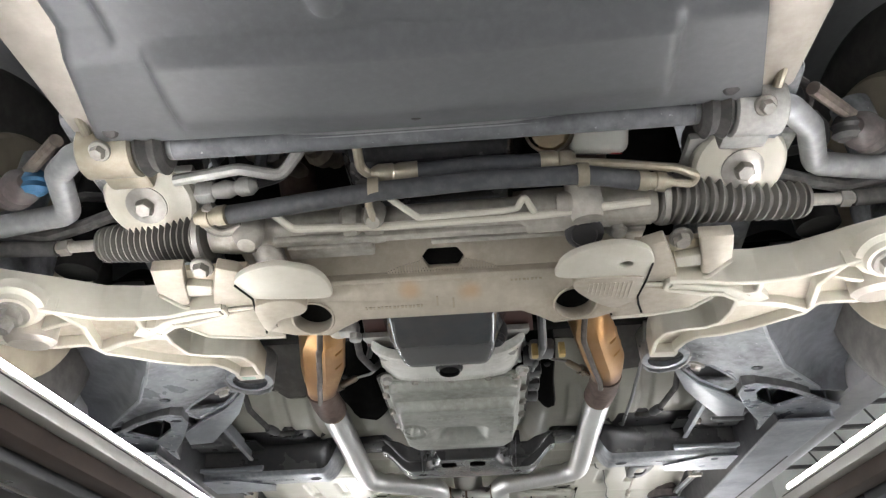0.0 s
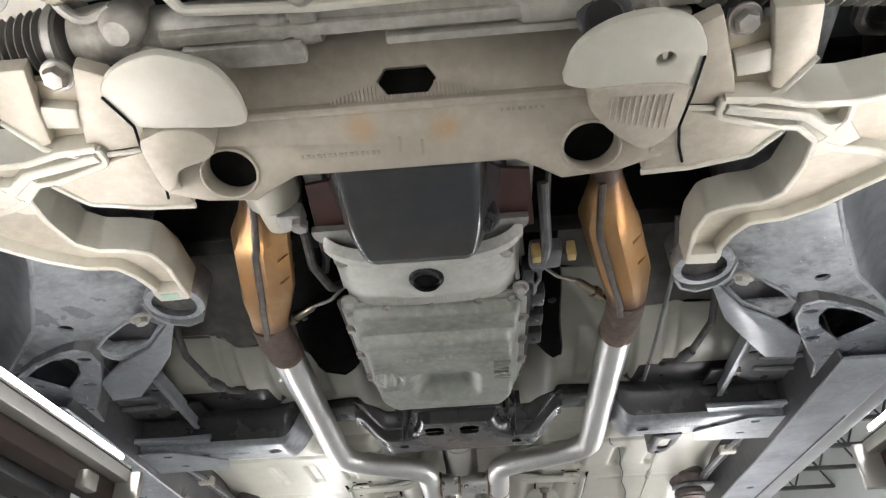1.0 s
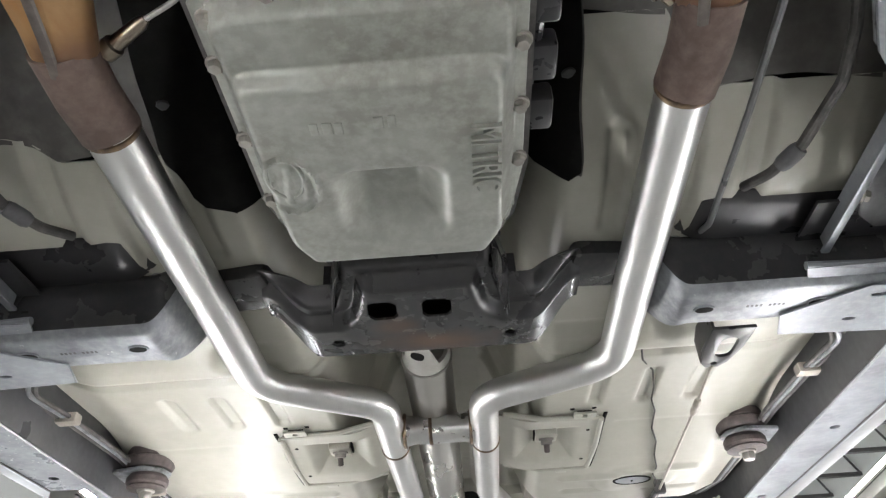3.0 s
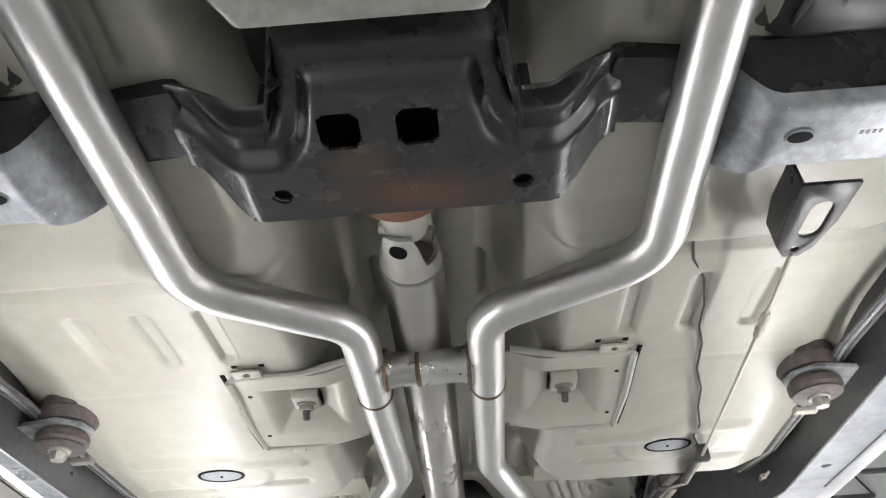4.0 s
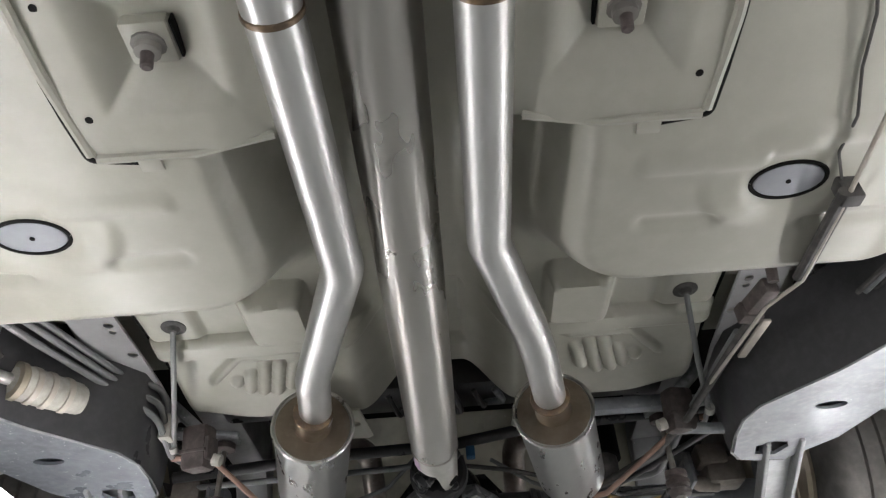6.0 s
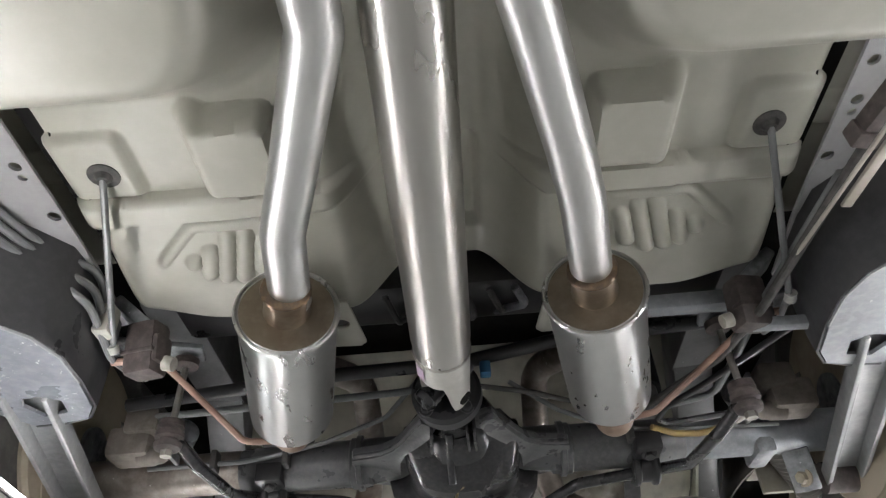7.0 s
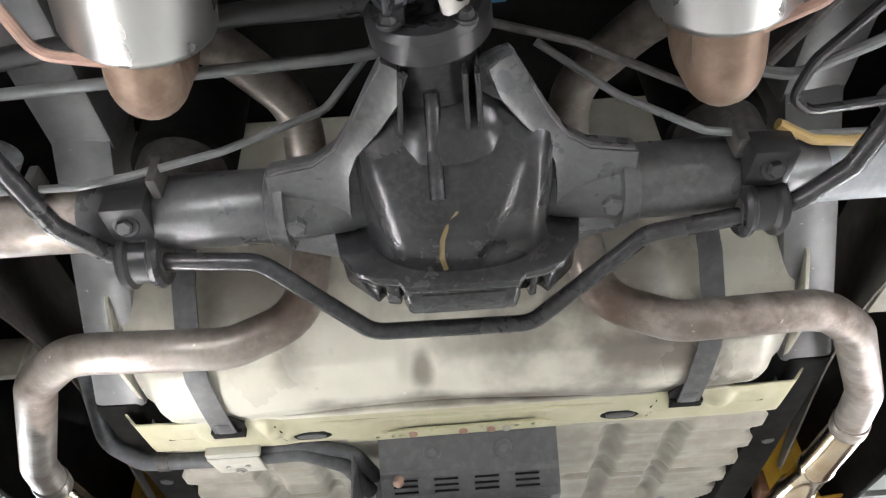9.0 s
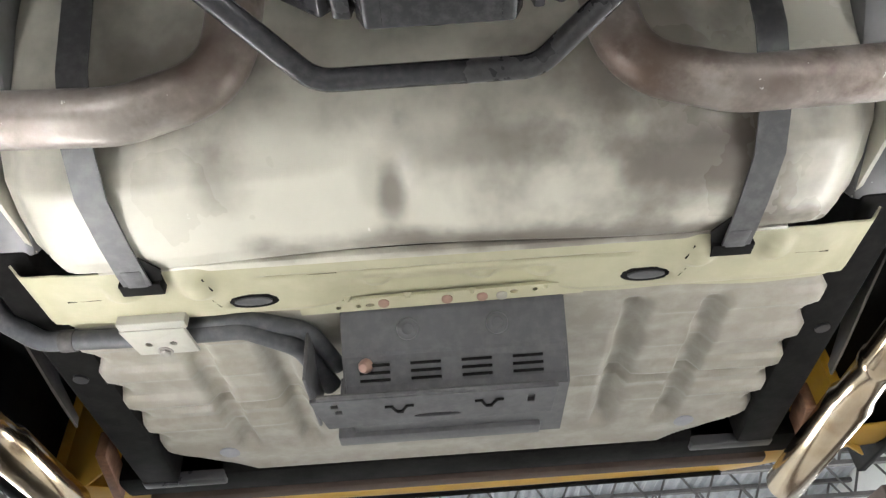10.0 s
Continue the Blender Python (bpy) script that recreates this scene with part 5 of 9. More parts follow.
def engine_clutter():
    """Reservoir, filter and the nest of lines between the front bar and the block."""
    f = thing("oil_filter", (0.155, 1.46, 2.16), "brassy round oil filter can with a ribbed end", "oil filter")
    part("can", lathe([(0, 0.024), (0.08, 0.033), (0.85, 0.034), (0.95, 0.030), (1, 0.02)], (0.172, 1.530, 2.175), (0.192, 1.575, 2.25), 28), CHROME, f)
    part("rim", lathe([(0, 0.033), (0.5, 0.0365), (1, 0.033)], (0.173, 1.533, 2.180), (0.176, 1.540, 2.190), 28), HEATED, f, "bronze rolled rim")
    r = thing("fluid_reservoir", (0.25, 1.48, 2.17), "white plastic fluid reservoir with a faded label", "reservoir")
    m = Matrix.Translation((0.250, 1.575, 2.225)) @ pose(0, 0, 0, 38, 0, 6)
    part("bottle", moved(box(-0.045, 0.045, -0.03, 0.03, -0.045, 0.045, 0.014, 3), m), WHITE, r)
    for x0, x1, y0, y1, c, n in ((-0.034, 0.018, -0.022, 0.004, OFFWHITE, "pale label"), (-0.030, 0.012, 0.008, 0.020, OCHRE, "yellow label bar"), (0.020, 0.034, -0.024, 0.0, RED, "red label bar")):
        part("label", moved(box(x0, x1, y0, y1, -0.0462, -0.0448, 0.0), m), c, r, n)
    for k in range(4):
        part("print_bar", moved(box(-0.030, -0.002 + 0.004 * (k % 2), -0.019 + 0.0055 * k, -0.0165 + 0.0055 * k, -0.0468, -0.0460, 0), m), GREY_PAINT, r)
    w = thing("engine_lines", (-0.17, 1.45, 2.16), "tangle of dusty lines and hoses ahead of the engine", "engine lines")
    rnd = random.Random(7)
    for k in range(14):
        x = -0.30 + 0.018 * k + rnd.uniform(-0.01, 0.01)
        y = 1.485 + rnd.uniform(-0.03, 0.05)
        z = 2.13 + rnd.uniform(0, 0.05)
        part("line", tube([(x - 0.03, y - 0.05, z + 0.10), (x, y - 0.02, z + 0.02), (x + rnd.uniform(-0.02, 0.04), y + 0.02, z), (x + rnd.uniform(-0.03, 0.05), y + 0.06, z + 0.03), (x + 0.02, y + 0.08, z + 0.16)], rnd.choice((0.0045, 0.006, 0.0085)), 0.02, 8), rnd.choice((RUBBER, BOOT, RUST_DULL, CAST_GREY, HOSE)), w)
    for x, y, z, q in ((-0.245, 1.53, 2.165, 0.017), (-0.19, 1.515, 2.175, 0.022), (-0.215, 1.56, 2.16, 0.014), (-0.16, 1.56, 2.19, 0.03)):
        part("fitting", lathe([(0, q * 0.7), (0.15, q), (0.4, q), (0.45, q * 0.8), (0.8, q * 0.85), (1, q * 0.5)], (x, y - 0.02, z), (x + 0.03, y + 0.03, z + 0.02), 14), RUST_DULL, w)
    c = thing("engine_front_cover", (0.06, 1.44, 2.18), "black moulded pulley cover ahead of the engine", "engine cover")
    part("cover", join(box(-0.075, 0.105, 1.43, 1.50, 2.145, 2.22, 0.022, 3), lathe([(0, 0.02), (0.3, 0.03), (1, 0.034)], (-0.045, 1.462, 2.135), (-0.045, 1.47, 2.16), 20)), BLACK_OIL, c)
    part("strut", box(-0.128, -0.098, 1.40, 1.52, 2.15, 2.25, 0.006), BLACK, c)
    part("bracket", box(0.115, 0.128, 1.42, 1.50, 2.15, 2.22, 0.003), GREY_PAINT, c)


engine_clutter()


def oil_pan():
    t = thing("oil_pan", (0.0, 1.85, 2.0), "dark grey steel engine oil pan with drain plug", "oil pan")

    def z(u, v):
        k = 0.022 * smooth(1.84, 1.96, v)
        d = rect_sd(u, v, -0.112 + 0.6 * k, 0.116 - 0.6 * k, 1.70, 1.958, 0.05)
        drop = 0.088 * (1 - smooth(-0.042, 0.0, d)) ** 0.75
        return 2.085 - drop * (1 - 0.12 * smooth(1.84, 1.73, v)) + 0.008 * smooth(1.90, 1.945, v)

    part("sump", thick(surf(lambda u, v: (u, v, z(u, v)), steps(-0.117, 0.121, 76), steps(1.718, 1.962, 70)), 0.003), OIL_PAN, t, angle=1.2)
    part("drain_boss", join(lathe([(0, 0.024), (0.6, 0.022), (1, 0.015)], (0.085, 1.885, 2.045), (0.088, 1.87, 2.018), 20), hexbolt((0.088, 1.87, 2.02), 0.011, 0.012, (0.1, -0.5, -1), 0.015)), BLACK, t)
    part("rear_flange", plate(ring_pts(0.0, 1.935, 0.15, 0.05, 22, 0, 180) + [(-0.15, 1.925), (0.15, 1.925)], 2.062, 2.072), CAST_GREY, t)


oil_pan()


def lettering(text, size, depth):
    """Raised letters in the plane of x and y, as a mesh."""
    cu = bpy.data.curves.new("letters", "FONT")
    cu.body = text
    cu.size = size
    cu.extrude = depth
    ob = bpy.data.objects.new("letters", cu)
    me = bpy.data.meshes.new_from_object(ob)
    bm = bmesh.new()
    bm.from_mesh(me)
    bpy.data.objects.remove(ob)
    bpy.data.curves.remove(cu)
    bpy.data.meshes.remove(me)
    return bm


def transmission():
    t = thing("transmission", (0.0, 2.3, 2.02), "automatic transmission with embossed grey steel pan", "transmission")

    def bell(u, v):
        a = u / 0.145
        return (u, v, 2.047 + 0.012 * abs(a) ** 2 + 0.05 * abs(a) ** 9 + 0.010 * smooth(2.07, 2.11, v) - 0.008 * smooth(1.99, 1.965, v))

    part("bell_housing", thick(surf(bell, steps(-0.128, 0.134, 40), steps(1.955, 2.122, 30)), 0.008), BELL, t, "chalky white cast alloy bell housing")
    part("bell_collar", thick(surf(lambda u, v: (u, 1.972 - v[0] - 0.018 * (abs(u) / 0.13) ** 2, bell(u * 0.95, 1.962)[2] - v[1] - 0.002), steps(-0.134, 0.138, 40), [(-0.012, 0.0), (-0.006, 0.005), (0.004, 0.005), (0.010, -0.006)]), 0.006), BELL, t, "raised bell housing collar")
    for x, y0, y1 in ((-0.091, 1.985, 2.086), (0.0955, 1.99, 2.088)):
        part("casting_groove", tube([(x, y, bell(x, y)[2] - 0.0005) for y in steps(y0, y1, 6)], 0.0022, 0, 6), RUBBER, t, "dark casting groove")
    for x0, x1 in ((-0.132, -0.136), (0.128, 0.139), (0.140, 0.150)):
        part("bell_rib", tube([(x0 + (x1 - x0) * k / 4, 1.985 + 0.03 * k, bell(x0, 2.0)[2] + 0.004) for k in range(5)], 0.0045, 0, 8), BELL, t, "pale side rib")
    for x, y in ((-0.118, 1.986), (0.118, 1.99), (-0.13, 2.108), (0.142, 2.10)):
        part("bell_bolt", hexbolt((x, y, 2.056), 0.010, 0.012, (0, -0.3, -1), 0.013), CAST_GREY, t)
    plug = part("inspection_plug", lathe([(0, 0.026), (0.5, 0.026), (0.55, 0.022), (1, 0.02)], (0.0, 2.027, 2.044), (0.0, 2.025, 2.028), 24, False), BLACK, t, "dark round plug ring")
    part("plug_face", lathe([(0, 0.021), (0.6, 0.02), (0.7, 0.013), (1, 0.013)], (0.0, 2.026, 2.040), (0.0, 2.0255, 2.033), 20), BLACK_SHADE, plug, "recessed black plug face")
    for k in range(22):
        part("cast_rib", box(-0.056 + 0.005 * k, -0.0535 + 0.005 * k, 2.076, 2.105, 2.043, 2.054, 0), BELL, t)
    part("case", box(-0.13, 0.135, 2.1, 2.62, 2.09, 2.32, 0.03), BLACK_SHADE, t)
    part("tail_housing", lathe([(0, 0.09), (0.6, 0.06), (1, 0.05)], (0.0, 2.55, 2.16), (0.0, 2.80, 2.15), 24), BLACK_SHADE, t)
    fl = [(-0.148, 2.135), (-0.135, 2.12), (0.14, 2.12), (0.153, 2.135), (0.153, 2.38), (0.140, 2.468), (0.122, 2.50), (-0.114, 2.50), (-0.135, 2.468), (-0.148, 2.41)]
    part("pan_flange", plate(fl, 2.058, 2.066, bevel=0.002), PAN, t, "folded grey pan flange")
    part("gasket_edge", plate([(x * 1.045, 2.31 + (y - 2.31) * 1.03) for x, y in fl], 2.066, 2.072), RUBBER, t, "black gasket edge")

    def panz(u, v):
        w = 0.137 - 0.022 * smooth(2.43, 2.495, v)
        d = max(rect_sd(u, v, -w, w + 0.004, 2.135, 2.49, 0.025), -1)
        z = 2.058 - 0.018 * (1 - smooth(-0.009, 0.0, d))
        z -= 0.022 * (1 - smooth(-0.013, -0.002, rect_sd(u, v, -w + 0.006, w - 0.002, 2.195, 2.55, 0.02))) * (1 - smooth(-0.012, 0.0, d))
        z += 0.035 * (1 - smooth(-0.02, 0.022, rect_sd(u, v, -0.042, 0.052, 2.33, 2.43, 0.015))) * smooth(2.30, 2.345, v) * smooth(2.46, 2.405, v)
        r = math.hypot((u + 0.100) / 0.030, (v - 2.335) / 0.042)
        z -= 0.004 * (1 - smooth(0.02, 0.08, abs(r - 1)))
        z -= 0.003 * smooth(0.75, 0.6, r) * smooth(0.3, 0.8, math.sin(330 * (u + 0.1) + 60 * v))
        return z

    sheet = surf(lambda u, v: (u, v, panz(u, v)), steps(-0.15, 0.155, 120), steps(2.125, 2.497, 140))
    over = [f for f in sheet.faces if rect_sd(f.calc_center_median().x, f.calc_center_median().y, *(lambda w: (-w, w + 0.004))(0.139 - 0.022 * smooth(2.43, 2.495, f.calc_center_median().y)), 2.133, 2.492, 0.025) > 0.003]
    bmesh.ops.delete(sheet, geom=over, context="FACES")
    pan = part("pan", thick(sheet, 0.002), PAN, t, "embossed galvanised steel pan", angle=1.2)
    part("drain_plug", hexbolt((0.077, 2.455, 2.022), 0.009, 0.006, (0, 0, -1), 0.012), RUBBER, pan)
    for x, y in ((-0.135, 2.15), (-0.075, 2.128), (0.0, 2.126), (0.075, 2.126), (0.13, 2.13), (0.147, 2.2), (0.147, 2.28), (0.147, 2.36), (0.125, 2.475), (-0.142, 2.2), (-0.142, 2.30), (-0.14, 2.40)):
        part("pan_bolt", hexbolt((x, y, 2.058), 0.008, 0.010, (0, 0, -1), 0.010), BOLT, t)
    part("embossed_oval", tube([(-0.103 + 0.019 * math.cos(k * math.pi / 16), 2.322 + 0.031 * math.sin(k * math.pi / 16), 2.0170) for k in range(33)], 0.0030, 0, 8, caps=False), PAN, pan, "plain raised oval")
    word = lettering("METRIC", 0.045, 0.005)
    part("embossed_word", moved(word, Matrix.Translation((0.094, 2.262, 2.0158)) @ Matrix(((0, 1, 0, 0), (1, 0, 0, 0), (0, 0, -1, 0), (0, 0, 0, 1))) @ Matrix.Diagonal((0.64, 1, 1, 1))), PAN, pan, "raised lettering pressed in the pan")
    for k, (x, y) in enumerate(((-0.062, 2.247), (-0.050, 2.247), (-0.038, 2.248), (0.0, 2.244), (0.014, 2.243))):
        part("pressed_mark", box(x, x + 0.008 + 0.002 * (k % 2), y, y + 0.016, 2.0150, 2.019, 0.001), PAN, pan, "unreadable pressed mark")
    part("selector_lever", join(box(0.145, 0.175, 2.06, 2.10, 2.06, 2.09, 0.004), tube([(0.165, 2.08, 2.07), (0.165, 2.2, 2.08), (0.16, 2.3, 2.10)], 0.006, 0.03, 8)), BLACK, t)
    part("shift_cable", tube([(0.19, 1.80, 2.20), (0.178, 1.93, 2.08), (0.17, 2.03, 2.065)], 0.004, 0.02, 8), RUBBER, t)
    for x in (0.135, 0.185):
        part("cable_clip", box(x + 0.02, x + 0.032, 1.985, 2.002, 2.035, 2.06, 0.002), OCHRE, t, "yellowish cable clip")
    part("cable_bracket", join(box(0.153, 0.200, 1.995, 2.045, 2.05, 2.075, 0.006), tube([(0.172, 1.90, 2.10), (0.176, 1.98, 2.05), (0.172, 2.05, 2.06)], 0.008, 0.02, 10), box(0.158, 0.172, 2.04, 2.11, 2.06, 2.085, 0.004)), GREY_PAINT, t, "dark grey cable bracket")
    part("cooler_line", tube([(-0.15, 1.78, 2.15), (-0.165, 1.90, 2.09), (-0.17, 2.02, 2.07), (-0.155, 2.09, 2.07), (-0.14, 2.12, 2.1)], 0.007, 0.03, 8), RUBBER, t)
    part("cooler_line", tube([(-0.13, 1.80, 2.15), (-0.145, 1.90, 2.10), (-0.15, 2.02, 2.085), (-0.16, 2.06, 2.085)], 0.006, 0.03, 8), BLACK, t)
    for y in (2.15, 2.22, 2.29):
        part("harness_plug", box(0.158, 0.185, y, y + 0.045, 2.07, 2.10, 0.005), BLACK, t)


transmission()


# ---- front crossmember and arms ----
def front_crossmember():
    t = thing("front_crossmember", (0.01, 1.68, 1.99), "raw cast aluminium engine crossmember with bosses and holes", "crossmember")
    tilt = pose(X0, 1.70, 2.020, -28)
    steep = tilt @ Matrix.Translation((0, -0.032, 0.012)) @ pose(0, 0, 0, -18) @ Matrix.Translation((0, 0.032, -0.012))
    hexslot = [(-0.030, -0.054), (-0.020, -0.068), (0.024, -0.068), (0.034, -0.054), (0.024, -0.040), (-0.020, -0.040)]
    holes = [ring_pts(-0.202, 0.03, 0.030, 0.027, 22), ring_pts(0.196, 0.03, 0.030, 0.027, 22)]
    low = [(-0.300, -0.01), (-0.290, 0.045), (-0.26, 0.055), (-0.235, 0.062), (-0.18, 0.066), (-0.155, 0.052), (-0.13, 0.04), (0.115, 0.04), (0.14, 0.052), (0.165, 0.066),
           (0.225, 0.062), (0.25, 0.055), (0.285, 0.045), (0.295, -0.01), (0.30, -0.030), (-0.28, -0.030)]
    part("lower_web", plate(low, 0.0, 0.03, holes, 0.004, tilt), CAST, t)
    part("front_web", plate([(-0.27, -0.032), (0.28, -0.032), (0.26, -0.115), (0.20, -0.13), (-0.18, -0.13), (-0.25, -0.115)], 0.012, 0.03, [hexslot], 0.002, steep), CAST, t)
    part("step_rib", moved(box(-0.28, 0.29, -0.036, -0.026, -0.003, 0.02, 0.004), tilt), CAST, t)
    for k in range(40):
        x = -0.085 + 0.0043 * k
        part("cast_flute", moved(box(x, x + 0.0022, -0.032 - (0.008 if 12 < k < 27 else 0.026 * (1 - abs(k - 19.5) / 20) ** 0.6), -0.030, 0.006, 0.0135, 0), steep), CAST, t)
    for s in (-1, 1):
        if s < 0:
            d = [(-0.269, 1.593), (-0.262, 1.575), (-0.247, 1.562), (-0.225, 1.552), (-0.200, 1.548), (-0.178, 1.556), (-0.158, 1.568), (-0.147, 1.590), (-0.143, 1.618), (-0.150, 1.642), (-0.20, 1.642), (-0.257, 1.632)]
            e = [(-0.262, 1.660), (-0.245, 1.645), (-0.225, 1.639), (-0.198, 1.645), (-0.187, 1.665), (-0.200, 1.685), (-0.235, 1.700), (-0.250, 1.726), (-0.264, 1.730)]
            seam, hole = [(-0.269, 1.591), (-0.256, 1.632), (-0.262, 1.662), (-0.266, 1.735), (-0.270, 1.752)], []
        else:
            d = [(0.172, 1.625), (0.170, 1.600), (0.175, 1.583), (0.188, 1.567), (0.208, 1.555), (0.230, 1.549), (0.252, 1.549), (0.275, 1.558), (0.290, 1.574), (0.298, 1.597), (0.297, 1.620), (0.293, 1.642), (0.230, 1.636)]
            e = [(0.193, 1.640), (0.206, 1.630), (0.281, 1.632), (0.290, 1.650), (0.288, 1.693), (0.276, 1.712), (0.258, 1.721), (0.235, 1.705), (0.215, 1.684), (0.198, 1.660)]
            seam, hole = [(0.296, 1.600), (0.295, 1.645), (0.291, 1.693), (0.299, 1.728), (0.308, 1.755)], [ring_pts(0.261, 1.601, 0.009, 0.0085, 14)]
        part("cover_pad", plate(loop(d), 1.994, 2.004, hole, 0.002), PAD, t, "pale D-shaped cover pad")
        part("rib_pad", plate(loop(e), 1.991, 2.02, (), 0.002), CAST, t, "rounded cast pad")
        part("casting_seam", tube([(p, q, 1.993 if k < 3 else 1.998) for k, (p, q) in enumerate(seam)], 0.0016, 0.006, 6), BLACK_SHADE, t, "dark seam between castings")
        if s > 0:
            for k in range(11):
                part("pad_flute", box(0.214 + 0.006 * k, 0.2165 + 0.006 * k, 1.642, 1.672 + 0.0022 * min(k, 8), 1.9898, 1.995, 0.001), CAST, t)
        part("hole_rim", moved(tube([(x, y, -0.001) for x, y in ring_pts(-0.202 if s < 0 else 0.196, 0.03, 0.0315, 0.0285, 28)] + [((-0.202 if s < 0 else 0.196) + 0.0315, 0.03, -0.001)], 0.002, 0, 8, caps=False), tilt), CAST, t)
        # Black disc behind the hole, painted shade in place of depth.
        part("hole_shade", moved(lathe([(0, 0.033), (1, 0.033)], (-0.202 if s < 0 else 0.196, 0.03, 0.028), (-0.202 if s < 0 else 0.196, 0.03, 0.05), 20), tilt), BLACK_SHADE, t, "black disc painted as shade inside the round hole")
        wing = part("wing", mirrored(plate([(-0.255, 1.672), (-0.300, 1.684), (-0.388, 1.716), (-0.362, 1.752), (-0.300, 1.766), (-0.245, 1.768)], 1.999, 2.012, (), 0.003), s), CAST, t, "flat cast wing")
        part("wing_lip", mirrored(tube([(-0.386, 1.716, 1.999), (-0.361, 1.752, 1.999), (-0.300, 1.766, 1.999), (-0.245, 1.769, 1.999)], 0.0035, 0.01, 8), s), PAD, wing)
        part("bracket_base", mirrored(plate([(-0.372, 1.590), (-0.256, 1.590), (-0.254, 1.688), (-0.376, 1.688)], 2.022, 2.03), s), DUSTY, t, "dusty recessed bracket floor")
        part("bracket_cheek", mirrored(join(plate([(-0.377, 1.562), (-0.391, 1.622), (-0.370, 1.664), (-0.358, 1.660), (-0.347, 1.612), (-0.332, 1.562)], 2.006, 2.024, (), 0.003), plate([(-0.288, 1.564), (-0.262, 1.578), (-0.255, 1.630), (-0.258, 1.674), (-0.330, 1.680), (-0.312, 1.625)], 2.006, 2.024, (), 0.003)), s), CAST, t, "flat bracket cheeks")
        part("channel_band", mirrored(plate([(-0.346, 1.612), (-0.313, 1.620), (-0.322, 1.646), (-0.358, 1.642)], 2.010, 2.024, (), 0.002), s), PAD, t, "pale raised band")
        part("bracket_lip", mirrored(tube([(-0.391, 1.624, 2.006), (-0.371, 1.666, 2.006), (-0.336, 1.682, 2.004), (-0.262, 1.677, 2.004)], 0.0032, 0.008, 8), s), PAD, t)
        part("pivot_bolt", mirrored(hexbolt((-0.316, 1.585, 2.023), 0.012, 0.014, (0, -0.3, -1), 0.016), s), BOLT, t)
    part("upper_body", box(-0.30, 0.32, 1.63, 1.735, 2.085, 2.16, 0.02), CAST, t)
    # Black backing that gives the slot its shade by colour.
    part("slot_shade", moved(box(-0.036, 0.04, -0.078, -0.034, 0.032, 0.04, 0.002), steep), BLACK_SHADE, t, "black backing painted as shade inside the oblong slot")
    for a, b, w in ((-0.12, -0.03, 0.0022), (0.10, 0.15, 0.0015)):
        n = int((b - a) / 0.006)
        for k in range(n):
            part("cast_mark", moved(box(a + 0.006 * k, a + 0.006 * k + 0.0025 + 0.0015 * (k % 2), 0.016 if a < 0 else -0.02, 0.016 + 2 * w if a < 0 else -0.02 + 2 * w, -0.0012, 0.001, 0), tilt), DUSTY, t)
    for x in (-0.012, 0.012):
        part("cast_mark", moved(box(x, x + 0.003, 0.005 + x * 0.2, 0.022 + x * 0.2, -0.0015, 0.001, 0), tilt), DUSTY, t)


front_crossmember()


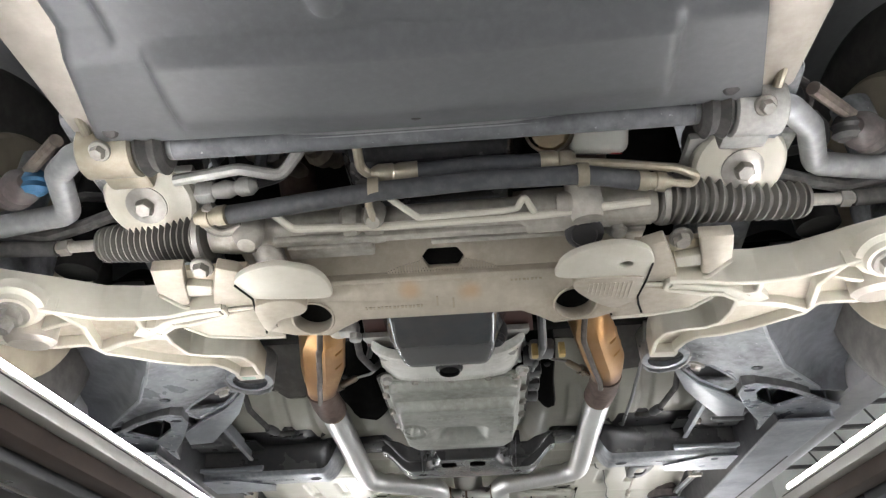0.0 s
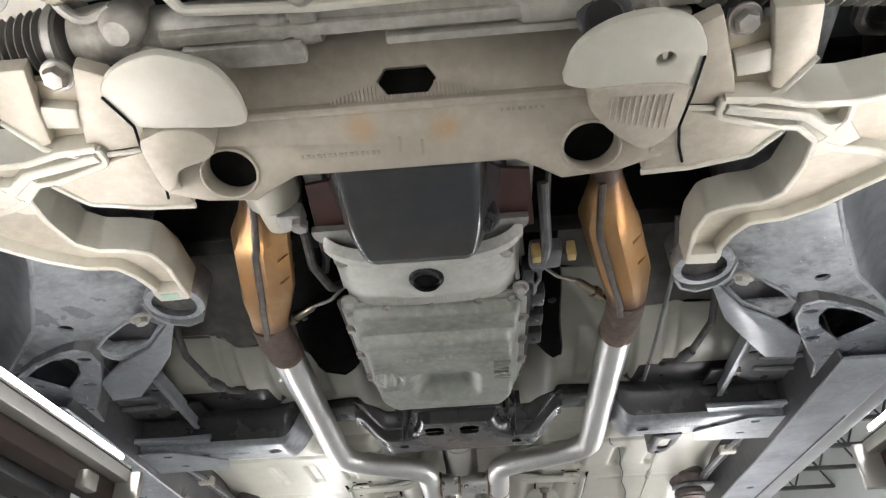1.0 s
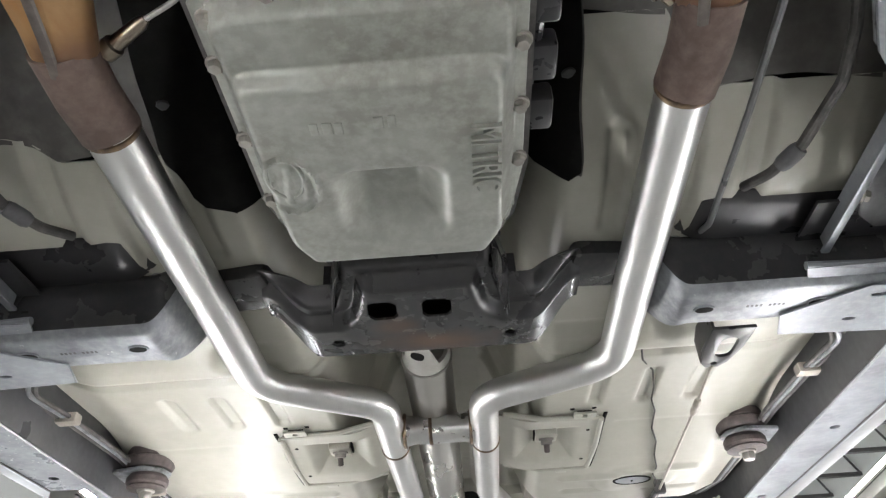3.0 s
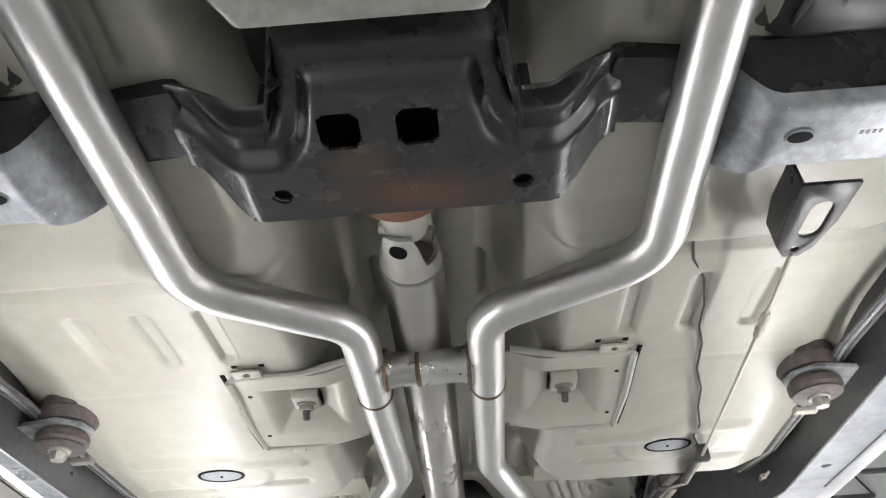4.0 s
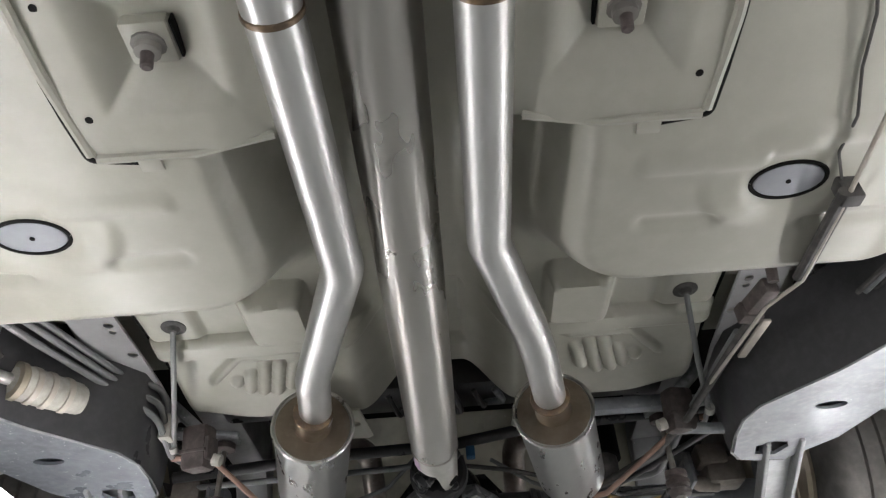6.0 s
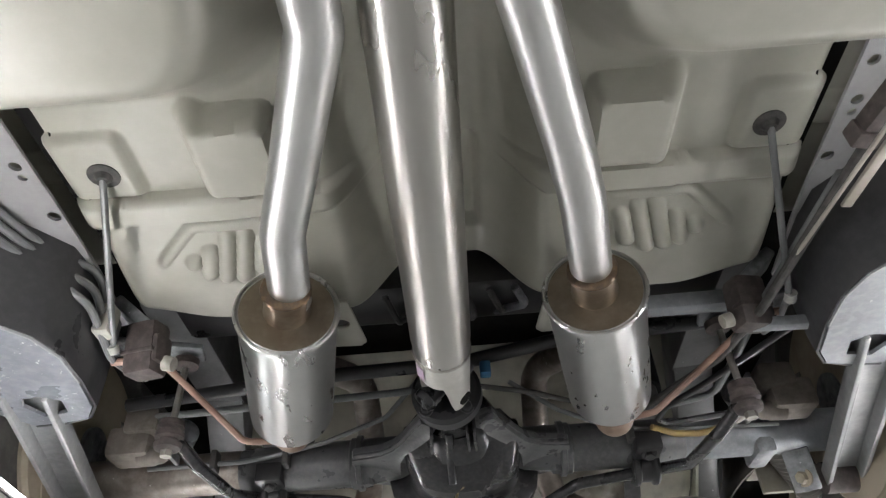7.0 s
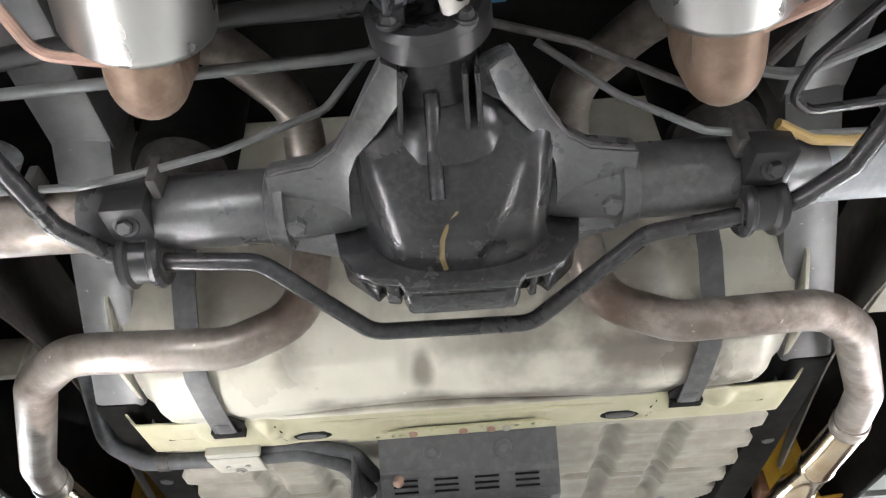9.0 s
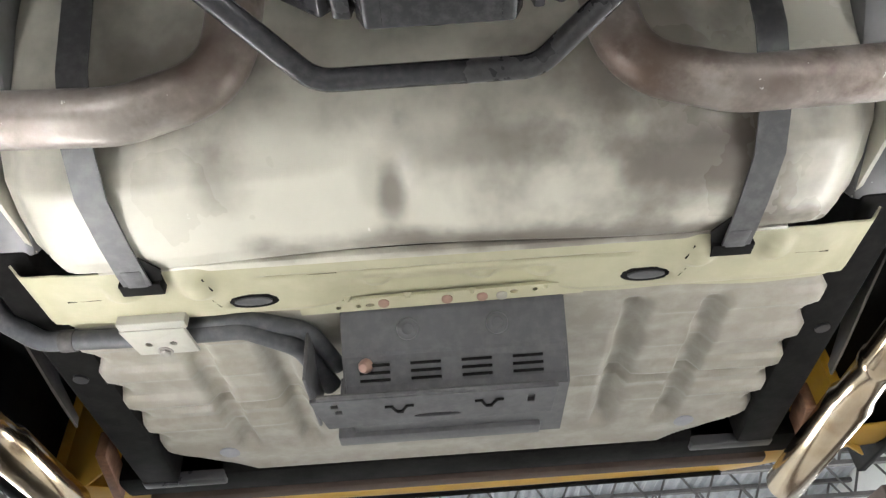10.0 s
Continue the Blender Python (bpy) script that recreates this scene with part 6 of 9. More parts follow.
def control_arm(s):
    """A cast arm open below: tall thin walls round recessed webs."""
    t = thing("lower_control_arm", (X0 + 0.5 * s, 1.75, 1.99), "pale cast aluminium lower control arm with recessed webs", "control arm", "front control arms")

    def low(x, y):
        return 1.998 + 0.147 * max(0.0, y - 1.725) - 0.012 * smooth(-0.45, -0.62, x)

    def lay(bm):
        for v in bm.verts:
            v.co.z += low(v.co.x, v.co.y)
        return bm

    front = [(-0.640, 1.575), (-0.600, 1.597), (-0.565, 1.620), (-0.532, 1.645), (-0.497, 1.672), (-0.445, 1.684), (-0.396, 1.682), (-0.358, 1.671), (-0.313, 1.667)]
    crotch = [(-0.313, 1.667), (-0.310, 1.690), (-0.376, 1.713), (-0.403, 1.716), (-0.429, 1.741), (-0.438, 1.790), (-0.438, 1.853), (-0.420, 1.876), (-0.385, 1.882), (-0.357, 1.895), (-0.353, 1.945), (-0.366, 2.047)]
    rear = [(-0.366, 2.047), (-0.412, 2.052), (-0.403, 2.009), (-0.408, 1.963), (-0.420, 1.932), (-0.462, 1.925), (-0.498, 1.891), (-0.526, 1.844), (-0.551, 1.805), (-0.553, 1.752), (-0.600, 1.745), (-0.650, 1.730)]
    tip = [(-0.650, 1.730), (-0.680, 1.690), (-0.680, 1.620), (-0.640, 1.575)]
    whole_edge = front + crotch[1:] + rear[1:] + tip[1:-1]
    part("web", mirrored(lay(plate(whole_edge, 0.018, 0.026)), s), CAST, t)
    for name, line, w, h in (("front_wall", front, 0.009, 0.056), ("crotch_wall", crotch, 0.008, 0.054), ("rear_wall", rear, 0.008, 0.046), ("end_wall", tip, 0.009, 0.046)):
        part(name, mirrored(strip(line, low, w, h), s), PAD, t, "pale worn cast rim")
    ribs_ = (([(-0.545, 1.632), (-0.530, 1.690), (-0.548, 1.765)], 0.009), ([(-0.551, 1.790), (-0.505, 1.768), (-0.462, 1.760), (-0.432, 1.745)], 0.012),
             ([(-0.436, 1.748), (-0.452, 1.708), (-0.448, 1.686)], 0.008), ([(-0.440, 1.728), (-0.405, 1.700), (-0.360, 1.690), (-0.318, 1.680)], 0.012), ([(-0.640, 1.668), (-0.590, 1.680), (-0.538, 1.670)], 0.008))
    for line, w in ribs_:
        part("cross_rib", mirrored(strip(line, low, w, 0.022), s), PAD, t, "pale worn cast rib")
    part("junction_pad", mirrored(lay(plate([(-0.478, 1.742), (-0.455, 1.712), (-0.436, 1.715), (-0.405, 1.704), (-0.40, 1.714), (-0.428, 1.738), (-0.436, 1.775), (-0.452, 1.772)], 0.0015, 0.02, (), 0.001)), s), PAD, t)
    part("end_foot", mirrored(lay(plate([(-0.409, 2.018), (-0.364, 2.018), (-0.366, 2.050), (-0.411, 2.054)], -0.0005, 0.02, (), 0.0015)), s), PAD, t, "flat pale end foot")
    part("bushing_eye", mirrored(lathe([(0, 0.034), (0.02, 0.045), (0.08, 0.047), (0.92, 0.047), (1, 0.044), (1, 0.036), (0.5, 0.036)], (-0.398, 2.072, 2.050), (-0.398, 2.076, 2.112), 32, False), s), ARM, t, "worn steel bushing eye")
    part("bushing_core", mirrored(lathe([(0, 0.034), (0.6, 0.036), (1, 0.036)], (-0.398, 2.072, 2.062), (-0.398, 2.076, 2.11), 24), s), RUBBER, t, "black rubber bushing")
    part("ball_joint_housing", mirrored(lathe([(0, 0.033), (0.2, 0.038), (0.9, 0.036), (1, 0.028)], (-0.612, 1.690, 2.05), (-0.612, 1.700, 1.975), 28), s), ALLOY, t)
    stud = part("ball_joint_boss", mirrored(lathe([(0, 0.040), (0.5, 0.037), (0.7, 0.030), (1, 0.028)], (-0.590, 1.622, 2.010), (-0.588, 1.612, 1.982), 30), s), PAD, t, "round pale joint boss")
    part("ball_joint_nut", mirrored(join(lathe([(0, 0.017), (0.5, 0.016), (0.55, 0.010), (1, 0.009)], (-0.588, 1.612, 1.984), (-0.588, 1.603, 1.950), 6), lathe([(0, 0.023), (1, 0.022)], (-0.588, 1.613, 1.985), (-0.588, 1.611, 1.979), 20)), s), BOLT, stud)
    if s < 0:
        part("paint_dab", lay(plate([(-0.400, 2.026), (-0.374, 2.026), (-0.377, 2.043), (-0.400, 2.044)], -0.0015, 0.0005)), material("green_paint_dab", (0.42, 0.58, 0.48), 0.5), t, "faded green inspection paint dab")
    return t


for s in (-1, 1):
    control_arm(s)


def upright(s):
    t = thing("steering_knuckle", (X0 + 0.66 * s, 1.66, 2.05), "dark dusty steering knuckle and damper by the wheel", "knuckle", "steering knuckles")
    part("knuckle", mirrored(join(tube([(-0.645, 1.68, 2.03), (-0.67, 1.67, 2.12), (-0.66, 1.66, 2.3)], 0.03, 0.05, 12), lathe([(0, 0.05), (1, 0.06)], (-0.665, 1.66, 2.14), (-0.71, 1.66, 2.14), 20)), s), FRAME, t)
    part("damper", mirrored(lathe([(0, 0.03), (0.45, 0.03), (0.46, 0.024), (1, 0.024)], (-0.53, 1.64, 2.06), (-0.52, 1.62, 2.5), 20), s), BLACK_SHADE, t)
    part("coil_spring", mirrored(tube([(-0.53 + 0.055 * math.cos(0.5 * k), 1.64 + 0.055 * math.sin(0.5 * k), 2.10 + 0.006 * k) for k in range(64)], 0.0075, 0, 8), s), RUBBER, t)
    part("upper_link", mirrored(tube([(-0.462, 1.425, 2.125), (-0.515, 1.47, 2.13), (-0.60, 1.55, 2.15), (-0.66, 1.61, 2.17)], 0.009, 0.02, 10), s), RUST_DULL, t, "dull brown steel link")
    part("link_boot", mirrored(lathe([(0, 0.012), (0.12, 0.022), (0.3, 0.026), (0.45, 0.020), (0.55, 0.026), (0.8, 0.024), (1, 0.012)], (-0.535, 1.490, 2.115), (-0.60, 1.548, 2.135), 20), s), BROWN, t, "brown-black rubber boot")
    part("boot_ring", mirrored(lathe([(0, 0.012), (0.2, 0.019), (0.45, 0.016), (0.6, 0.019), (0.8, 0.016), (1, 0.012)], (-0.530, 1.505, 2.105), (-0.532, 1.495, 2.135), 20), s), BLUE if s < 0 else RUBBER, t, "blue rubber joint boot" if s < 0 else "black rubber joint boot")
    part("arm_hose", mirrored(tube([(-0.44, 1.565, 2.11), (-0.50, 1.585, 2.105), (-0.56, 1.60, 2.10), (-0.66, 1.60, 2.12)], 0.010, 0.03, 10), s), RUBBER, t)


for s in (-1, 1):
    upright(s)


def wheel(x, y, z, s, name="wheel"):
    t = thing(name, (x, y, z - 0.335), "black road tyre on a dusty alloy wheel", "wheel", "car wheels")
    a, b = (x, y, z), (x + 0.225 * s, y, z)
    tyre = [(0, 0.215), (0.0, 0.235), (-0.02, 0.27), (0.0, 0.305), (0.06, 0.326), (0.12, 0.334)]
    for k in range(4):
        f = 0.2 + 0.17 * k
        tyre += [(f, 0.336), (f + 0.005, 0.327), (f + 0.035, 0.327), (f + 0.04, 0.336)]
    tyre += [(0.88, 0.334), (0.96, 0.322), (1.02, 0.28), (1, 0.235), (1, 0.215)]
    part("tyre", lathe(tyre, a, b, 64, False), TYRE, t)
    part("rim", lathe([(0.02, 0.217), (0.03, 0.222), (0.05, 0.217), (0.07, 0.205), (0.3, 0.195), (0.6, 0.16), (0.7, 0.16), (0.75, 0.19), (0.95, 0.2), (1, 0.2)], a, b, 56, False), ALLOY, t)
    part("brake_disc", lathe([(0, 0.06), (0.01, 0.15), (0.02, 0.205), (0.05, 0.213), (0.12, 0.208), (0.15, 0.16)], (x - 0.018 * s, y, z), (x + 0.215 * s, y, z), 48), DUSTY, t, "tan dusty brake disc shield")
    part("hub", lathe([(0, 0.05), (0.5, 0.05), (1, 0.04)], (x - 0.03 * s, y, z), (x + 0.05 * s, y, z), 24), FRAME, t)


for s in (-1, 1):
    wheel(X0 + 0.735 * s, 1.775, 2.185, s)
    wheel(X0 + 0.785 * s, 4.60, 2.10, s)


# ---- exhaust ----
def weld(c, axis, r, w=0.003):
    c, axis = Vector(c), Vector(axis).normalized()
    return lathe([(0, r - 0.001), (0.2, r + w * 0.7), (0.5, r + w), (0.8, r + w * 0.7), (1, r - 0.001)], c - axis * 0.0045, c + axis * 0.0045, 26)


def exhaust():
    t = thing("exhaust_system", (0.0, 3.0, 2.02), "stainless dual exhaust with H-pipe and round mufflers", "exhaust system")
    R = 0.0285
    z = 2.053
    for s in (-1, 1):
        st = [(-0.212, 1.80, 2.102, 0.016), (-0.217, 1.868, 2.096, 0.0185), (-0.222, 1.905, 2.092, 0.029), (-0.227, 1.938, 2.088, 0.0405), (-0.232, 1.952, 2.087, 0.0425), (-0.253, 2.066, 2.079, 0.0435), (-0.257, 2.080, 2.077, 0.0425), (-0.270, 2.145, 2.070, 0.0345), (-0.279, 2.185, 2.066, 0.031)] if s < 0 else \
             [(0.252, 1.80, 2.102, 0.016), (0.257, 1.882, 2.096, 0.020), (0.262, 1.930, 2.091, 0.032), (0.266, 1.958, 2.088, 0.0395), (0.269, 1.972, 2.087, 0.041), (0.298, 2.078, 2.079, 0.042), (0.302, 2.092, 2.077, 0.041), (0.314, 2.145, 2.069, 0.034), (0.318, 2.180, 2.064, 0.031)]
        lean = -0.35 if s < 0 else -0.62
        bm = bmesh.new()
        rings = []
        for i, (x, y, zc, r) in enumerate(st):
            ring = []
            for k in range(32):
                q = 2 * math.pi * k / 32
                # two flattened half shells that meet at a seam below
                facet = 1.0 / max(abs(math.cos(((q + math.pi / 6 - 0.25) % (math.pi / 3)) - math.pi / 6)), 0.5)
                rr = r * (1 + (0.90 * facet - 0.93) * smooth(0.030, 0.040, r))
                ring.append(bm.verts.new((x + rr * math.cos(q), y, zc + 0.92 * rr * math.sin(q))))
            rings.append(ring)
        for p, q in zip(rings, rings[1:]):
            for k in range(32):
                bm.faces.new((p[k], p[(k + 1) % 32], q[(k + 1) % 32], q[k]))
        body = part("catalytic_converter", bm, CAT, t, "gold and bronze heat-tinted catalytic converter", angle=0.35)
        line = [(x + (r + 0.001) * math.sin(lean) * (0.2 if s < 0 else 0.75), y, zc - (r + 0.001) * 0.92) for x, y, zc, r in st[1:]]
        part("seam_flange", tube(line, 0.0055, 0.02, 8, flat=0.7), SEAM, body, "dark folded seam")
        for i, f in ((4, 0.25), (4, 0.72)):
            (x0, y0, z0, r0), (x1, y1, z1, r1) = st[i], st[i + 1]
            c = Vector((x0 + (x1 - x0) * f, y0 + (y1 - y0) * f, z0 + (z1 - z0) * f))
            part("pressed_band", tube([c + Vector(((r0 + 0.0005) * math.cos(q), 0, 0.92 * (r0 + 0.0005) * math.sin(q))) for q in (-0.9 + 0.13 * k for k in range(9))], 0.0022, 0, 6), CAT, body)
        cat_b = Vector(st[-1][:3])
        j = Vector((-0.272, 2.27, z)) if s < 0 else Vector((0.312, 2.27, z))
        part("outlet_pipe", tube([cat_b - Vector((0, 0.012, 0)), cat_b + (j - cat_b) * 0.5 + Vector((0.003 * s, 0, 0)), j], R + 0.003, 0.05, 20), CAT_PIPE, t, "brown scaled outlet pipe")
        part("inlet_bend", tube([Vector(st[1][:3]) + Vector((0, 0.012, -0.001)), Vector(st[0][:3]) + Vector((0, -0.03, 0.01)), Vector(st[0][:3]) + Vector((0.01 * s, -0.12, 0.12))], 0.0205, 0.05, 16), CAT_PIPE, t, "brown scaled inlet bend")
        front = [j - Vector((0, 0.006, 0)), (-0.289, 2.885, z), (-0.088, 3.012, z), (-0.089, 3.235, z)] if s < 0 else \
                [j - Vector((0, 0.006, 0)), (0.326, 2.888, z), (0.100, 3.010, z), (0.102, 3.225, z)]
        p = part("front_pipe", tube(front, R, [0, 0.10, 0.075, 0], 28, 10), STEEL, t, "bent brushed steel front pipe")
        part("weld_ring", weld(j, (0, 1, 0), R, 0.0025), WELD, p)
        w = Vector(front[-1])
        rear = [w, (-0.089, 3.62, z), (-0.150, 3.80, z), (-0.185, 3.90, z - 0.008), (-0.205, 4.035, 2.04)] if s < 0 else \
               [w, (0.105, 3.59, z), (0.165, 3.80, z), (0.185, 3.88, z - 0.008), (0.212, 4.035, 2.04)]
        q = part("intermediate_pipe", tube(rear, R, 0.07, 24, 7), STEEL, t, "brushed steel intermediate pipe")
        part("weld_ring", weld(w, (0, 1, 0), R, 0.0024), WELD, q)
        ma = Vector((-0.214, 4.052, 2.036)) if s < 0 else Vector((0.217, 4.060, 2.036))
        mb = Vector((-0.274, 4.352, 2.032)) if s < 0 else Vector((0.274, 4.362, 2.032))
        md = (mb - ma).normalized()
        m = part("muffler", lathe([(0, 0.066), (0.012, 0.0705), (0.03, 0.0715), (0.045, 0.070), (0.96, 0.070), (0.98, 0.068), (1, 0.062)], ma, mb, 48), STEEL_MUF, t, "polished round steel muffler can")
        part("end_disc", lathe([(0, 0.066), (0.5, 0.066), (1, 0.064)], ma - md * 0.0005, ma + md * 0.004, 48), HEATED, m, "bronze-tinted end disc")
        part("rolled_rim", tube([ma + Vector((0.0705 * math.cos(k * math.pi / 16), 0.0705 * -md.x * math.cos(k * math.pi / 16), 0.0705 * math.sin(k * math.pi / 16))) for k in range(33)], 0.0028, 0, 6, caps=False), STEEL_MUF, m)
        part("inlet_neck", lathe([(0, 0.031), (0.8, 0.031), (1, 0.034)], ma - md * 0.05, ma + md * 0.002, 28), HEATED, m, "heat-tinted inlet neck")
        part("weld_ring", weld(ma - md * 0.048, md, 0.031, 0.004), WELD, m)
        part("outlet_neck", tube([mb - md * 0.02 - Vector((0, 0, 0.018)), mb + md * (0.062 if s < 0 else 0.085) + Vector((0, 0, -0.022)), mb + md * (0.075 if s < 0 else 0.10) + Vector((0.0, 0, 0.06)), mb + md * 0.06 + Vector((0.005 * s, 0, 0.13))], 0.0345, 0.045, 24, 8), ELBOW, m, "rusty brown outlet elbow")
        # embossed wordless mark on the can
        for k in range(9):
            a = radians(168 if s > 0 else 12)
            c = ma.lerp(mb, 0.30 + 0.06 * k)
            r = Vector((math.cos(a), 0, -abs(math.sin(a))))
            part("raised_mark", bar(c + r * 0.070 - md * 0.005, c + r * 0.070 + md * 0.005, 0.003, 0.003, 0.001), STEEL_MUF, m)
        rod = [(-0.29, 4.35, 1.98), (-0.345, 4.335, 1.975), (-0.425, 4.165, 2.03)] if s < 0 else [(0.29, 4.36, 1.978), (0.335, 4.335, 1.975), (0.472, 4.215, 2.05)]
        part("hanger_rod", tube(rod, 0.0055, 0.03, 10), COPPER, t, "coppery bent hanger rod")
        # over-axle and tail pipe
        o = mb + md * 0.05 + Vector((0.005 * s, 0, 0.10))
        tail = [o, (-0.255, 4.50, 2.20), (-0.19, 4.60, 2.215), (-0.185, 4.72, 2.12), (-0.205, 4.79, 2.0), (-0.30, 4.79, 1.955), (-0.52, 4.785, 1.96), (-0.60, 4.86, 1.962), (-0.735, 5.14, 1.968), (-0.762, 5.27, 1.972)] if s < 0 else \
               [o, (0.255, 4.50, 2.20), (0.175, 4.60, 2.215), (0.175, 4.72, 2.12), (0.20, 4.80, 2.0), (0.30, 4.80, 1.955), (0.50, 4.80, 1.96), (0.565, 4.86, 1.962), (0.675, 5.08, 1.968), (0.712, 5.25, 1.972)]
        tp = part("tail_pipe", tube(tail, 0.0285, 0.085, 22, 7), TAIL, t, "weathered brown-grey tail pipe")
        e = Vector(tail[-1])
        d2 = (e - Vector(tail[-2])).normalized()
        part("clamp_band", lathe([(0, 0.03), (0.1, 0.032), (0.9, 0.032), (1, 0.03)], e - d2 * 0.06, e - d2 * 0.02, 24), TAIL, tp)
        tip0 = e - d2 * 0.02
        tip1 = Vector((-0.775, 5.76, 1.97)) if s < 0 else Vector((0.727, 5.93, 1.97))
        part("tail_tip", lathe([(0, 0.030), (0.08, 0.031), (0.22, 0.031), (0.23, 0.034), (0.26, 0.034), (0.27, 0.031), (0.40, 0.032), (0.43, 0.0385), (0.99, 0.0385), (1, 0.036)], tip0, tip1, 32), CHROME, t, "polished chrome tail pipe tip")
    h = part("h_pipe", lathe([(0, 0.034), (0.06, 0.032), (0.14, 0.0285), (0.40, 0.0275), (0.41, 0.0285), (0.86, 0.0285), (0.94, 0.032), (1, 0.034)], (-0.068, 3.152, z), (0.080, 3.150, z), 28), STEEL_MUF, t, "short welded crossover pipe")
    part("centre_weld", weld((-0.008, 3.152, z), (1, 0, 0), 0.0285, 0.003), WELD, h)
    for x in (-0.0605, 0.0725):
        part("saddle_weld", weld((x, 3.152, z), (1, 0, 0), 0.0315, 0.0045), WELD, h)
    return t


exhaust()


def oxygen_sensor(s):
    a, b = ((-0.262, 2.20, 2.075), (-0.20, 2.165, 2.085)) if s < 0 else ((0.285, 2.18, 2.07), (0.235, 2.14, 2.085))
    t = thing("oxygen_sensor", a, "small brown-stained oxygen sensor with lead", "oxygen sensor", "oxygen sensors")
    part("body", lathe([(0, 0.006), (0.2, 0.006), (0.22, 0.011), (0.4, 0.011), (0.42, 0.008), (0.9, 0.007), (1, 0.004)], a, b, 12), HEATED, t)
    c = Vector(b)
    part("lead", tube([c, c + Vector((-0.03 * s, -0.015, 0.0)), c + Vector((-0.06 * s, -0.03, 0.02)), c + Vector((-0.10 * s, -0.02, 0.05))], 0.003, 0.02, 8), CAST_GREY, t)


oxygen_sensor(-1)
oxygen_sensor(1)


def heat_box(s):
    t = thing("floor_bracket_plate", (X0 + 0.25 * s, 3.26, 2.06), "beige body bracket plate with square stud mount", "bracket plate", "floor bracket plates")

    def zz(u, v):
        z = 2.062 - 0.030 * smooth(3.17, 3.36, v) + 0.02 * smooth(-0.18, -0.10, u)
        slope = max(abs(u + 0.212) * 0.9, abs(v - 3.262) * 1.0)
        return z + 0.030 * smooth(0.066, 0.024, slope)

    outer = [(-0.315, 3.165), (-0.11, 3.165), (-0.11, 3.372), (-0.31, 3.372)]
    part("plate", mirrored(thick(surf(lambda u, v: (u + 0.012 * (v - 3.165) / 0.2 * smooth(-0.2, -0.3, u), v, zz(u, v)), steps(-0.318, -0.105, 60), steps(3.162, 3.374, 60)), 0.004), s), PRIMER, t, angle=1.2)
    for name, pts in (("side_flange", [(-0.320, 3.166, 2.058), (-0.316, 3.27, 2.04), (-0.306, 3.368, 2.028)]), ("front_flange", [(-0.314, 3.163, 2.06), (-0.20, 3.160, 2.062), (-0.12, 3.150, 2.075)]),
                      ("rear_flange", [(-0.302, 3.374, 2.028), (-0.20, 3.376, 2.03), (-0.12, 3.372, 2.045)])):
        part(name, mirrored(tube(pts, 0.006, 0.02, 8), s), PRIMER, t)
    gap = [(-0.330, 3.158), (-0.327, 3.20), (-0.324, 3.27), (-0.318, 3.33), (-0.312, 3.376), (-0.25, 3.384), (-0.17, 3.386)]
    # Black tube drawn as the shadow line round the plate.
    part("shadow_gap", mirrored(tube([(x, y, floor_z(x, y) - 0.003) for x, y in gap], 0.0045, 0.01, 8), s), BLACK_SHADE, t, "dark strip painted as shade along the folded edge")
    for x0, x1, y0, y1, z, n in ((-0.308, -0.262, 3.135, 3.166, 2.058, "front_tab"), (-0.262, -0.238, 3.372, 3.394, 2.024, "rear_tab")):
        cx, cy = (x0 + x1) / 2, (y0 + y1) / 2 - 0.003
        part(n, mirrored(plate([(x0, y0), (x1, y0), (x1, y1), (x0, y1)], z, z + 0.005, [ring_pts(cx, cy, 0.006, None, 10)] if n == "front_tab" else [], 0.001), s), PRIMER, t)
    # Black slips put in as shade under and beside the tab.
    part("tab_shade", mirrored(box(-0.30, -0.27, 3.145, 3.16, 2.066, 2.069, 0), s), BLACK_SHADE, t)
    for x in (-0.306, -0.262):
        part("tab_shade_patch", mirrored(box(x - 0.003, x + 0.007, 3.134, 3.150, 2.070, 2.0755, 0.001), s), BLACK_SHADE, t, "dark block painted as shade beside the tab")
    z0 = 2.062
    st = part("stud_mount", mirrored(box(-0.236, -0.190, 3.240, 3.286, z0 - 0.004, z0 + 0.014, 0.004), s), PRIMER, t, "square stud mount")
    part("nut", mirrored(lathe([(0, 0.0165), (0.25, 0.0165), (0.3, 0.0125), (0.9, 0.0125), (1, 0.010)], (-0.213, 3.263, z0 - 0.003), (-0.213, 3.266, z0 - 0.016), 12), s), BOOT, st, "brown-grey flange nut")
    part("stud", mirrored(lathe([(0, 0.0065), (0.9, 0.006), (1, 0.004)], (-0.213, 3.265, z0 - 0.014), (-0.212, 3.270, z0 - 0.032), 14), s), BROWN, st, "brown threaded stud")
    # Black strip as painted shade at the mount's side.
    part("mount_shade_strip", mirrored(box(-0.189, -0.186, 3.243, 3.283, z0, z0 + 0.014, 0.001), s), BLACK_SHADE, t, "dark strip painted as shade beside the mount")
    for x, y in ((-0.297, 3.215), (-0.29, 3.325)):
        # Black peg drawn as the shade of a pin hole.
        part("pin_hole", mirrored(lathe([(0, 0.004), (1, 0.004)], (x, y, zz(x, y) - 0.0046), (x, y, zz(x, y) + 0.004), 10), s), BLACK_SHADE, t)


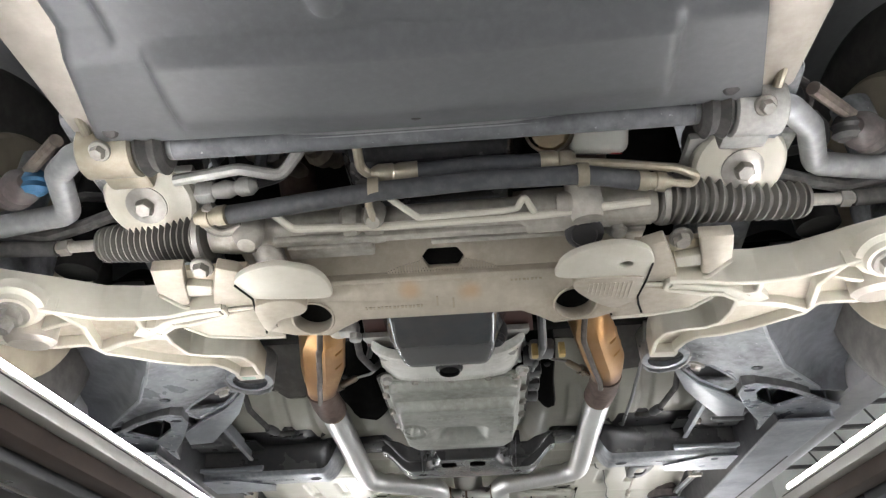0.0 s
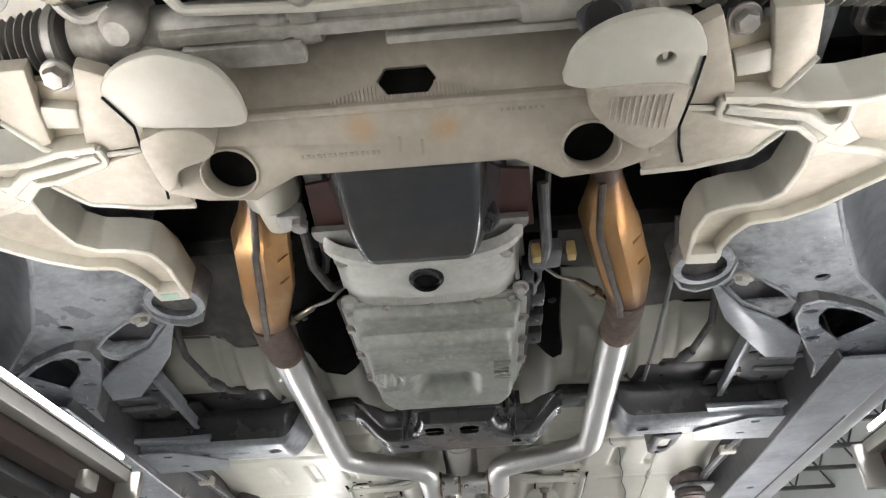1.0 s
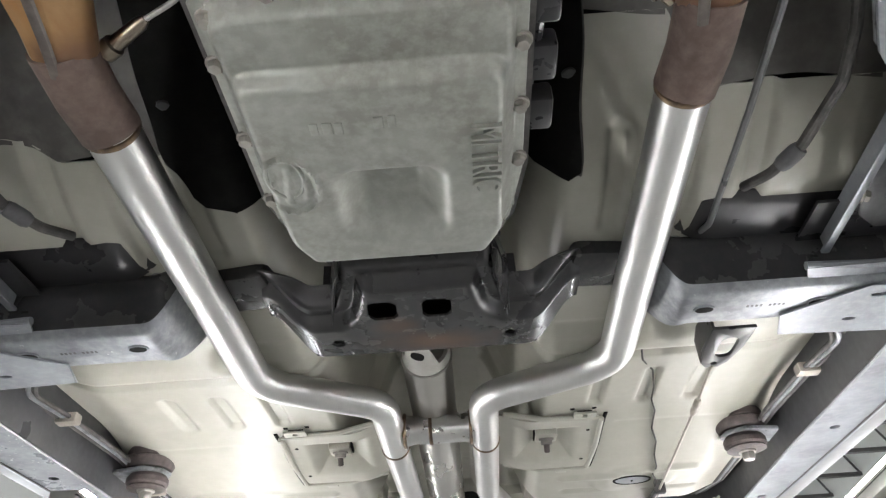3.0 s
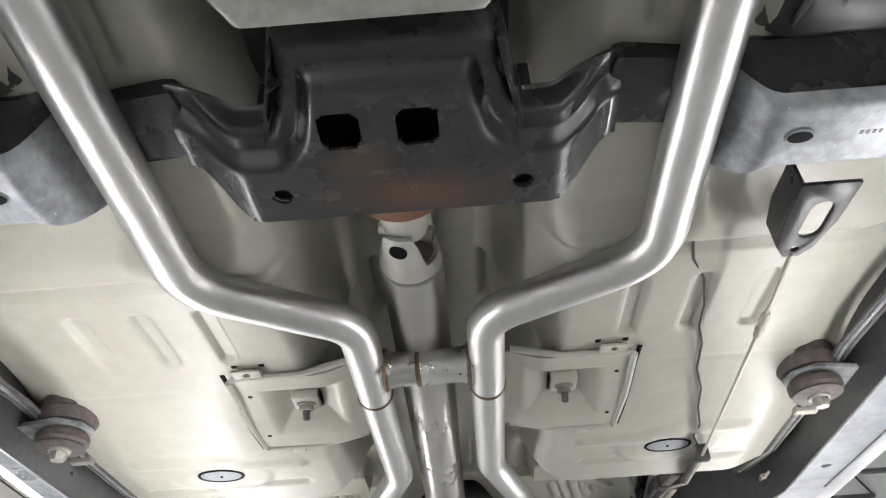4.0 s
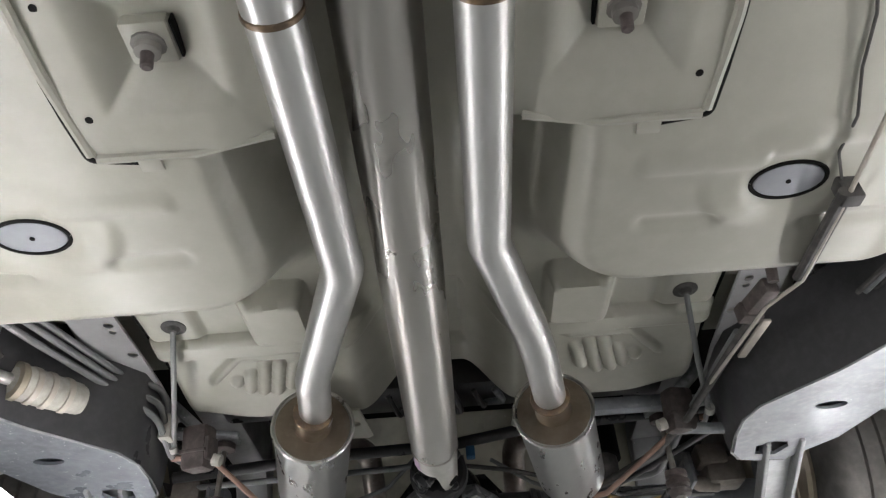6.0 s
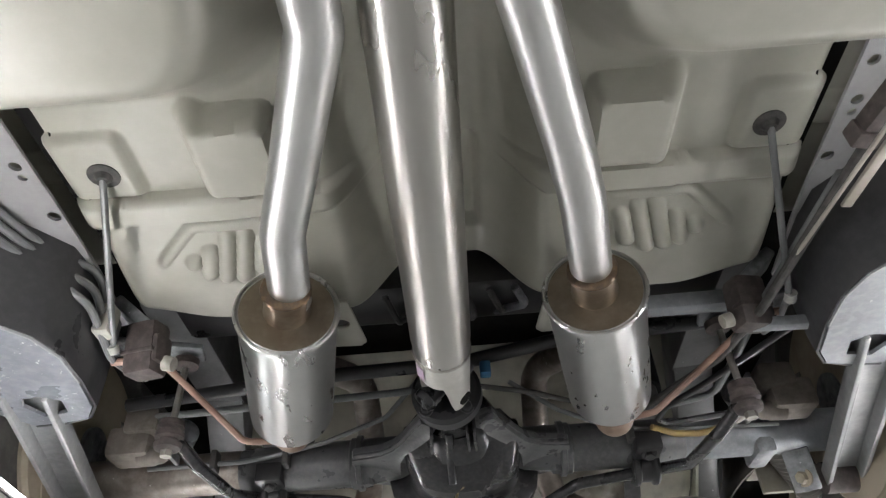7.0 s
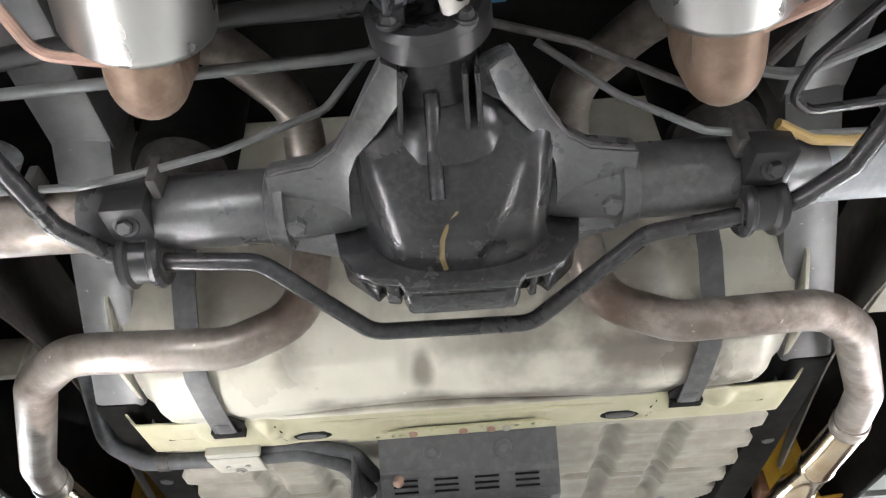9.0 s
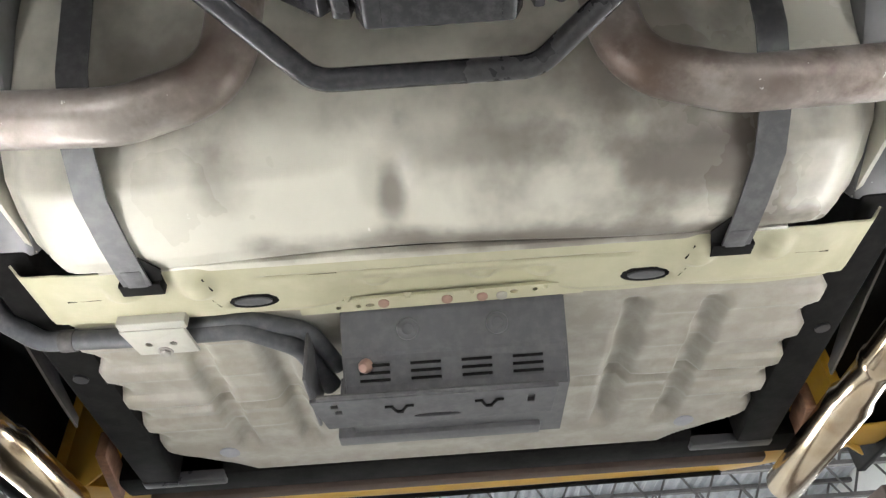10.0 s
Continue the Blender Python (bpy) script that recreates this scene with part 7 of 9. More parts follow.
def floor_plug(s):
    t = thing("floor_plug", (X0 + 0.435 * s, 3.48, 2.03), "grey oval rubber drain plug in the floor pan", "rubber plug", "floor plugs")
    zf = floor_z(X0 - 0.44, 3.48)
    part("disc", mirrored(plate(ring_pts(-0.425, 3.482, 0.040, 0.026, 28), zf - 0.006, zf + 0.002, (), 0.002), s), PLUG, t)
    part("lip", mirrored(tube([(x, y, zf - 0.003) for x, y in ring_pts(-0.425, 3.482, 0.043, 0.029, 28)] + [(-0.382, 3.482, zf - 0.003)], 0.0035, 0, 6, caps=False), s), BLACK_SHADE, t, "dark plug rim")
    part("nub", mirrored(lathe([(0, 0.003), (1, 0.003)], (-0.424, 3.482, zf - 0.0075), (-0.424, 3.482, zf - 0.004), 8), s), BLACK_SHADE, t)


def body_mount(s):
    t = thing("body_mount", (X0 + 0.62 * s, 3.27, 2.0), "stacked brown rubber body mount on a steel bracket", "body mount", "body mounts")
    c = (-0.622, 3.248)
    part("upper_puck", mirrored(lathe([(0, 0.045), (0.2, 0.05), (0.45, 0.05), (0.5, 0.046), (0.55, 0.05), (0.8, 0.05), (1, 0.045)], (*c, 2.085), (*c, 2.04), 32), s), BROWN, t, "brown rubber puck")
    part("bracket", mirrored(plate([(-0.70, 3.215), (-0.615, 3.198), (-0.582, 3.223), (-0.577, 3.258), (-0.602, 3.293), (-0.70, 3.285)], 2.028, 2.036, (), 0.002), s), FRAME, t)
    part("lower_puck", mirrored(lathe([(0, 0.036), (0.4, 0.043), (0.8, 0.043), (1, 0.038)], (*c, 2.03), (*c, 2.005), 32), s), BROWN, t, "brown rubber puck")
    part("washer", mirrored(lathe([(0, 0.038), (0.6, 0.04), (1, 0.03)], (*c, 2.006), (*c, 1.998), 28), s), BROWN, t)
    part("bolt", mirrored(hexbolt((*c, 2.0), 0.014, 0.02, (0, 0, -1), 0.018), s), BOLT, t)


for s in (-1, 1):
    heat_box(s)
    floor_plug(s)
    body_mount(s)


def trans_crossmember():
    t = thing("transmission_crossmember", (0.015, 2.6, 2.0), "glossy black stamped transmission crossmember with slots", "crossmember")
    c = 0.016

    def front(u):
        """The front edge bulges forward in the middle, falls back beside it and turns forward again at the arms."""
        a = abs(u - c)
        return 2.600 - 0.095 * smooth(0.124, 0.095, a) - 0.022 * smooth(0.155, 0.215, a)

    rim = [(u, front(u)) for u in steps(c - 0.23, c + 0.23, 160)]

    def zl(u, v):
        a = abs(u - c)
        d = min(math.hypot(u - p, v - q) for p, q in rim)
        up = 0.020 * smooth(0.042, 0.026, d) + 0.030 * smooth(0.012, 0.0, d) * smooth(0.215, 0.165, a)
        up += 0.050 * smooth(0.150, 0.225, a)
        return 2.012 + up

    def pt(u, w):
        f = front(u)
        a = abs(u - c)
        back = 2.715 - 0.045 * smooth(0.155, 0.225, a)
        v = f + (back - f) * w
        return (u, v, zl(u, v))

    sheet = surf(pt, steps(c - 0.226, c + 0.226, 160), steps(0, 1, 60))
    gone = []
    for f in sheet.faces:
        m = f.calc_center_median()
        if rect_sd(abs(m.x - 0.002), m.y, 0.017, 0.057, 2.571, 2.617, 0.012) < 0 or min(math.hypot(m.x + 0.108, m.y - 2.677), math.hypot(m.x - 0.14, m.y - 2.68)) < 0.0105:
            gone.append(f)
    bmesh.ops.delete(sheet, geom=gone, context="FACES")
    body = part("stamping", thick(sheet, 0.004), GLOSS, t, angle=1.2)
    for x, y in ((-0.108, 2.677), (0.14, 2.68)):
        part("hole_lip", tube([(x + 0.0115 * math.cos(k * math.pi / 10), y + 0.0115 * math.sin(k * math.pi / 10), zl(x, y) + 0.0005) for k in range(21)], 0.0024, 0, 6, caps=False), GLOSS, body)
        # A black disc closes each hole and stands for its inner shade.
        part("hole_shade", lathe([(0, 0.013), (1, 0.013)], (x, y, zl(x, y) + 0.006), (x, y, zl(x, y) + 0.010), 16), BLACK_SHADE, body, "black disc painted as shade inside the round hole")
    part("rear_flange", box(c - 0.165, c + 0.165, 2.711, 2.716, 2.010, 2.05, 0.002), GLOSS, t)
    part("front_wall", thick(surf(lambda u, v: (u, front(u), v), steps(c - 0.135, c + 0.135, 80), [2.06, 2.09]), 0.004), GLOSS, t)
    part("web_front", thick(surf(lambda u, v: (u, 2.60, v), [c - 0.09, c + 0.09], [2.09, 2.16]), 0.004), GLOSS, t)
    # Black block behind the slots, put in as the shade inside.
    part("inner_shade", box(c - 0.088, c + 0.088, 2.53, 2.70, 2.045, 2.06, 0.004), BLACK_SHADE, t, "black backing painted as shade inside the crossmember")
    for s in (-1, 1):
        x = c + 0.215 * s
        part("side_arm", bar((x - 0.005 * s, 2.625, 2.093), (c + 0.35 * s, 2.645, 2.10), 0.092, 0.05, 0.012), GLOSS, t)
    for k in range(12):
        part("stamped_mark", box(-0.012 + 0.0065 * k, -0.0085 + 0.0065 * k, 2.662 + 0.016 * (k % 2), 2.670 + 0.016 * (k % 2), 2.0105, 2.013, 0), FRAME, t)
    part("rubber_mount", box(c - 0.05, c + 0.05, 2.51, 2.60, 2.065, 2.12, 0.01), RUBBER, t, "black rubber transmission mount")


trans_crossmember()


def toe_cable():
    t = thing("body_cable", (0.39, 2.3, 2.06), "thin black cable running back along the toe panel", "cable")
    part("cable", tube([(0.375, 2.0, 2.10), (0.381, 2.10, 2.065), (0.394, 2.32, 2.062), (0.406, 2.533, 2.07), (0.41, 2.60, 2.10)], 0.0042, 0.05, 8), LINE, t)
    for s in (-1, 1):
        h = thing("wheel_sensor_hose", (X0 + 0.44 * s, 2.3, 2.05), "dusty black bent hose beside the torque box", "hose", "torque box hoses")
        part("hose", mirrored(tube([(-0.45, 2.16, 2.12), (-0.465, 2.24, 2.09), (-0.47, 2.30, 2.075), (-0.45, 2.38, 2.06), (-0.425, 2.42, 2.055), (-0.41, 2.46, 2.07)], 0.0065, 0.03, 10), s), RUBBER, h)
        part("fitting", mirrored(lathe([(0, 0.009), (0.2, 0.0105), (0.8, 0.0105), (1, 0.008)], (-0.449, 2.382, 2.059), (-0.433, 2.41, 2.056), 12), s), GREY_PAINT, h, "grey hose fitting")


toe_cable()


# ---- drive line ----
def driveshaft():
    t = thing("driveshaft", (0.0, 3.6, 2.04), "silver aluminium driveshaft tube with cast yokes", "driveshaft")
    a, b = Vector((0.0, 2.958, 2.122)), Vector((-0.006, 4.212, 2.054))
    d = (b - a).normalized()
    part("tube", lathe([(0, 0.0445), (0.004, 0.0465), (0.2, 0.047), (0.97, 0.047), (0.985, 0.0455), (1, 0.0455)], a, b, 48), SHAFT, t)
    part("weld_ring", weld(a, d, 0.0455, 0.003), BOLT, t)
    part("weld_ring", weld(b, d, 0.0455, 0.002), BOLT, t)

    def yoke(base, way, turn, cup=0.028, reach=0.062):
        """A cast cup that ends in two ears with bored holes."""
        side = way.orthogonal().normalized()
        side = Matrix.Rotation(turn, 3, way) @ side
        up = way.cross(side)
        n = 48
        rows = []
        bm = bmesh.new()
        for k in range(7):
            f = k / 6
            ring = []
            for j in range(n):
                q = 2 * math.pi * j / n
                ear = abs(math.cos(q))
                length = cup + reach * smooth(0.60, 0.90, ear)
                r = 0.0455 - 0.004 * f
                ring.append(bm.verts.new(base + way * (length * f) + r * (side * math.cos(q) + up * math.sin(q))))
            rows.append(ring)
        for p, q in zip(rows, rows[1:]):
            for j in range(n):
                bm.faces.new((p[j], p[(j + 1) % n], q[(j + 1) % n], q[j]))
        thick(bm, 0.007)
        holes = [lathe([(0, 0.0125), (1, 0.0125)], base + way * (cup + reach - 0.022) + side * (0.0365 * e), base + way * (cup + reach - 0.022) + side * (0.0435 * e), 20) for e in (-1, 1)]
        return bm, holes, side

    y1, h1, s1 = yoke(a, -d, 0.5)
    part("front_yoke", y1, YOKE, t, "pale cast front yoke")
    # Bores are black discs on the ears, shade by colour.
    for h in h1:
        part("yoke_bore", h, BLACK_SHADE, t, "black disc painted as the shade of a bearing bore")
    c1 = a - d * 0.068
    part("front_joint_cross", join(tube([c1 - s1 * 0.038, c1 + s1 * 0.038], 0.011, seg=14), tube([c1 - s1.cross(d) * 0.038, c1 + s1.cross(d) * 0.038], 0.011, seg=14)), BOLT, t)
    part("slip_yoke", lathe([(0, 0.03), (0.5, 0.036), (1, 0.03)], c1 - d * 0.09, c1 - d * 0.005, 24), YOKE, t)
    f0 = a - d * 0.15
    part("damper_ring", lathe([(0, 0.04), (0.05, 0.060), (0.6, 0.062), (0.75, 0.056), (0.8, 0.045), (1, 0.035)], f0 - d * 0.03, f0 + d * 0.018, 40), RUST, t, "rust-brown damper ring")
    part("front_stub", lathe([(0, 0.045), (1, 0.04)], f0 - d * 0.14, f0 - d * 0.02, 24), RUST, t)
    y2, h2, s2 = yoke(b, d, 4.64, 0.062, 0.075)
    part("rear_yoke", y2, YOKE, t, "pale cast rear yoke")
    # Same black discs for the shaded rear bores.
    for h in h2:
        part("yoke_bore", h, BLACK_SHADE, t, "black disc painted as the shade of a bearing bore")
    c2 = b + d * 0.115
    part("rear_joint_cross", join(tube([c2 - s2 * 0.038, c2 + s2 * 0.038], 0.012, seg=14), tube([c2 - s2.cross(d) * 0.04, c2 + s2.cross(d) * 0.04], 0.012, seg=14)), BLACK, t)
    part("paint_mark", thick(surf(lambda q, v: b + d * (0.008 + v) + Vector((-0.0462 * math.sin(q), 0, -0.0462 * math.cos(q))), steps(0.75, 1.15, 8), [0, 0.012, 0.024, 0.034]), 0.0005), material("purple_mark", (0.42, 0.30, 0.46), 0.6, 0, (0.5, 0.48, 0.46), None, 60, 60, 0.9), t, "faint purple paint mark")


driveshaft()


def rear_axle():
    t = thing("rear_axle", (0.008, 4.6, 1.95), "black painted solid rear axle with differential housing", "rear axle")
    AY, AZ, cx = 4.605, 2.036, 0.008
    for s in (-1, 1):
        x0, x1 = cx + 0.195 * s, cx + 0.79 * s
        tb = part("axle_tube", lathe([(0, 0.050), (0.035, 0.050), (0.04, 0.046), (0.22, 0.046), (0.225, 0.0445), (0.40, 0.043), (0.41, 0.040), (1, 0.040)], (x0, AY, AZ), (x1, AY, AZ), 32), AXLE, t)
        part("outer_sleeve", lathe([(0, 0.0395), (0.02, 0.041), (0.98, 0.041), (1, 0.0395)], (cx + 0.40 * s, AY, AZ), (cx + 0.765 * s, AY, AZ), 32), TAIL if s < 0 else RAIL, t, "dusty brown axle tube end" if s < 0 else "dusty grey axle tube end")
        web = [(-0.055, 4.395), (-0.072, 4.425), (-0.098, 4.475), (-0.118, 4.505), (-0.145, 4.525), (-0.20, 4.535), (-0.205, 4.60), (-0.21, 4.668), (-0.155, 4.69), (-0.125, 4.70), (-0.03, 4.66), (-0.02, 4.41)]
        part("gusset", mirrored(plate(web, 2.018, 2.040, (), 0.006), s, cx), AXLE, t)
        inner = [(-0.030, 4.405), (-0.042, 4.44), (-0.066, 4.475), (-0.092, 4.505), (-0.105, 4.535), (-0.110, 4.57), (-0.112, 4.61)]
        rows = [(p, q) for p, q in zip(web[:7], inner)]
        part("gusset_face", mirrored(thick(surf(lambda w, v: (w[0][0] + (w[1][0] - w[0][0]) * v, w[0][1] + (w[1][1] - w[0][1]) * v, 2.016 - 0.010 * v * v), rows, steps(0, 1, 10)), 0.004), s, cx), AXLE, t, angle=1.2)
        part("gusset_rim", mirrored(tube([(x + 0.004, y + 0.003, 2.020) for x, y in web[:6]], 0.007, 0.03, 10), s, cx), AXLE, t)
        part("tube_collar", lathe([(0, 0.047), (0.15, 0.054), (0.85, 0.054), (1, 0.047)], (cx + 0.193 * s, AY, AZ), (cx + 0.207 * s, AY, AZ), 32), AXLE, t)
        part("tube_stub", mirrored(lathe([(0, 0.03), (0.3, 0.042), (1, 0.047)], (-0.08, AY, AZ + 0.01), (-0.205, AY, AZ), 28), s, cx), AXLE, t)
        part("web_bolt", mirrored(hexbolt((-0.177, 4.598, 2.0), 0.014, 0.014), s, cx), AXLE, t)
        part("brake_backing", lathe([(0, 0.10), (0.2, 0.14), (1, 0.14)], (cx + 0.762 * s, AY, AZ), (cx + 0.784 * s, AY, AZ), 36), DUSTY, t, "dusty brake backing plate")
        if s > 0:
            part("spring_seat", mirrored(join(box(-0.60, -0.56, 4.57, 4.66, 1.985, 2.03, 0.01), bar((-0.64, 4.60, 2.0), (-0.665, 4.655, 1.935), 0.05, 0.014, 0.004)), s, cx), FRAME, t)
        if s > 0:
            part("arm_bolt", mirrored(hexbolt((-0.655, 4.635, 1.955), 0.013, 0.014, (0.8, -0.5, -0.3), 0.019), s, cx), ZINC, t)
    part("pinion_housing", lathe([(0, 0.048), (0.1, 0.050), (0.45, 0.053), (0.7, 0.066), (1, 0.085)], (cx - 0.012, 4.392, 2.056), (cx - 0.002, 4.54, 2.05), 40), BLACK_OIL, t)
    shape = [(4.45, 0.45, 0.30), (4.475, 0.80, 0.36), (4.484, 0.93, 0.45), (4.494, 0.98, 0.56), (4.510, 1.0, 0.70), (4.532, 1.0, 0.86), (4.556, 1.0, 0.965), (4.58, 1.0, 1.0), (4.632, 1.0, 1.0), (4.642, 1.01, 1.01), (4.650, 1.05, 1.05)]

    def barrel(q, k):
        """The ring gear case: a lying barrel with a round front shoulder, a hollow on one flank and a fillet at the cover."""
        i = min(int(k), len(shape) - 2)
        f = k - i
        y, r, rz = (shape[i][n] * (1 - f) + shape[i + 1][n] * f for n in (0, 1, 2))
        cq, sq = math.cos(q), math.sin(q)
        x = 0.112 * r * math.copysign(abs(cq) ** 0.80, cq)
        z = 2.035 - 0.093 * rz * math.copysign(abs(sq) ** 0.80, sq)
        diag = 0.020 + (4.62 - y) * 0.42
        z += 0.007 * smooth(diag, diag + 0.006, x) * smooth(0.092, 0.068, x) * smooth(4.50, 4.53, y) * smooth(4.632, 4.615, y)
        return (cx + 0.004 + x, y, z)

    part("carrier_barrel", surf(barrel, [math.pi * (k / 72.0) * 1.2 - 0.1 * math.pi for k in range(73)], steps(0, 10, 60)), BLACK_OIL, t, angle=1.3)
    part("pinion_rib", tube([(cx - 0.017, 4.428, 2.006), (cx - 0.017, 4.440, 1.999), (cx - 0.018, 4.485, 1.986), (cx - 0.018, 4.512, 1.968), (cx - 0.018, 4.526, 1.952)], 0.0085, 0.012, 12), BLACK_OIL, t)
    for x in (-0.046, 0.016, 0.028):
        part("neck_rib", bar((cx + x, 4.400, 2.010), (cx + x * 1.1, 4.462, 2.000), 0.006, 0.04, 0.0025), BLACK_OIL, t)
    part("nose_shoulder", lathe([(0, 0.052), (0.25, 0.064), (0.6, 0.072), (1, 0.078)], (cx - 0.004, 4.445, 2.052), (cx, 4.50, 2.05), 40), BLACK_OIL, t)
    xz = Matrix(((1, 0, 0, cx), (0, 0, 1, 0), (0, 1, 0, 0), (0, 0, 0, 1)))
    rim = [(-0.062, 1.922), (-0.070, 1.934), (-0.098, 1.938), (-0.118, 1.948), (-0.140, 1.978), (-0.150, 2.02), (-0.146, 2.08), (-0.09, 2.15), (0.09, 2.15), (0.148, 2.08), (0.155, 2.02), (0.146, 1.976), (0.124, 1.946), (0.102, 1.936), (0.078, 1.932), (0.069, 1.922)]
    part("cover_flange", moved(plate(rim, 4.637, 4.652, (), 0.004), xz), BLACK_OIL, t, "ribbed lower cover flange")
    part("cover_core", moved(plate([(x * 0.90, 2.05 + (z - 2.05) * 0.90) for x, z in rim], 4.652, 4.686, (), 0.002), xz), BLACK_SHADE, t)
    for a, b in (((-0.148, 2.02), (-0.137, 1.978)), ((-0.137, 1.978), (-0.098, 1.943)), ((-0.088, 1.941), (-0.071, 1.938)), ((0.084, 1.938), (0.094, 1.940)), ((0.108, 1.942), (0.143, 1.976)), ((0.143, 1.976), (0.153, 2.02))):
        d = Vector((b[0] - a[0], b[1] - a[1])).normalized()
        n = Vector((-d.y, d.x)) * 0.022
        n = n if n.y > 0 else -n
        part("cover_lip", moved(plate([a, b, (b[0] + n.x, b[1] + n.y), (a[0] + n.x, a[1] + n.y)], 4.650, 4.693, (), 0.003), xz), BLACK_OIL, t)
    part("rear_cover", lathe([(0, 0.118), (0.3, 0.112), (0.7, 0.085), (1, 0.04)], (cx, 4.684, 2.06), (cx, 4.735, 2.065), 40), BLACK_OIL, t)
    part("lower_pad", moved(plate([(-0.060, 1.924), (-0.067, 1.94), (-0.060, 1.97), (0.066, 1.97), (0.074, 1.94), (0.067, 1.924)], 4.650, 4.695, (), 0.004), xz), BLACK_OIL, t)
    part("pad_face", box(cx - 0.045, cx + 0.055, 4.656, 4.692, 1.9225, 1.926, 0.001), BLACK_OIL, t, "smeared pad face")
    part("flange", lathe([(0, 0.055), (0.15, 0.062), (0.7, 0.062), (0.75, 0.045), (1, 0.042)], (cx - 0.016, 4.356, 2.054), (cx - 0.012, 4.398, 2.056), 40), BLACK, t, "black pinion flange")
    for k in range(4):
        q = radians(45 + 90 * k)
        part("flange_bolt", hexbolt((cx - 0.016 + 0.05 * math.cos(q), 4.356, 2.054 + 0.05 * math.sin(q)), 0.009, 0.010, (0, -1, 0), 0.012), BLACK, t)
        if k % 2 == 0:
            e = Vector((cx - 0.016 + 0.046 * math.cos(q), 4.326, 2.054 + 0.040 * math.sin(q)))
            n = Vector((math.cos(q), 0, math.sin(q)))
            part("ear_ring", lathe([(0, 0.017), (0.3, 0.020), (1, 0.018), (1, 0.012), (0.4, 0.011)], e - n * 0.006, e + n * 0.010, 22, False), BLACK, t)
            part("flange_ear", box(cx - 0.016 + 0.042 * math.cos(q) - 0.011, cx - 0.016 + 0.042 * math.cos(q) + 0.011, 4.312, 4.36, 2.054 + 0.036 * math.sin(q) - 0.014, 2.054 + 0.036 * math.sin(q) + 0.014, 0.006), BLACK, t)
    part("paint_streak", tube([(cx + 0.003, 4.545, 1.9505), (cx - 0.008, 4.558, 1.946), (cx - 0.016, 4.58, 1.942), (cx - 0.018, 4.61, 1.941), (cx - 0.014, 4.632, 1.941)], 0.003, 0.02, 8, flat=0.3), material("ochre_streak", (0.17, 0.125, 0.055), 0.5, 0, (0.12, 0.09, 0.04), None, 90, 40, 0.9), t, "ochre paint streak")
    part("yellow_crayon", box(cx - 0.335, cx - 0.325, 4.575, 4.60, 2.0035, 2.008, 0.001), material("crayon_yellow", (0.6, 0.55, 0.2), 0.6), t, "yellow crayon mark")
    part("brake_tube", tube([(-0.60, 4.545, 2.03), (-0.42, 4.548, 2.032), (-0.36, 4.54, 2.035), (-0.25, 4.525, 2.05), (-0.13, 4.50, 2.08), (-0.05, 4.43, 2.13)], 0.0048, 0.04, 10), LINE, t)
    part("brake_tube", tube([(0.11, 4.45, 2.11), (0.20, 4.50, 2.07), (0.30, 4.54, 2.045), (0.40, 4.548, 2.035), (0.62, 4.545, 2.03)], 0.0048, 0.04, 10), LINE, t)
    for x in (-0.475, -0.335, 0.33):
        part("tube_clip", box(x, x + 0.012, 4.53, 4.56, 2.015, 2.055, 0.003), RUBBER, t)


rear_axle()


def rear_stabilizer():
    t = thing("rear_stabilizer_bar", (0.0, 4.65, 1.94), "thin black rear stabilizer bar below the axle", "stabilizer bar")
    pts = [(-0.462, 4.335, 1.988), (-0.445, 4.40, 1.968), (-0.425, 4.54, 1.966), (-0.40, 4.615, 1.985), (-0.36, 4.635, 1.987), (-0.225, 4.63, 1.97), (-0.105, 4.755, 1.943), (0.098, 4.75, 1.937),
           (0.232, 4.63, 1.972), (0.36, 4.615, 1.98), (0.40, 4.60, 1.98), (0.425, 4.52, 1.955), (0.445, 4.38, 1.95), (0.468, 4.31, 1.97)]
    part("bar", tube(pts, 0.0112, 0.04, 16), BLACK_OIL, t)
    for s, y in ((-1, 4.635), (1, 4.615)):
        x = X0 + 0.365 * s - 0.01
        c = part("clamp", join(lathe([(0, 0.032), (0.1, 0.036), (0.22, 0.035), (0.3, 0.029), (0.7, 0.029), (0.78, 0.035), (0.9, 0.036), (1, 0.032)], (x - 0.025, y, 1.990), (x + 0.025, y, 1.990), 32),
                               box(x - 0.02, x + 0.02, y - 0.06, y - 0.01, 1.995, 2.012, 0.004), box(x - 0.026, x + 0.026, y - 0.085, y - 0.03, 1.992, 2.03, 0.005)), BLACK, t, "black strap clamp")
        part("bushing", lathe([(0, 0.018), (0.1, 0.023), (0.9, 0.023), (1, 0.018)], (x - 0.026, y, 1.986), (x + 0.026, y, 1.986), 24), RUBBER, t, "black rubber bushing")
        part("clamp_bolt", hexbolt((x, y - 0.062, 1.991), 0.010, 0.010, (0, -0.4, -1), 0.015), BLACK, c)


rear_stabilizer()


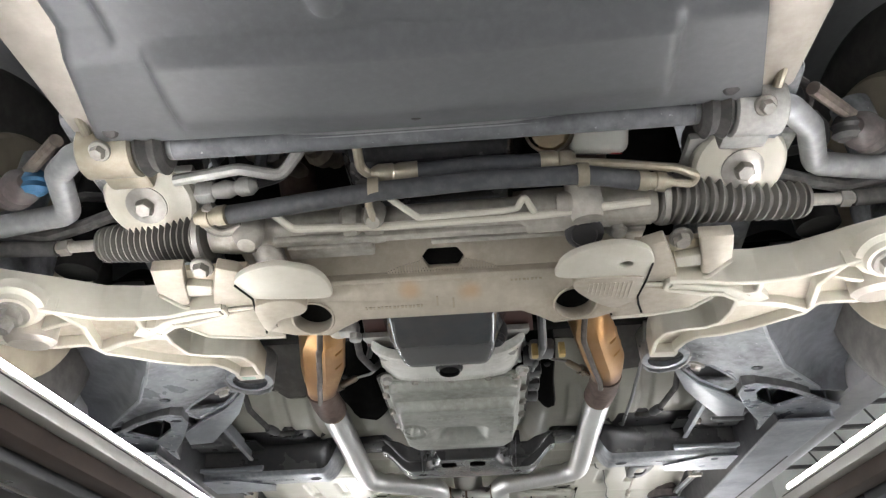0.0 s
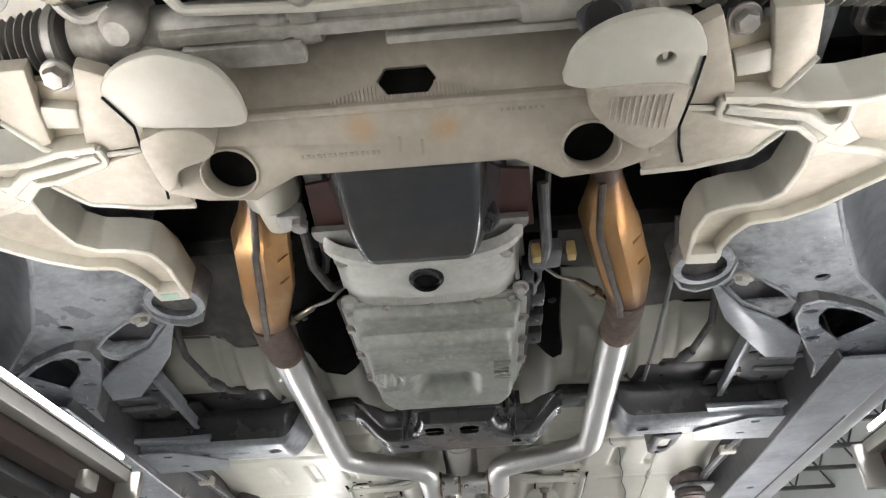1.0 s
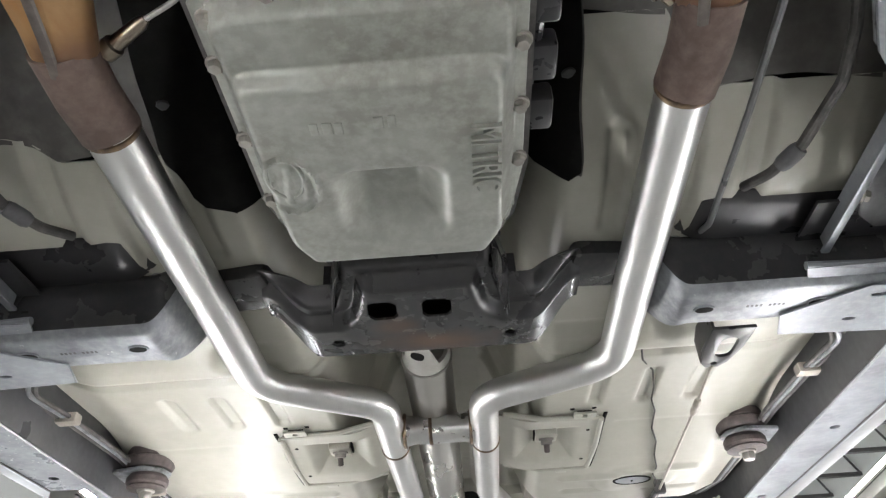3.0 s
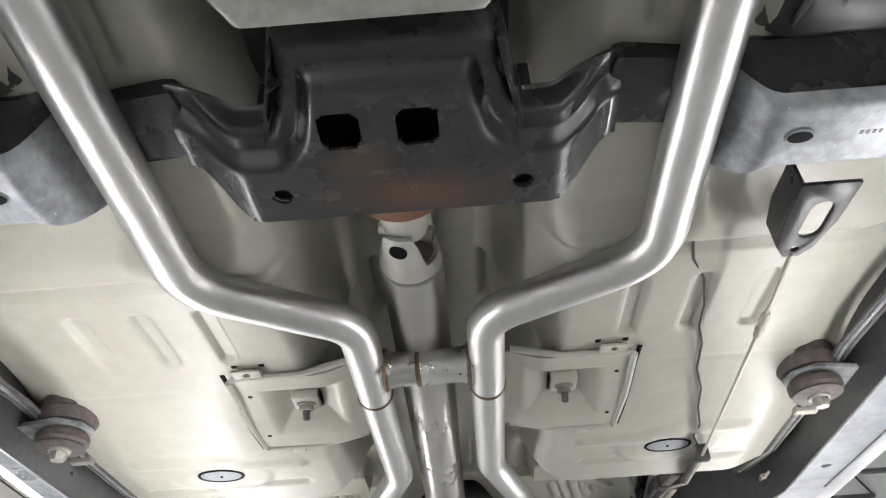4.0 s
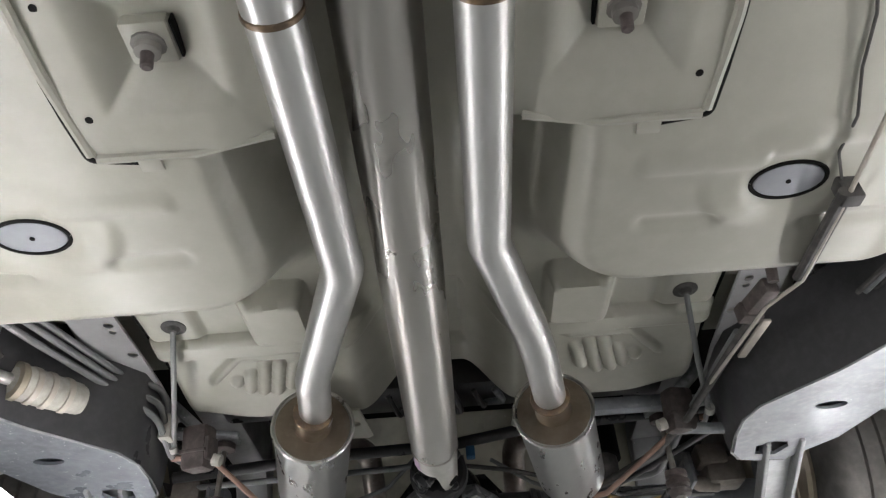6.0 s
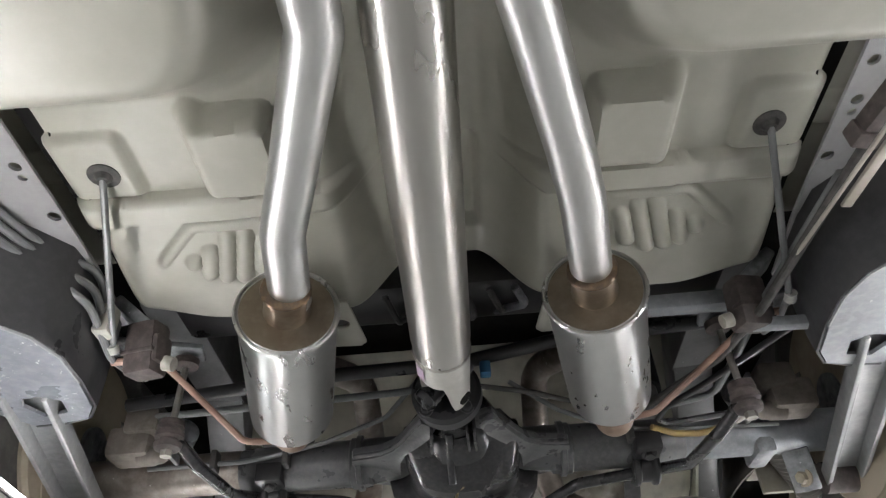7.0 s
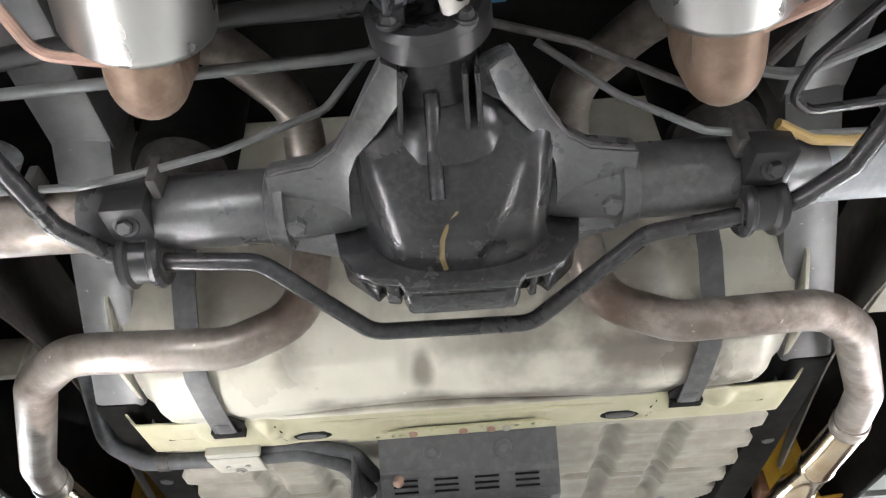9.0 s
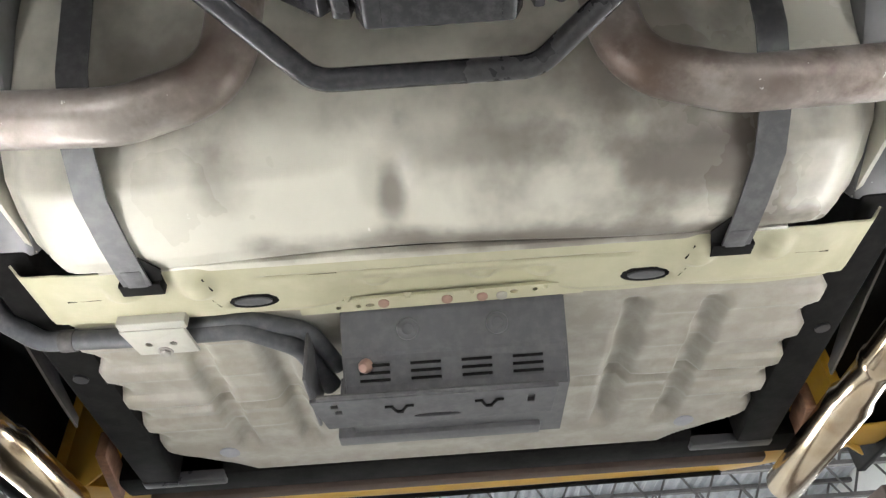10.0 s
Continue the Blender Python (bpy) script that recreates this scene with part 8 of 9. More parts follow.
def sway_link(s):
    e = Vector((-0.470, 4.325, 1.985)) if s < 0 else Vector((0.474, 4.305, 1.968))
    t = thing("stabilizer_link", e, "dusty stabilizer link with stacked rubber bushings", "stabilizer link", "stabilizer links")
    top = e + Vector((0.0, 0.01, 0.16))
    part("rod", tube([e - Vector((0, 0, 0.03)), top], 0.006, seg=10), BOLT, t)
    part("lower_bushing", lathe([(0, 0.012), (0.06, 0.021), (0.22, 0.023), (0.28, 0.016), (0.36, 0.016), (0.40, 0.0235), (0.58, 0.0235), (0.62, 0.016), (0.70, 0.016), (0.74, 0.022), (0.94, 0.021), (1, 0.012)], e - Vector((0, 0, 0.020)), e + Vector((0, 0, 0.034)), 28), BROWN, t, "grey rubber bushing pair")
    part("upper_bushing", lathe([(0, 0.014), (0.2, 0.022), (0.8, 0.022), (1, 0.014)], top - Vector((0, 0, 0.022)), top, 24), BROWN, t, "grey rubber bushing")
    part("nut", lathe([(0, 0.010), (1, 0.010)], e - Vector((0, 0, 0.03)), e - Vector((0, 0, 0.018)), 6), BOLT, t)
    part("frame_tab", bar(top + Vector((-0.03 * s, 0, 0.008)), top + Vector((0.13 * s, -0.03, 0.02)), 0.05, 0.012, 0.004), FRAME, t)


for s in (-1, 1):
    sway_link(s)


def trailing_arm(s):
    t = thing("trailing_arm", (X0 + 0.65 * s, 4.4, 1.96), "grey pressed steel trailing arm to the rear axle", "trailing arm", "trailing arms")
    a, b = Vector((-0.622, 4.15, 1.998)), Vector((-0.728, 4.64, 1.955))
    part("arm", mirrored(bar(a + Vector((0, 0, 0.012)), b + Vector((0, 0, 0.012)), 0.062, 0.008, 0.002), s), GALV, t, "grey channel web")
    for e in (-1, 1):
        off = Vector((0.030 * e, 0.005 * e, -0.002))
        part("edge_flange", mirrored(bar(a + off, b + off, 0.009, 0.036, 0.003), s), CHAN, t, "pale folded flange")
    part("bushing", mirrored(lathe([(0, 0.03), (1, 0.03)], b + Vector((-0.035, 0.01, 0)), b + Vector((0.035, 0.01, 0)), 24), s), BROWN, t, "brown rubber bushing")
    p = thing("damper", (X0 + 0.80 * s, 4.9, 1.95), "rear damper with a ribbed grey dust boot", "damper", "rear dampers")
    lo, hi = Vector((-0.835, 4.955, 1.965)), Vector((-0.545, 4.555, 2.11))
    d = hi - lo
    part("ribbed_boot", mirrored(bellows(lo + d * 0.28, lo + d * 0.80, 0.036, 0.036, 15, 0.009), s), BOOT, p, "ribbed grey dust boot")
    part("lower_tube", mirrored(lathe([(0, 0.02), (0.1, 0.025), (1, 0.025)], lo, lo + d * 0.3, 20), s), GALV, p)
    part("upper_tube", mirrored(lathe([(0, 0.03), (1, 0.03)], lo + d * 0.72, hi, 20), s), FRAME, p)
    u = thing("rear_spring_pad", (X0 + 0.5 * s, 4.5, 2.06), "black rubber bump stop above the axle tube", "bump stop", "bump stops")
    part("bump_stop", mirrored(lathe([(0, 0.05), (0.5, 0.06), (1, 0.06)], (-0.36, 4.66, 2.10), (-0.36, 4.66, 2.17), 28), s), RUBBER, u)
    part("seat", mirrored(lathe([(0, 0.07), (1, 0.07)], (-0.36, 4.66, 2.17), (-0.36, 4.66, 2.42), 28), s), BLACK_SHADE, u)
    k = thing("caliper_bracket", (X0 + 0.54 * s, 4.47, 2.0), "brown dusty brake caliper bracket block", "brake caliper", "rear brake parts")
    part("block", mirrored(join(box(-0.66, -0.575, 4.47, 4.545, 2.03, 2.09, 0.012), box(-0.63, -0.56, 4.46, 4.52, 2.07, 2.12, 0.012), lathe([(0, 0.018), (0.8, 0.018), (1, 0.012)], (-0.60, 4.50, 2.035), (-0.545, 4.50, 2.04), 16)), s), CALIPER, k)
    part("guide_plate", mirrored(box(-0.545, -0.536, 4.46, 4.54, 2.03, 2.10, 0.003), s), FRAME, k)


for s in (-1, 1):
    trailing_arm(s)


def rear_frame(s):
    t = thing("rear_frame_rail", (X0 + 0.6 * s, 5.2, 2.0), "dusty dark rear chassis rail over the axle", "frame rail", "rear frame rails")
    part("kick_up", mirrored(bar((-0.50, 4.25, 2.27), (-0.505, 4.66, 2.27), 0.09, 0.12, 0.012), s), REAR_RAIL, t)
    part("kick_down", mirrored(bar((-0.505, 4.64, 2.27), (-0.575, 5.08, 2.075), 0.085, 0.12, 0.012), s), REAR_RAIL, t)
    part("rear_section", mirrored(bar((-0.575, 5.05, 2.075), (-0.60, 5.76, 2.055), 0.075, 0.11, 0.008), s), BLACK_SHADE, t)
    # No cut here: a dark disc paints the hole's shade.
    part("rail_hole", mirrored(lathe([(0, 0.012), (1, 0.012)], (-0.592, 5.35, 2.008), (-0.592, 5.35, 2.02), 16), s), BLACK, t, "black disc painted as the shade of an oval hole")
    part("end_bracket", mirrored(box(-0.64, -0.47, 5.755, 5.785, 2.0, 2.06, 0.006), s), BLACK, t)


for s in (-1, 1):
    rear_frame(s)


def rear_wheelhouse(s):
    """Dusty inner panels of the body behind the rear axle, with a folded bracket."""
    t = thing("rear_wheelhouse", (X0 + 0.8 * s, 5.0, 2.1), "dusty grey-brown inner wheelhouse panel behind the axle", "wheelhouse", "rear wheelhouses", kind="structure")
    part("panel", mirrored(thick(surf(lambda u, v: (-0.66 - 0.20 * v[0], 4.70 + u, 2.035 + v[1] + 0.04 * math.sin(5 * u)), steps(0, 0.80, 16), [(0, 0.0), (0.02, 0.02), (0.3, 0.10), (0.7, 0.26), (1.0, 0.46)]), 0.004), s), HOUSE_REAR, t)
    b = part("bracket", mirrored(join(box(-0.775, -0.69, 4.94, 4.956, 2.03, 2.10, 0.004), box(-0.775, -0.69, 4.94, 5.03, 2.09, 2.10, 0.003), bar((-0.77, 4.95, 2.05), (-0.80, 5.06, 2.03), 0.012, 0.05, 0.003)), s), TRUNK, t, "beige folded bracket")
    part("bracket_bolt", mirrored(hexbolt((-0.73, 4.985, 2.09), 0.009, 0.009, (0, 0, -1), 0.013), s), BOLT, b)


for s in (-1, 1):
    rear_wheelhouse(s)


def hanger_block(s):
    c = Vector((-0.458, 4.16, 2.055)) if s < 0 else Vector((0.478, 4.19, 2.075))
    t = thing("exhaust_hanger", c, "grey-brown rubber exhaust hanger block with fittings", "exhaust hanger", "exhaust hangers")
    part("rubber_block", moved(join(box(-0.026, 0.026, -0.024, 0.024, -0.042, 0.045, 0.010), box(-0.0275, 0.0275, -0.026, 0.0, -0.01, -0.003, 0.002), box(0.018, 0.032, -0.02, 0.02, -0.025, 0.02, 0.006)), Matrix.Translation(c) @ pose(0, 0, 0, 10, 0, 12 * s)), BROWN, t, "brown-grey rubber block")
    part("sleeve", lathe([(0, 0.012), (1, 0.011)], c + Vector((-0.03 * s, 0.005, -0.02)), c + Vector((-0.045 * s, 0.005, -0.024)), 16), OFFWHITE, t)
    part("bracket", bar(c + Vector((0, 0, 0.035)), c + Vector((0.06 * s, 0.0, 0.09)), 0.05, 0.02, 0.005), FRAME, t)
    part("peg", tube([c + Vector((0.03 * s, 0, -0.015)), c + Vector((0.05 * s, 0, -0.015))], 0.006, seg=10), COPPER, t)


for s in (-1, 1):
    hanger_block(s)


def rear_upper():
    t = thing("rear_crossmember", (0.0, 4.3, 2.2), "dark frame crossmember above the axle nose", "crossmember")
    part("beam", bar((-0.48, 4.30, 2.235), (0.50, 4.30, 2.235), 0.12, 0.08, 0.015), BLACK, t)
    part("lower_tube", tube([(-0.62, 4.45, 2.12), (-0.2, 4.40, 2.125), (0.02, 4.40, 2.13), (0.2, 4.36, 2.14), (0.60, 4.34, 2.15)], 0.013, 0.05, 14), BLACK, t)
    part("lower_tube", tube([(-0.62, 4.47, 2.10), (-0.10, 4.45, 2.105), (0.05, 4.44, 2.115)], 0.007, 0, 12), LINE, t)
    part("light_tube", bar((0.22, 4.26, 2.13), (0.47, 4.24, 2.12), 0.03, 0.03, 0.006), RAIL, t)
    for s in (-1, 1):
        part("pan_bracket", mirrored(plate([(-0.205, 4.13), (-0.145, 4.135), (-0.132, 4.255), (-0.142, 4.265), (-0.20, 4.262), (-0.215, 4.22)], 2.100, 2.107, [ring_pts(-0.168, 4.195, 0.017, 0.013, 16)], 0.002), s), PRIMER, t, "pale flat bracket with a hole")
    for k in range(6):
        x = -0.1 + 0.045 * k
        part("clutter_tube", tube([(x, 4.24, 2.18), (x + 0.02, 4.28, 2.15 + 0.01 * (k % 3)), (x + 0.03 * (-1) ** k, 4.34, 2.20)], 0.006 + 0.002 * (k % 2), 0.02, 8), (BLACK, RUBBER, FRAME)[k % 3], t)
    part("blue_clip", box(0.055, 0.075, 4.36, 4.385, 2.085, 2.11, 0.004), BLUE, t, "small bright blue plastic clip")
    part("vent_hose", tube([(0.05, 4.40, 2.08), (0.15, 4.43, 2.075), (0.30, 4.50, 2.06)], 0.005, 0.05, 10), RUBBER, t)


rear_upper()


# ---- cables and lines ----
def brake_cable():
    t = thing("parking_brake_cable", (0.48, 3.2, 2.0), "thin pale steel parking brake cable with joiner", "cable")
    a, j, e = Vector((0.477, 2.862, 2.018)), Vector((0.486, 3.02, 2.012)), Vector((0.505, 3.49, 1.998))
    part("cable", tube([a, j, e, (0.515, 3.66, 2.005), (0.505, 3.76, 2.03), (0.49, 4.15, 2.06)], 0.0028, 0.03, 8), ALLOY, t)
    d = (e - j).normalized()
    part("joiner", lathe([(0, 0.004), (0.15, 0.007), (0.4, 0.007), (0.45, 0.005), (0.6, 0.005), (0.65, 0.007), (0.9, 0.006), (1, 0.003)], j - d * 0.03, j + d * 0.035, 12), ALLOY, t)
    for k in range(3):
        o = Vector((0.007 * (k - 1), 0, 0.005 * k))
        part("sleeve", tube([e + o - d * 0.01, e + o + Vector((0.012, 0.17, 0.012))], 0.0065, 0, 10), RUBBER, t, "black cable sleeve")
    w = thing("floor_wire", (0.44, 3.1, 2.05), "thin black wavy wire hanging under the floor", "wire")
    line = [(0.385, 2.90), (0.392, 2.94), (0.424, 3.005), (0.434, 3.06), (0.440, 3.12), (0.455, 3.17), (0.458, 3.236), (0.475, 3.29), (0.479, 3.345), (0.492, 3.40), (0.492, 3.451), (0.508, 3.49), (0.513, 3.52)]
    part("lead", tube([(x - 0.006, y - 0.01, floor_z(x, y) - 0.006) for x, y in line], 0.0018, 0.02, 8), RUBBER, w)
    part("guide_clip", box(0.497, 0.52, 3.48, 3.50, 1.99, 2.055, 0.003), RUBBER, t)
    h = thing("cable_bracket", (0.47, 2.82, 2.03), "black stamped cable bracket with a long slot", "bracket")
    out = [(0.448, 2.735), (0.515, 2.735), (0.512, 2.80), (0.50, 2.85), (0.488, 2.868), (0.468, 2.868), (0.456, 2.85), (0.449, 2.80)]
    slot = ring_pts(0.485, 2.818, 0.013, None, 8, 0, 180) + ring_pts(0.485, 2.778, 0.013, None, 8, 180, 360)
    part("plate", plate(out, 2.018, 2.024, [slot, ring_pts(0.478, 2.852, 0.005, None, 10)], 0.0015), BLACK, h)
    part("side_flange", thick(surf(lambda u, v: (u[0], u[1], v), [(0.448, 2.735), (0.447, 2.80), (0.456, 2.85)], [2.02, 2.06]), 0.004), BLACK, h)
    g = thing("cable_equalizer", (0.51, 3.79, 2.05), "rusty grey cable equalizer bracket on the frame", "bracket")
    part("block", moved(join(box(-0.018, 0.018, -0.05, 0.05, -0.02, 0.02, 0.008), box(-0.025, 0.025, 0.03, 0.06, -0.025, 0.015, 0.004)), Matrix.Translation((0.515, 3.79, 2.065)) @ pose(0, 0, 0, 0, 0, 12) @ Matrix.Diagonal((0.7, 0.75, 0.7, 1))), BROWN, g)
    part("stud", tube([(0.52, 3.74, 2.06), (0.525, 3.72, 2.13)], 0.008, seg=10), BROWN, g)
    part("tail_cable", tube([(0.515, 3.84, 2.06), (0.50, 4.0, 2.055), (0.485, 4.16, 2.05), (0.44, 4.27, 2.03), (0.33, 4.43, 2.02)], 0.007, 0.05, 10), RUBBER, g)
    part("tail_cable_jacket", tube([(0.515, 3.9, 2.075), (0.50, 4.18, 2.075), (0.49, 4.30, 2.06), (0.47, 4.42, 2.04), (0.38, 4.47, 2.045), (0.30, 4.46, 2.06)], 0.0065, 0.05, 10), LINE, g)
    part("pale_strap", bar((0.52, 3.93, 2.045), (0.53, 3.82, 2.045), 0.014, 0.006, 0.002), ALLOY, g)
    part("pale_wedge", bar((0.47, 4.20, 2.045), (0.56, 4.17, 2.025), 0.02, 0.018, 0.004), RAIL, g)


brake_cable()


def grommet_wire(s):
    t = thing("wheel_sensor_wire", (X0 + 0.43 * s, 3.9, 2.12), "grey wire dropping from a rubber floor grommet", "wire", "sensor wires")
    top = Vector((-0.424, 3.876, floor_z(-0.424, 3.876)))
    part("grommet", mirrored(lathe([(0, 0.021), (0.5, 0.021), (0.6, 0.012), (1, 0.007)], top + Vector((0, 0, 0.003)), top - Vector((0, 0, 0.014)), 24), s), RUBBER, t, "black rubber grommet")
    part("wire", mirrored(tube([top - Vector((0, 0, 0.01)), (-0.455, 4.0, 2.085), (-0.495, 4.13, 2.05), (-0.51, 4.22, 2.06), (-0.53, 4.32, 2.10)], 0.005, 0.03, 10), s), LINE, t)
    part("clip", mirrored(lathe([(0, 0.009), (1, 0.009)], (-0.4965, 4.125, 2.05), (-0.4985, 4.14, 2.047), 12), s), CAST_GREY, t)


for s in (-1, 1):
    grommet_wire(s)


def fuel_filter():
    t = thing("fuel_filter", (-0.6, 3.95, 2.05), "dusty white fuel filter canister with elbow fittings", "fuel filter")
    a, b = Vector((-0.645, 3.83, 2.045)), Vector((-0.585, 3.94, 2.055))
    part("canister", lathe([(0, 0.012), (0.03, 0.026), (0.08, 0.029), (0.9, 0.029), (0.96, 0.026), (1, 0.012)], a, b, 28), OFFWHITE, t)
    d = b - a
    part("end_cap", lathe([(0, 0.024), (0.1, 0.0315), (0.8, 0.0315), (1, 0.029)], a + d * 0.02, a + d * 0.13, 28), ZINC, t, "tan steel end cap")
    for f in (0.22, 0.42, 0.66):
        c = part("clamp_band", lathe([(0, 0.0295), (0.1, 0.0312), (0.9, 0.0312), (1, 0.0295)], a + d * f, a + d * (f + 0.09), 28), ALLOY, t, "dusty clamp band")
    part("clamp_ear", bar(a + d * 0.45 + Vector((-0.01, 0.0, -0.03)), a + d * 0.47 + Vector((-0.016, 0.0, -0.048)), 0.018, 0.006, 0.001), ALLOY, t)
    part("clamp_bolt", hexbolt(a + d * 0.47 + Vector((-0.014, 0.004, -0.046)), 0.006, 0.008, (0, -0.4, -1), 0.008), BOLT, t)
    part("outlet_stub", lathe([(0, 0.008), (0.6, 0.008), (0.65, 0.011), (1, 0.011)], b, b + d * 0.22, 14), OFFWHITE, t)
    part("inlet_elbow", tube([a, a - d * 0.25, a - d * 0.4 + Vector((0, 0, 0.03)), a - d * 0.4 + Vector((0, 0.0, 0.09))], 0.010, 0.02, 12), CAST_GREY, t)
    part("outlet_elbow", tube([b, b + d * 0.28, b + d * 0.42 + Vector((0, 0, 0.03)), b + d * 0.40 + Vector((0.01, 0, 0.07))], 0.0075, 0.02, 12), CAST_GREY, t)
    for k, (z, y0) in enumerate(((2.13, 3.75), (2.115, 3.76), (2.10, 3.80))):
        part("fuel_line", tube([(-0.66, y0 - 0.15, z), (-0.62, y0, z), (-0.54, 3.98 + 0.01 * k, z - 0.01), (-0.50, 4.05, z - 0.015 * k), (-0.505, 4.15, 2.06 - 0.01 * k), (-0.50, 4.22, 2.05)], 0.006, 0.05, 10), LINE, t)
    part("line_clip", box(-0.512, -0.487, 4.085, 4.115, 2.05, 2.10, 0.004), OFFWHITE, t, "white line clip")


fuel_filter()


def side_lines(s):
    t = thing("brake_lines", (X0 + 0.64 * s, 3.3, 2.03), "bundle of thin steel lines along the frame rail", "brake line", "frame brake lines")
    for k in range(3):
        o = 0.012 * k
        part("line", mirrored(tube([(-0.60 - o, 2.74, 2.085), (-0.668 - o, 2.86, 2.05), (-0.655 - o * 0.8, 2.98, 2.05), (-0.648 - o * 0.8, 3.16, 2.05), (-0.66 - o * 0.6, 3.42, 2.05), (-0.665 - o * 0.5, 3.62, 2.05), (-0.65 - o, 3.80, 2.07)], 0.0042, 0.05, 8), s), FRAME if k % 2 else RUBBER, t)
    part("line_clip", mirrored(box(-0.69, -0.645, 2.96, 2.985, 2.04, 2.06, 0.004), s), ALLOY, t)
    part("line_clip", mirrored(box(-0.695, -0.65, 3.40, 3.42, 2.038, 2.06, 0.004), s), ALLOY, t)
    if s > 0:
        part("floor_line", tube([(0.335, 2.08, 2.10), (0.345, 2.3, 2.08), (0.35, 2.52, 2.085), (0.352, 2.60, 2.10)], 0.005, 0.05, 8), RUBBER, t)


for s in (-1, 1):
    side_lines(s)


# ---- fuel tank and tail ----
def fuel_tank():
    t = thing("fuel_tank", (0.0, 4.95, 1.97), "sooty pale steel fuel tank behind the axle", "fuel tank")
    prof = [(4.76, 2.38), (4.79, 2.28), (4.815, 2.18), (4.85, 2.10), (4.89, 2.04), (4.93, 2.005), (4.98, 1.99), (5.03, 1.985), (5.055, 1.99), (5.062, 2.004), (5.062, 2.10)]

    def pt(u, k):
        i = min(int(k), len(prof) - 2)
        f = k - i
        y, z = (prof[i][j] * (1 - f) + prof[i + 1][j] * f for j in (0, 1))
        a = abs(u - X0)
        edge = smooth(0.46, 0.535, a)
        z += 0.05 * edge * edge * smooth(2.25, 2.0, z)
        dent = 0.016 * (1 - smooth(0.0, 0.02, abs(u + 0.055) - 0.012)) * smooth(4.90, 4.93, y) * smooth(4.99, 4.96, y)
        bulge = 0.012 * math.exp(-((u - 0.03) / 0.07) ** 2) * smooth(4.87, 4.95, y) * smooth(5.05, 5.0, y)
        y += 0.02 * smooth(0.28, 0.36, a) * smooth(2.25, 2.1, z) * smooth(1.98, 2.06, z)
        return (u, y, z + dent - bulge * 0.4 + 0.006 * math.sin(9 * u + 2) * smooth(4.9, 4.98, y))

    shell = part("shell", thick(surf(pt, steps(-0.525, 0.545, 90), steps(0, 10, 60)), 0.003), TANK, t, angle=1.1)
    part("seam_lip", box(-0.44, 0.45, 5.058, 5.070, 1.986, 1.998, 0.002), TANK, t)
    for s in (-1, 1):
        part("side_wall", mirrored(plate([(4.77, 2.34), (4.86, 2.10), (4.95, 2.03), (5.06, 2.03), (5.06, 2.34)], -0.537, -0.531, (), 0, Matrix(((0, 0, 1, 0), (1, 0, 0, 0), (0, 1, 0, 0), (0, 0, 0, 1)))), s), TANK, t)
        k = thing("tank_strap", (0.385 * s, 5.0, 1.97), "dusty black steel fuel tank strap", "tank strap", "tank straps")
        line = [(-0.405, 4.765, 2.30), (-0.405, 4.795, 2.20), (-0.403, 4.835, 2.10), (-0.40, 4.885, 2.03), (-0.396, 4.935, 1.995), (-0.392, 5.0, 1.982), (-0.389, 5.05, 1.976), (-0.388, 5.072, 1.975)]
        part("band", mirrored(thick(surf(lambda u, v: (u[0] + v, u[1] - 0.004, u[2] - 0.004), line, [-0.018, 0.018]), 0.003), s, -0.005), STRAP, k)
        # Black block painted as the slot's shade at the strap end.
        part("end_slot", mirrored(box(-0.414, -0.360, 5.068, 5.090, 1.969, 1.99, 0.001), s, -0.005), BLACK_SHADE, k, "black block painted as the shade of the strap slot")
        part("hook", mirrored(box(-0.402, -0.374, 5.04, 5.073, 1.968, 1.976, 0.003), s, -0.005), STRAP, k)


fuel_tank()


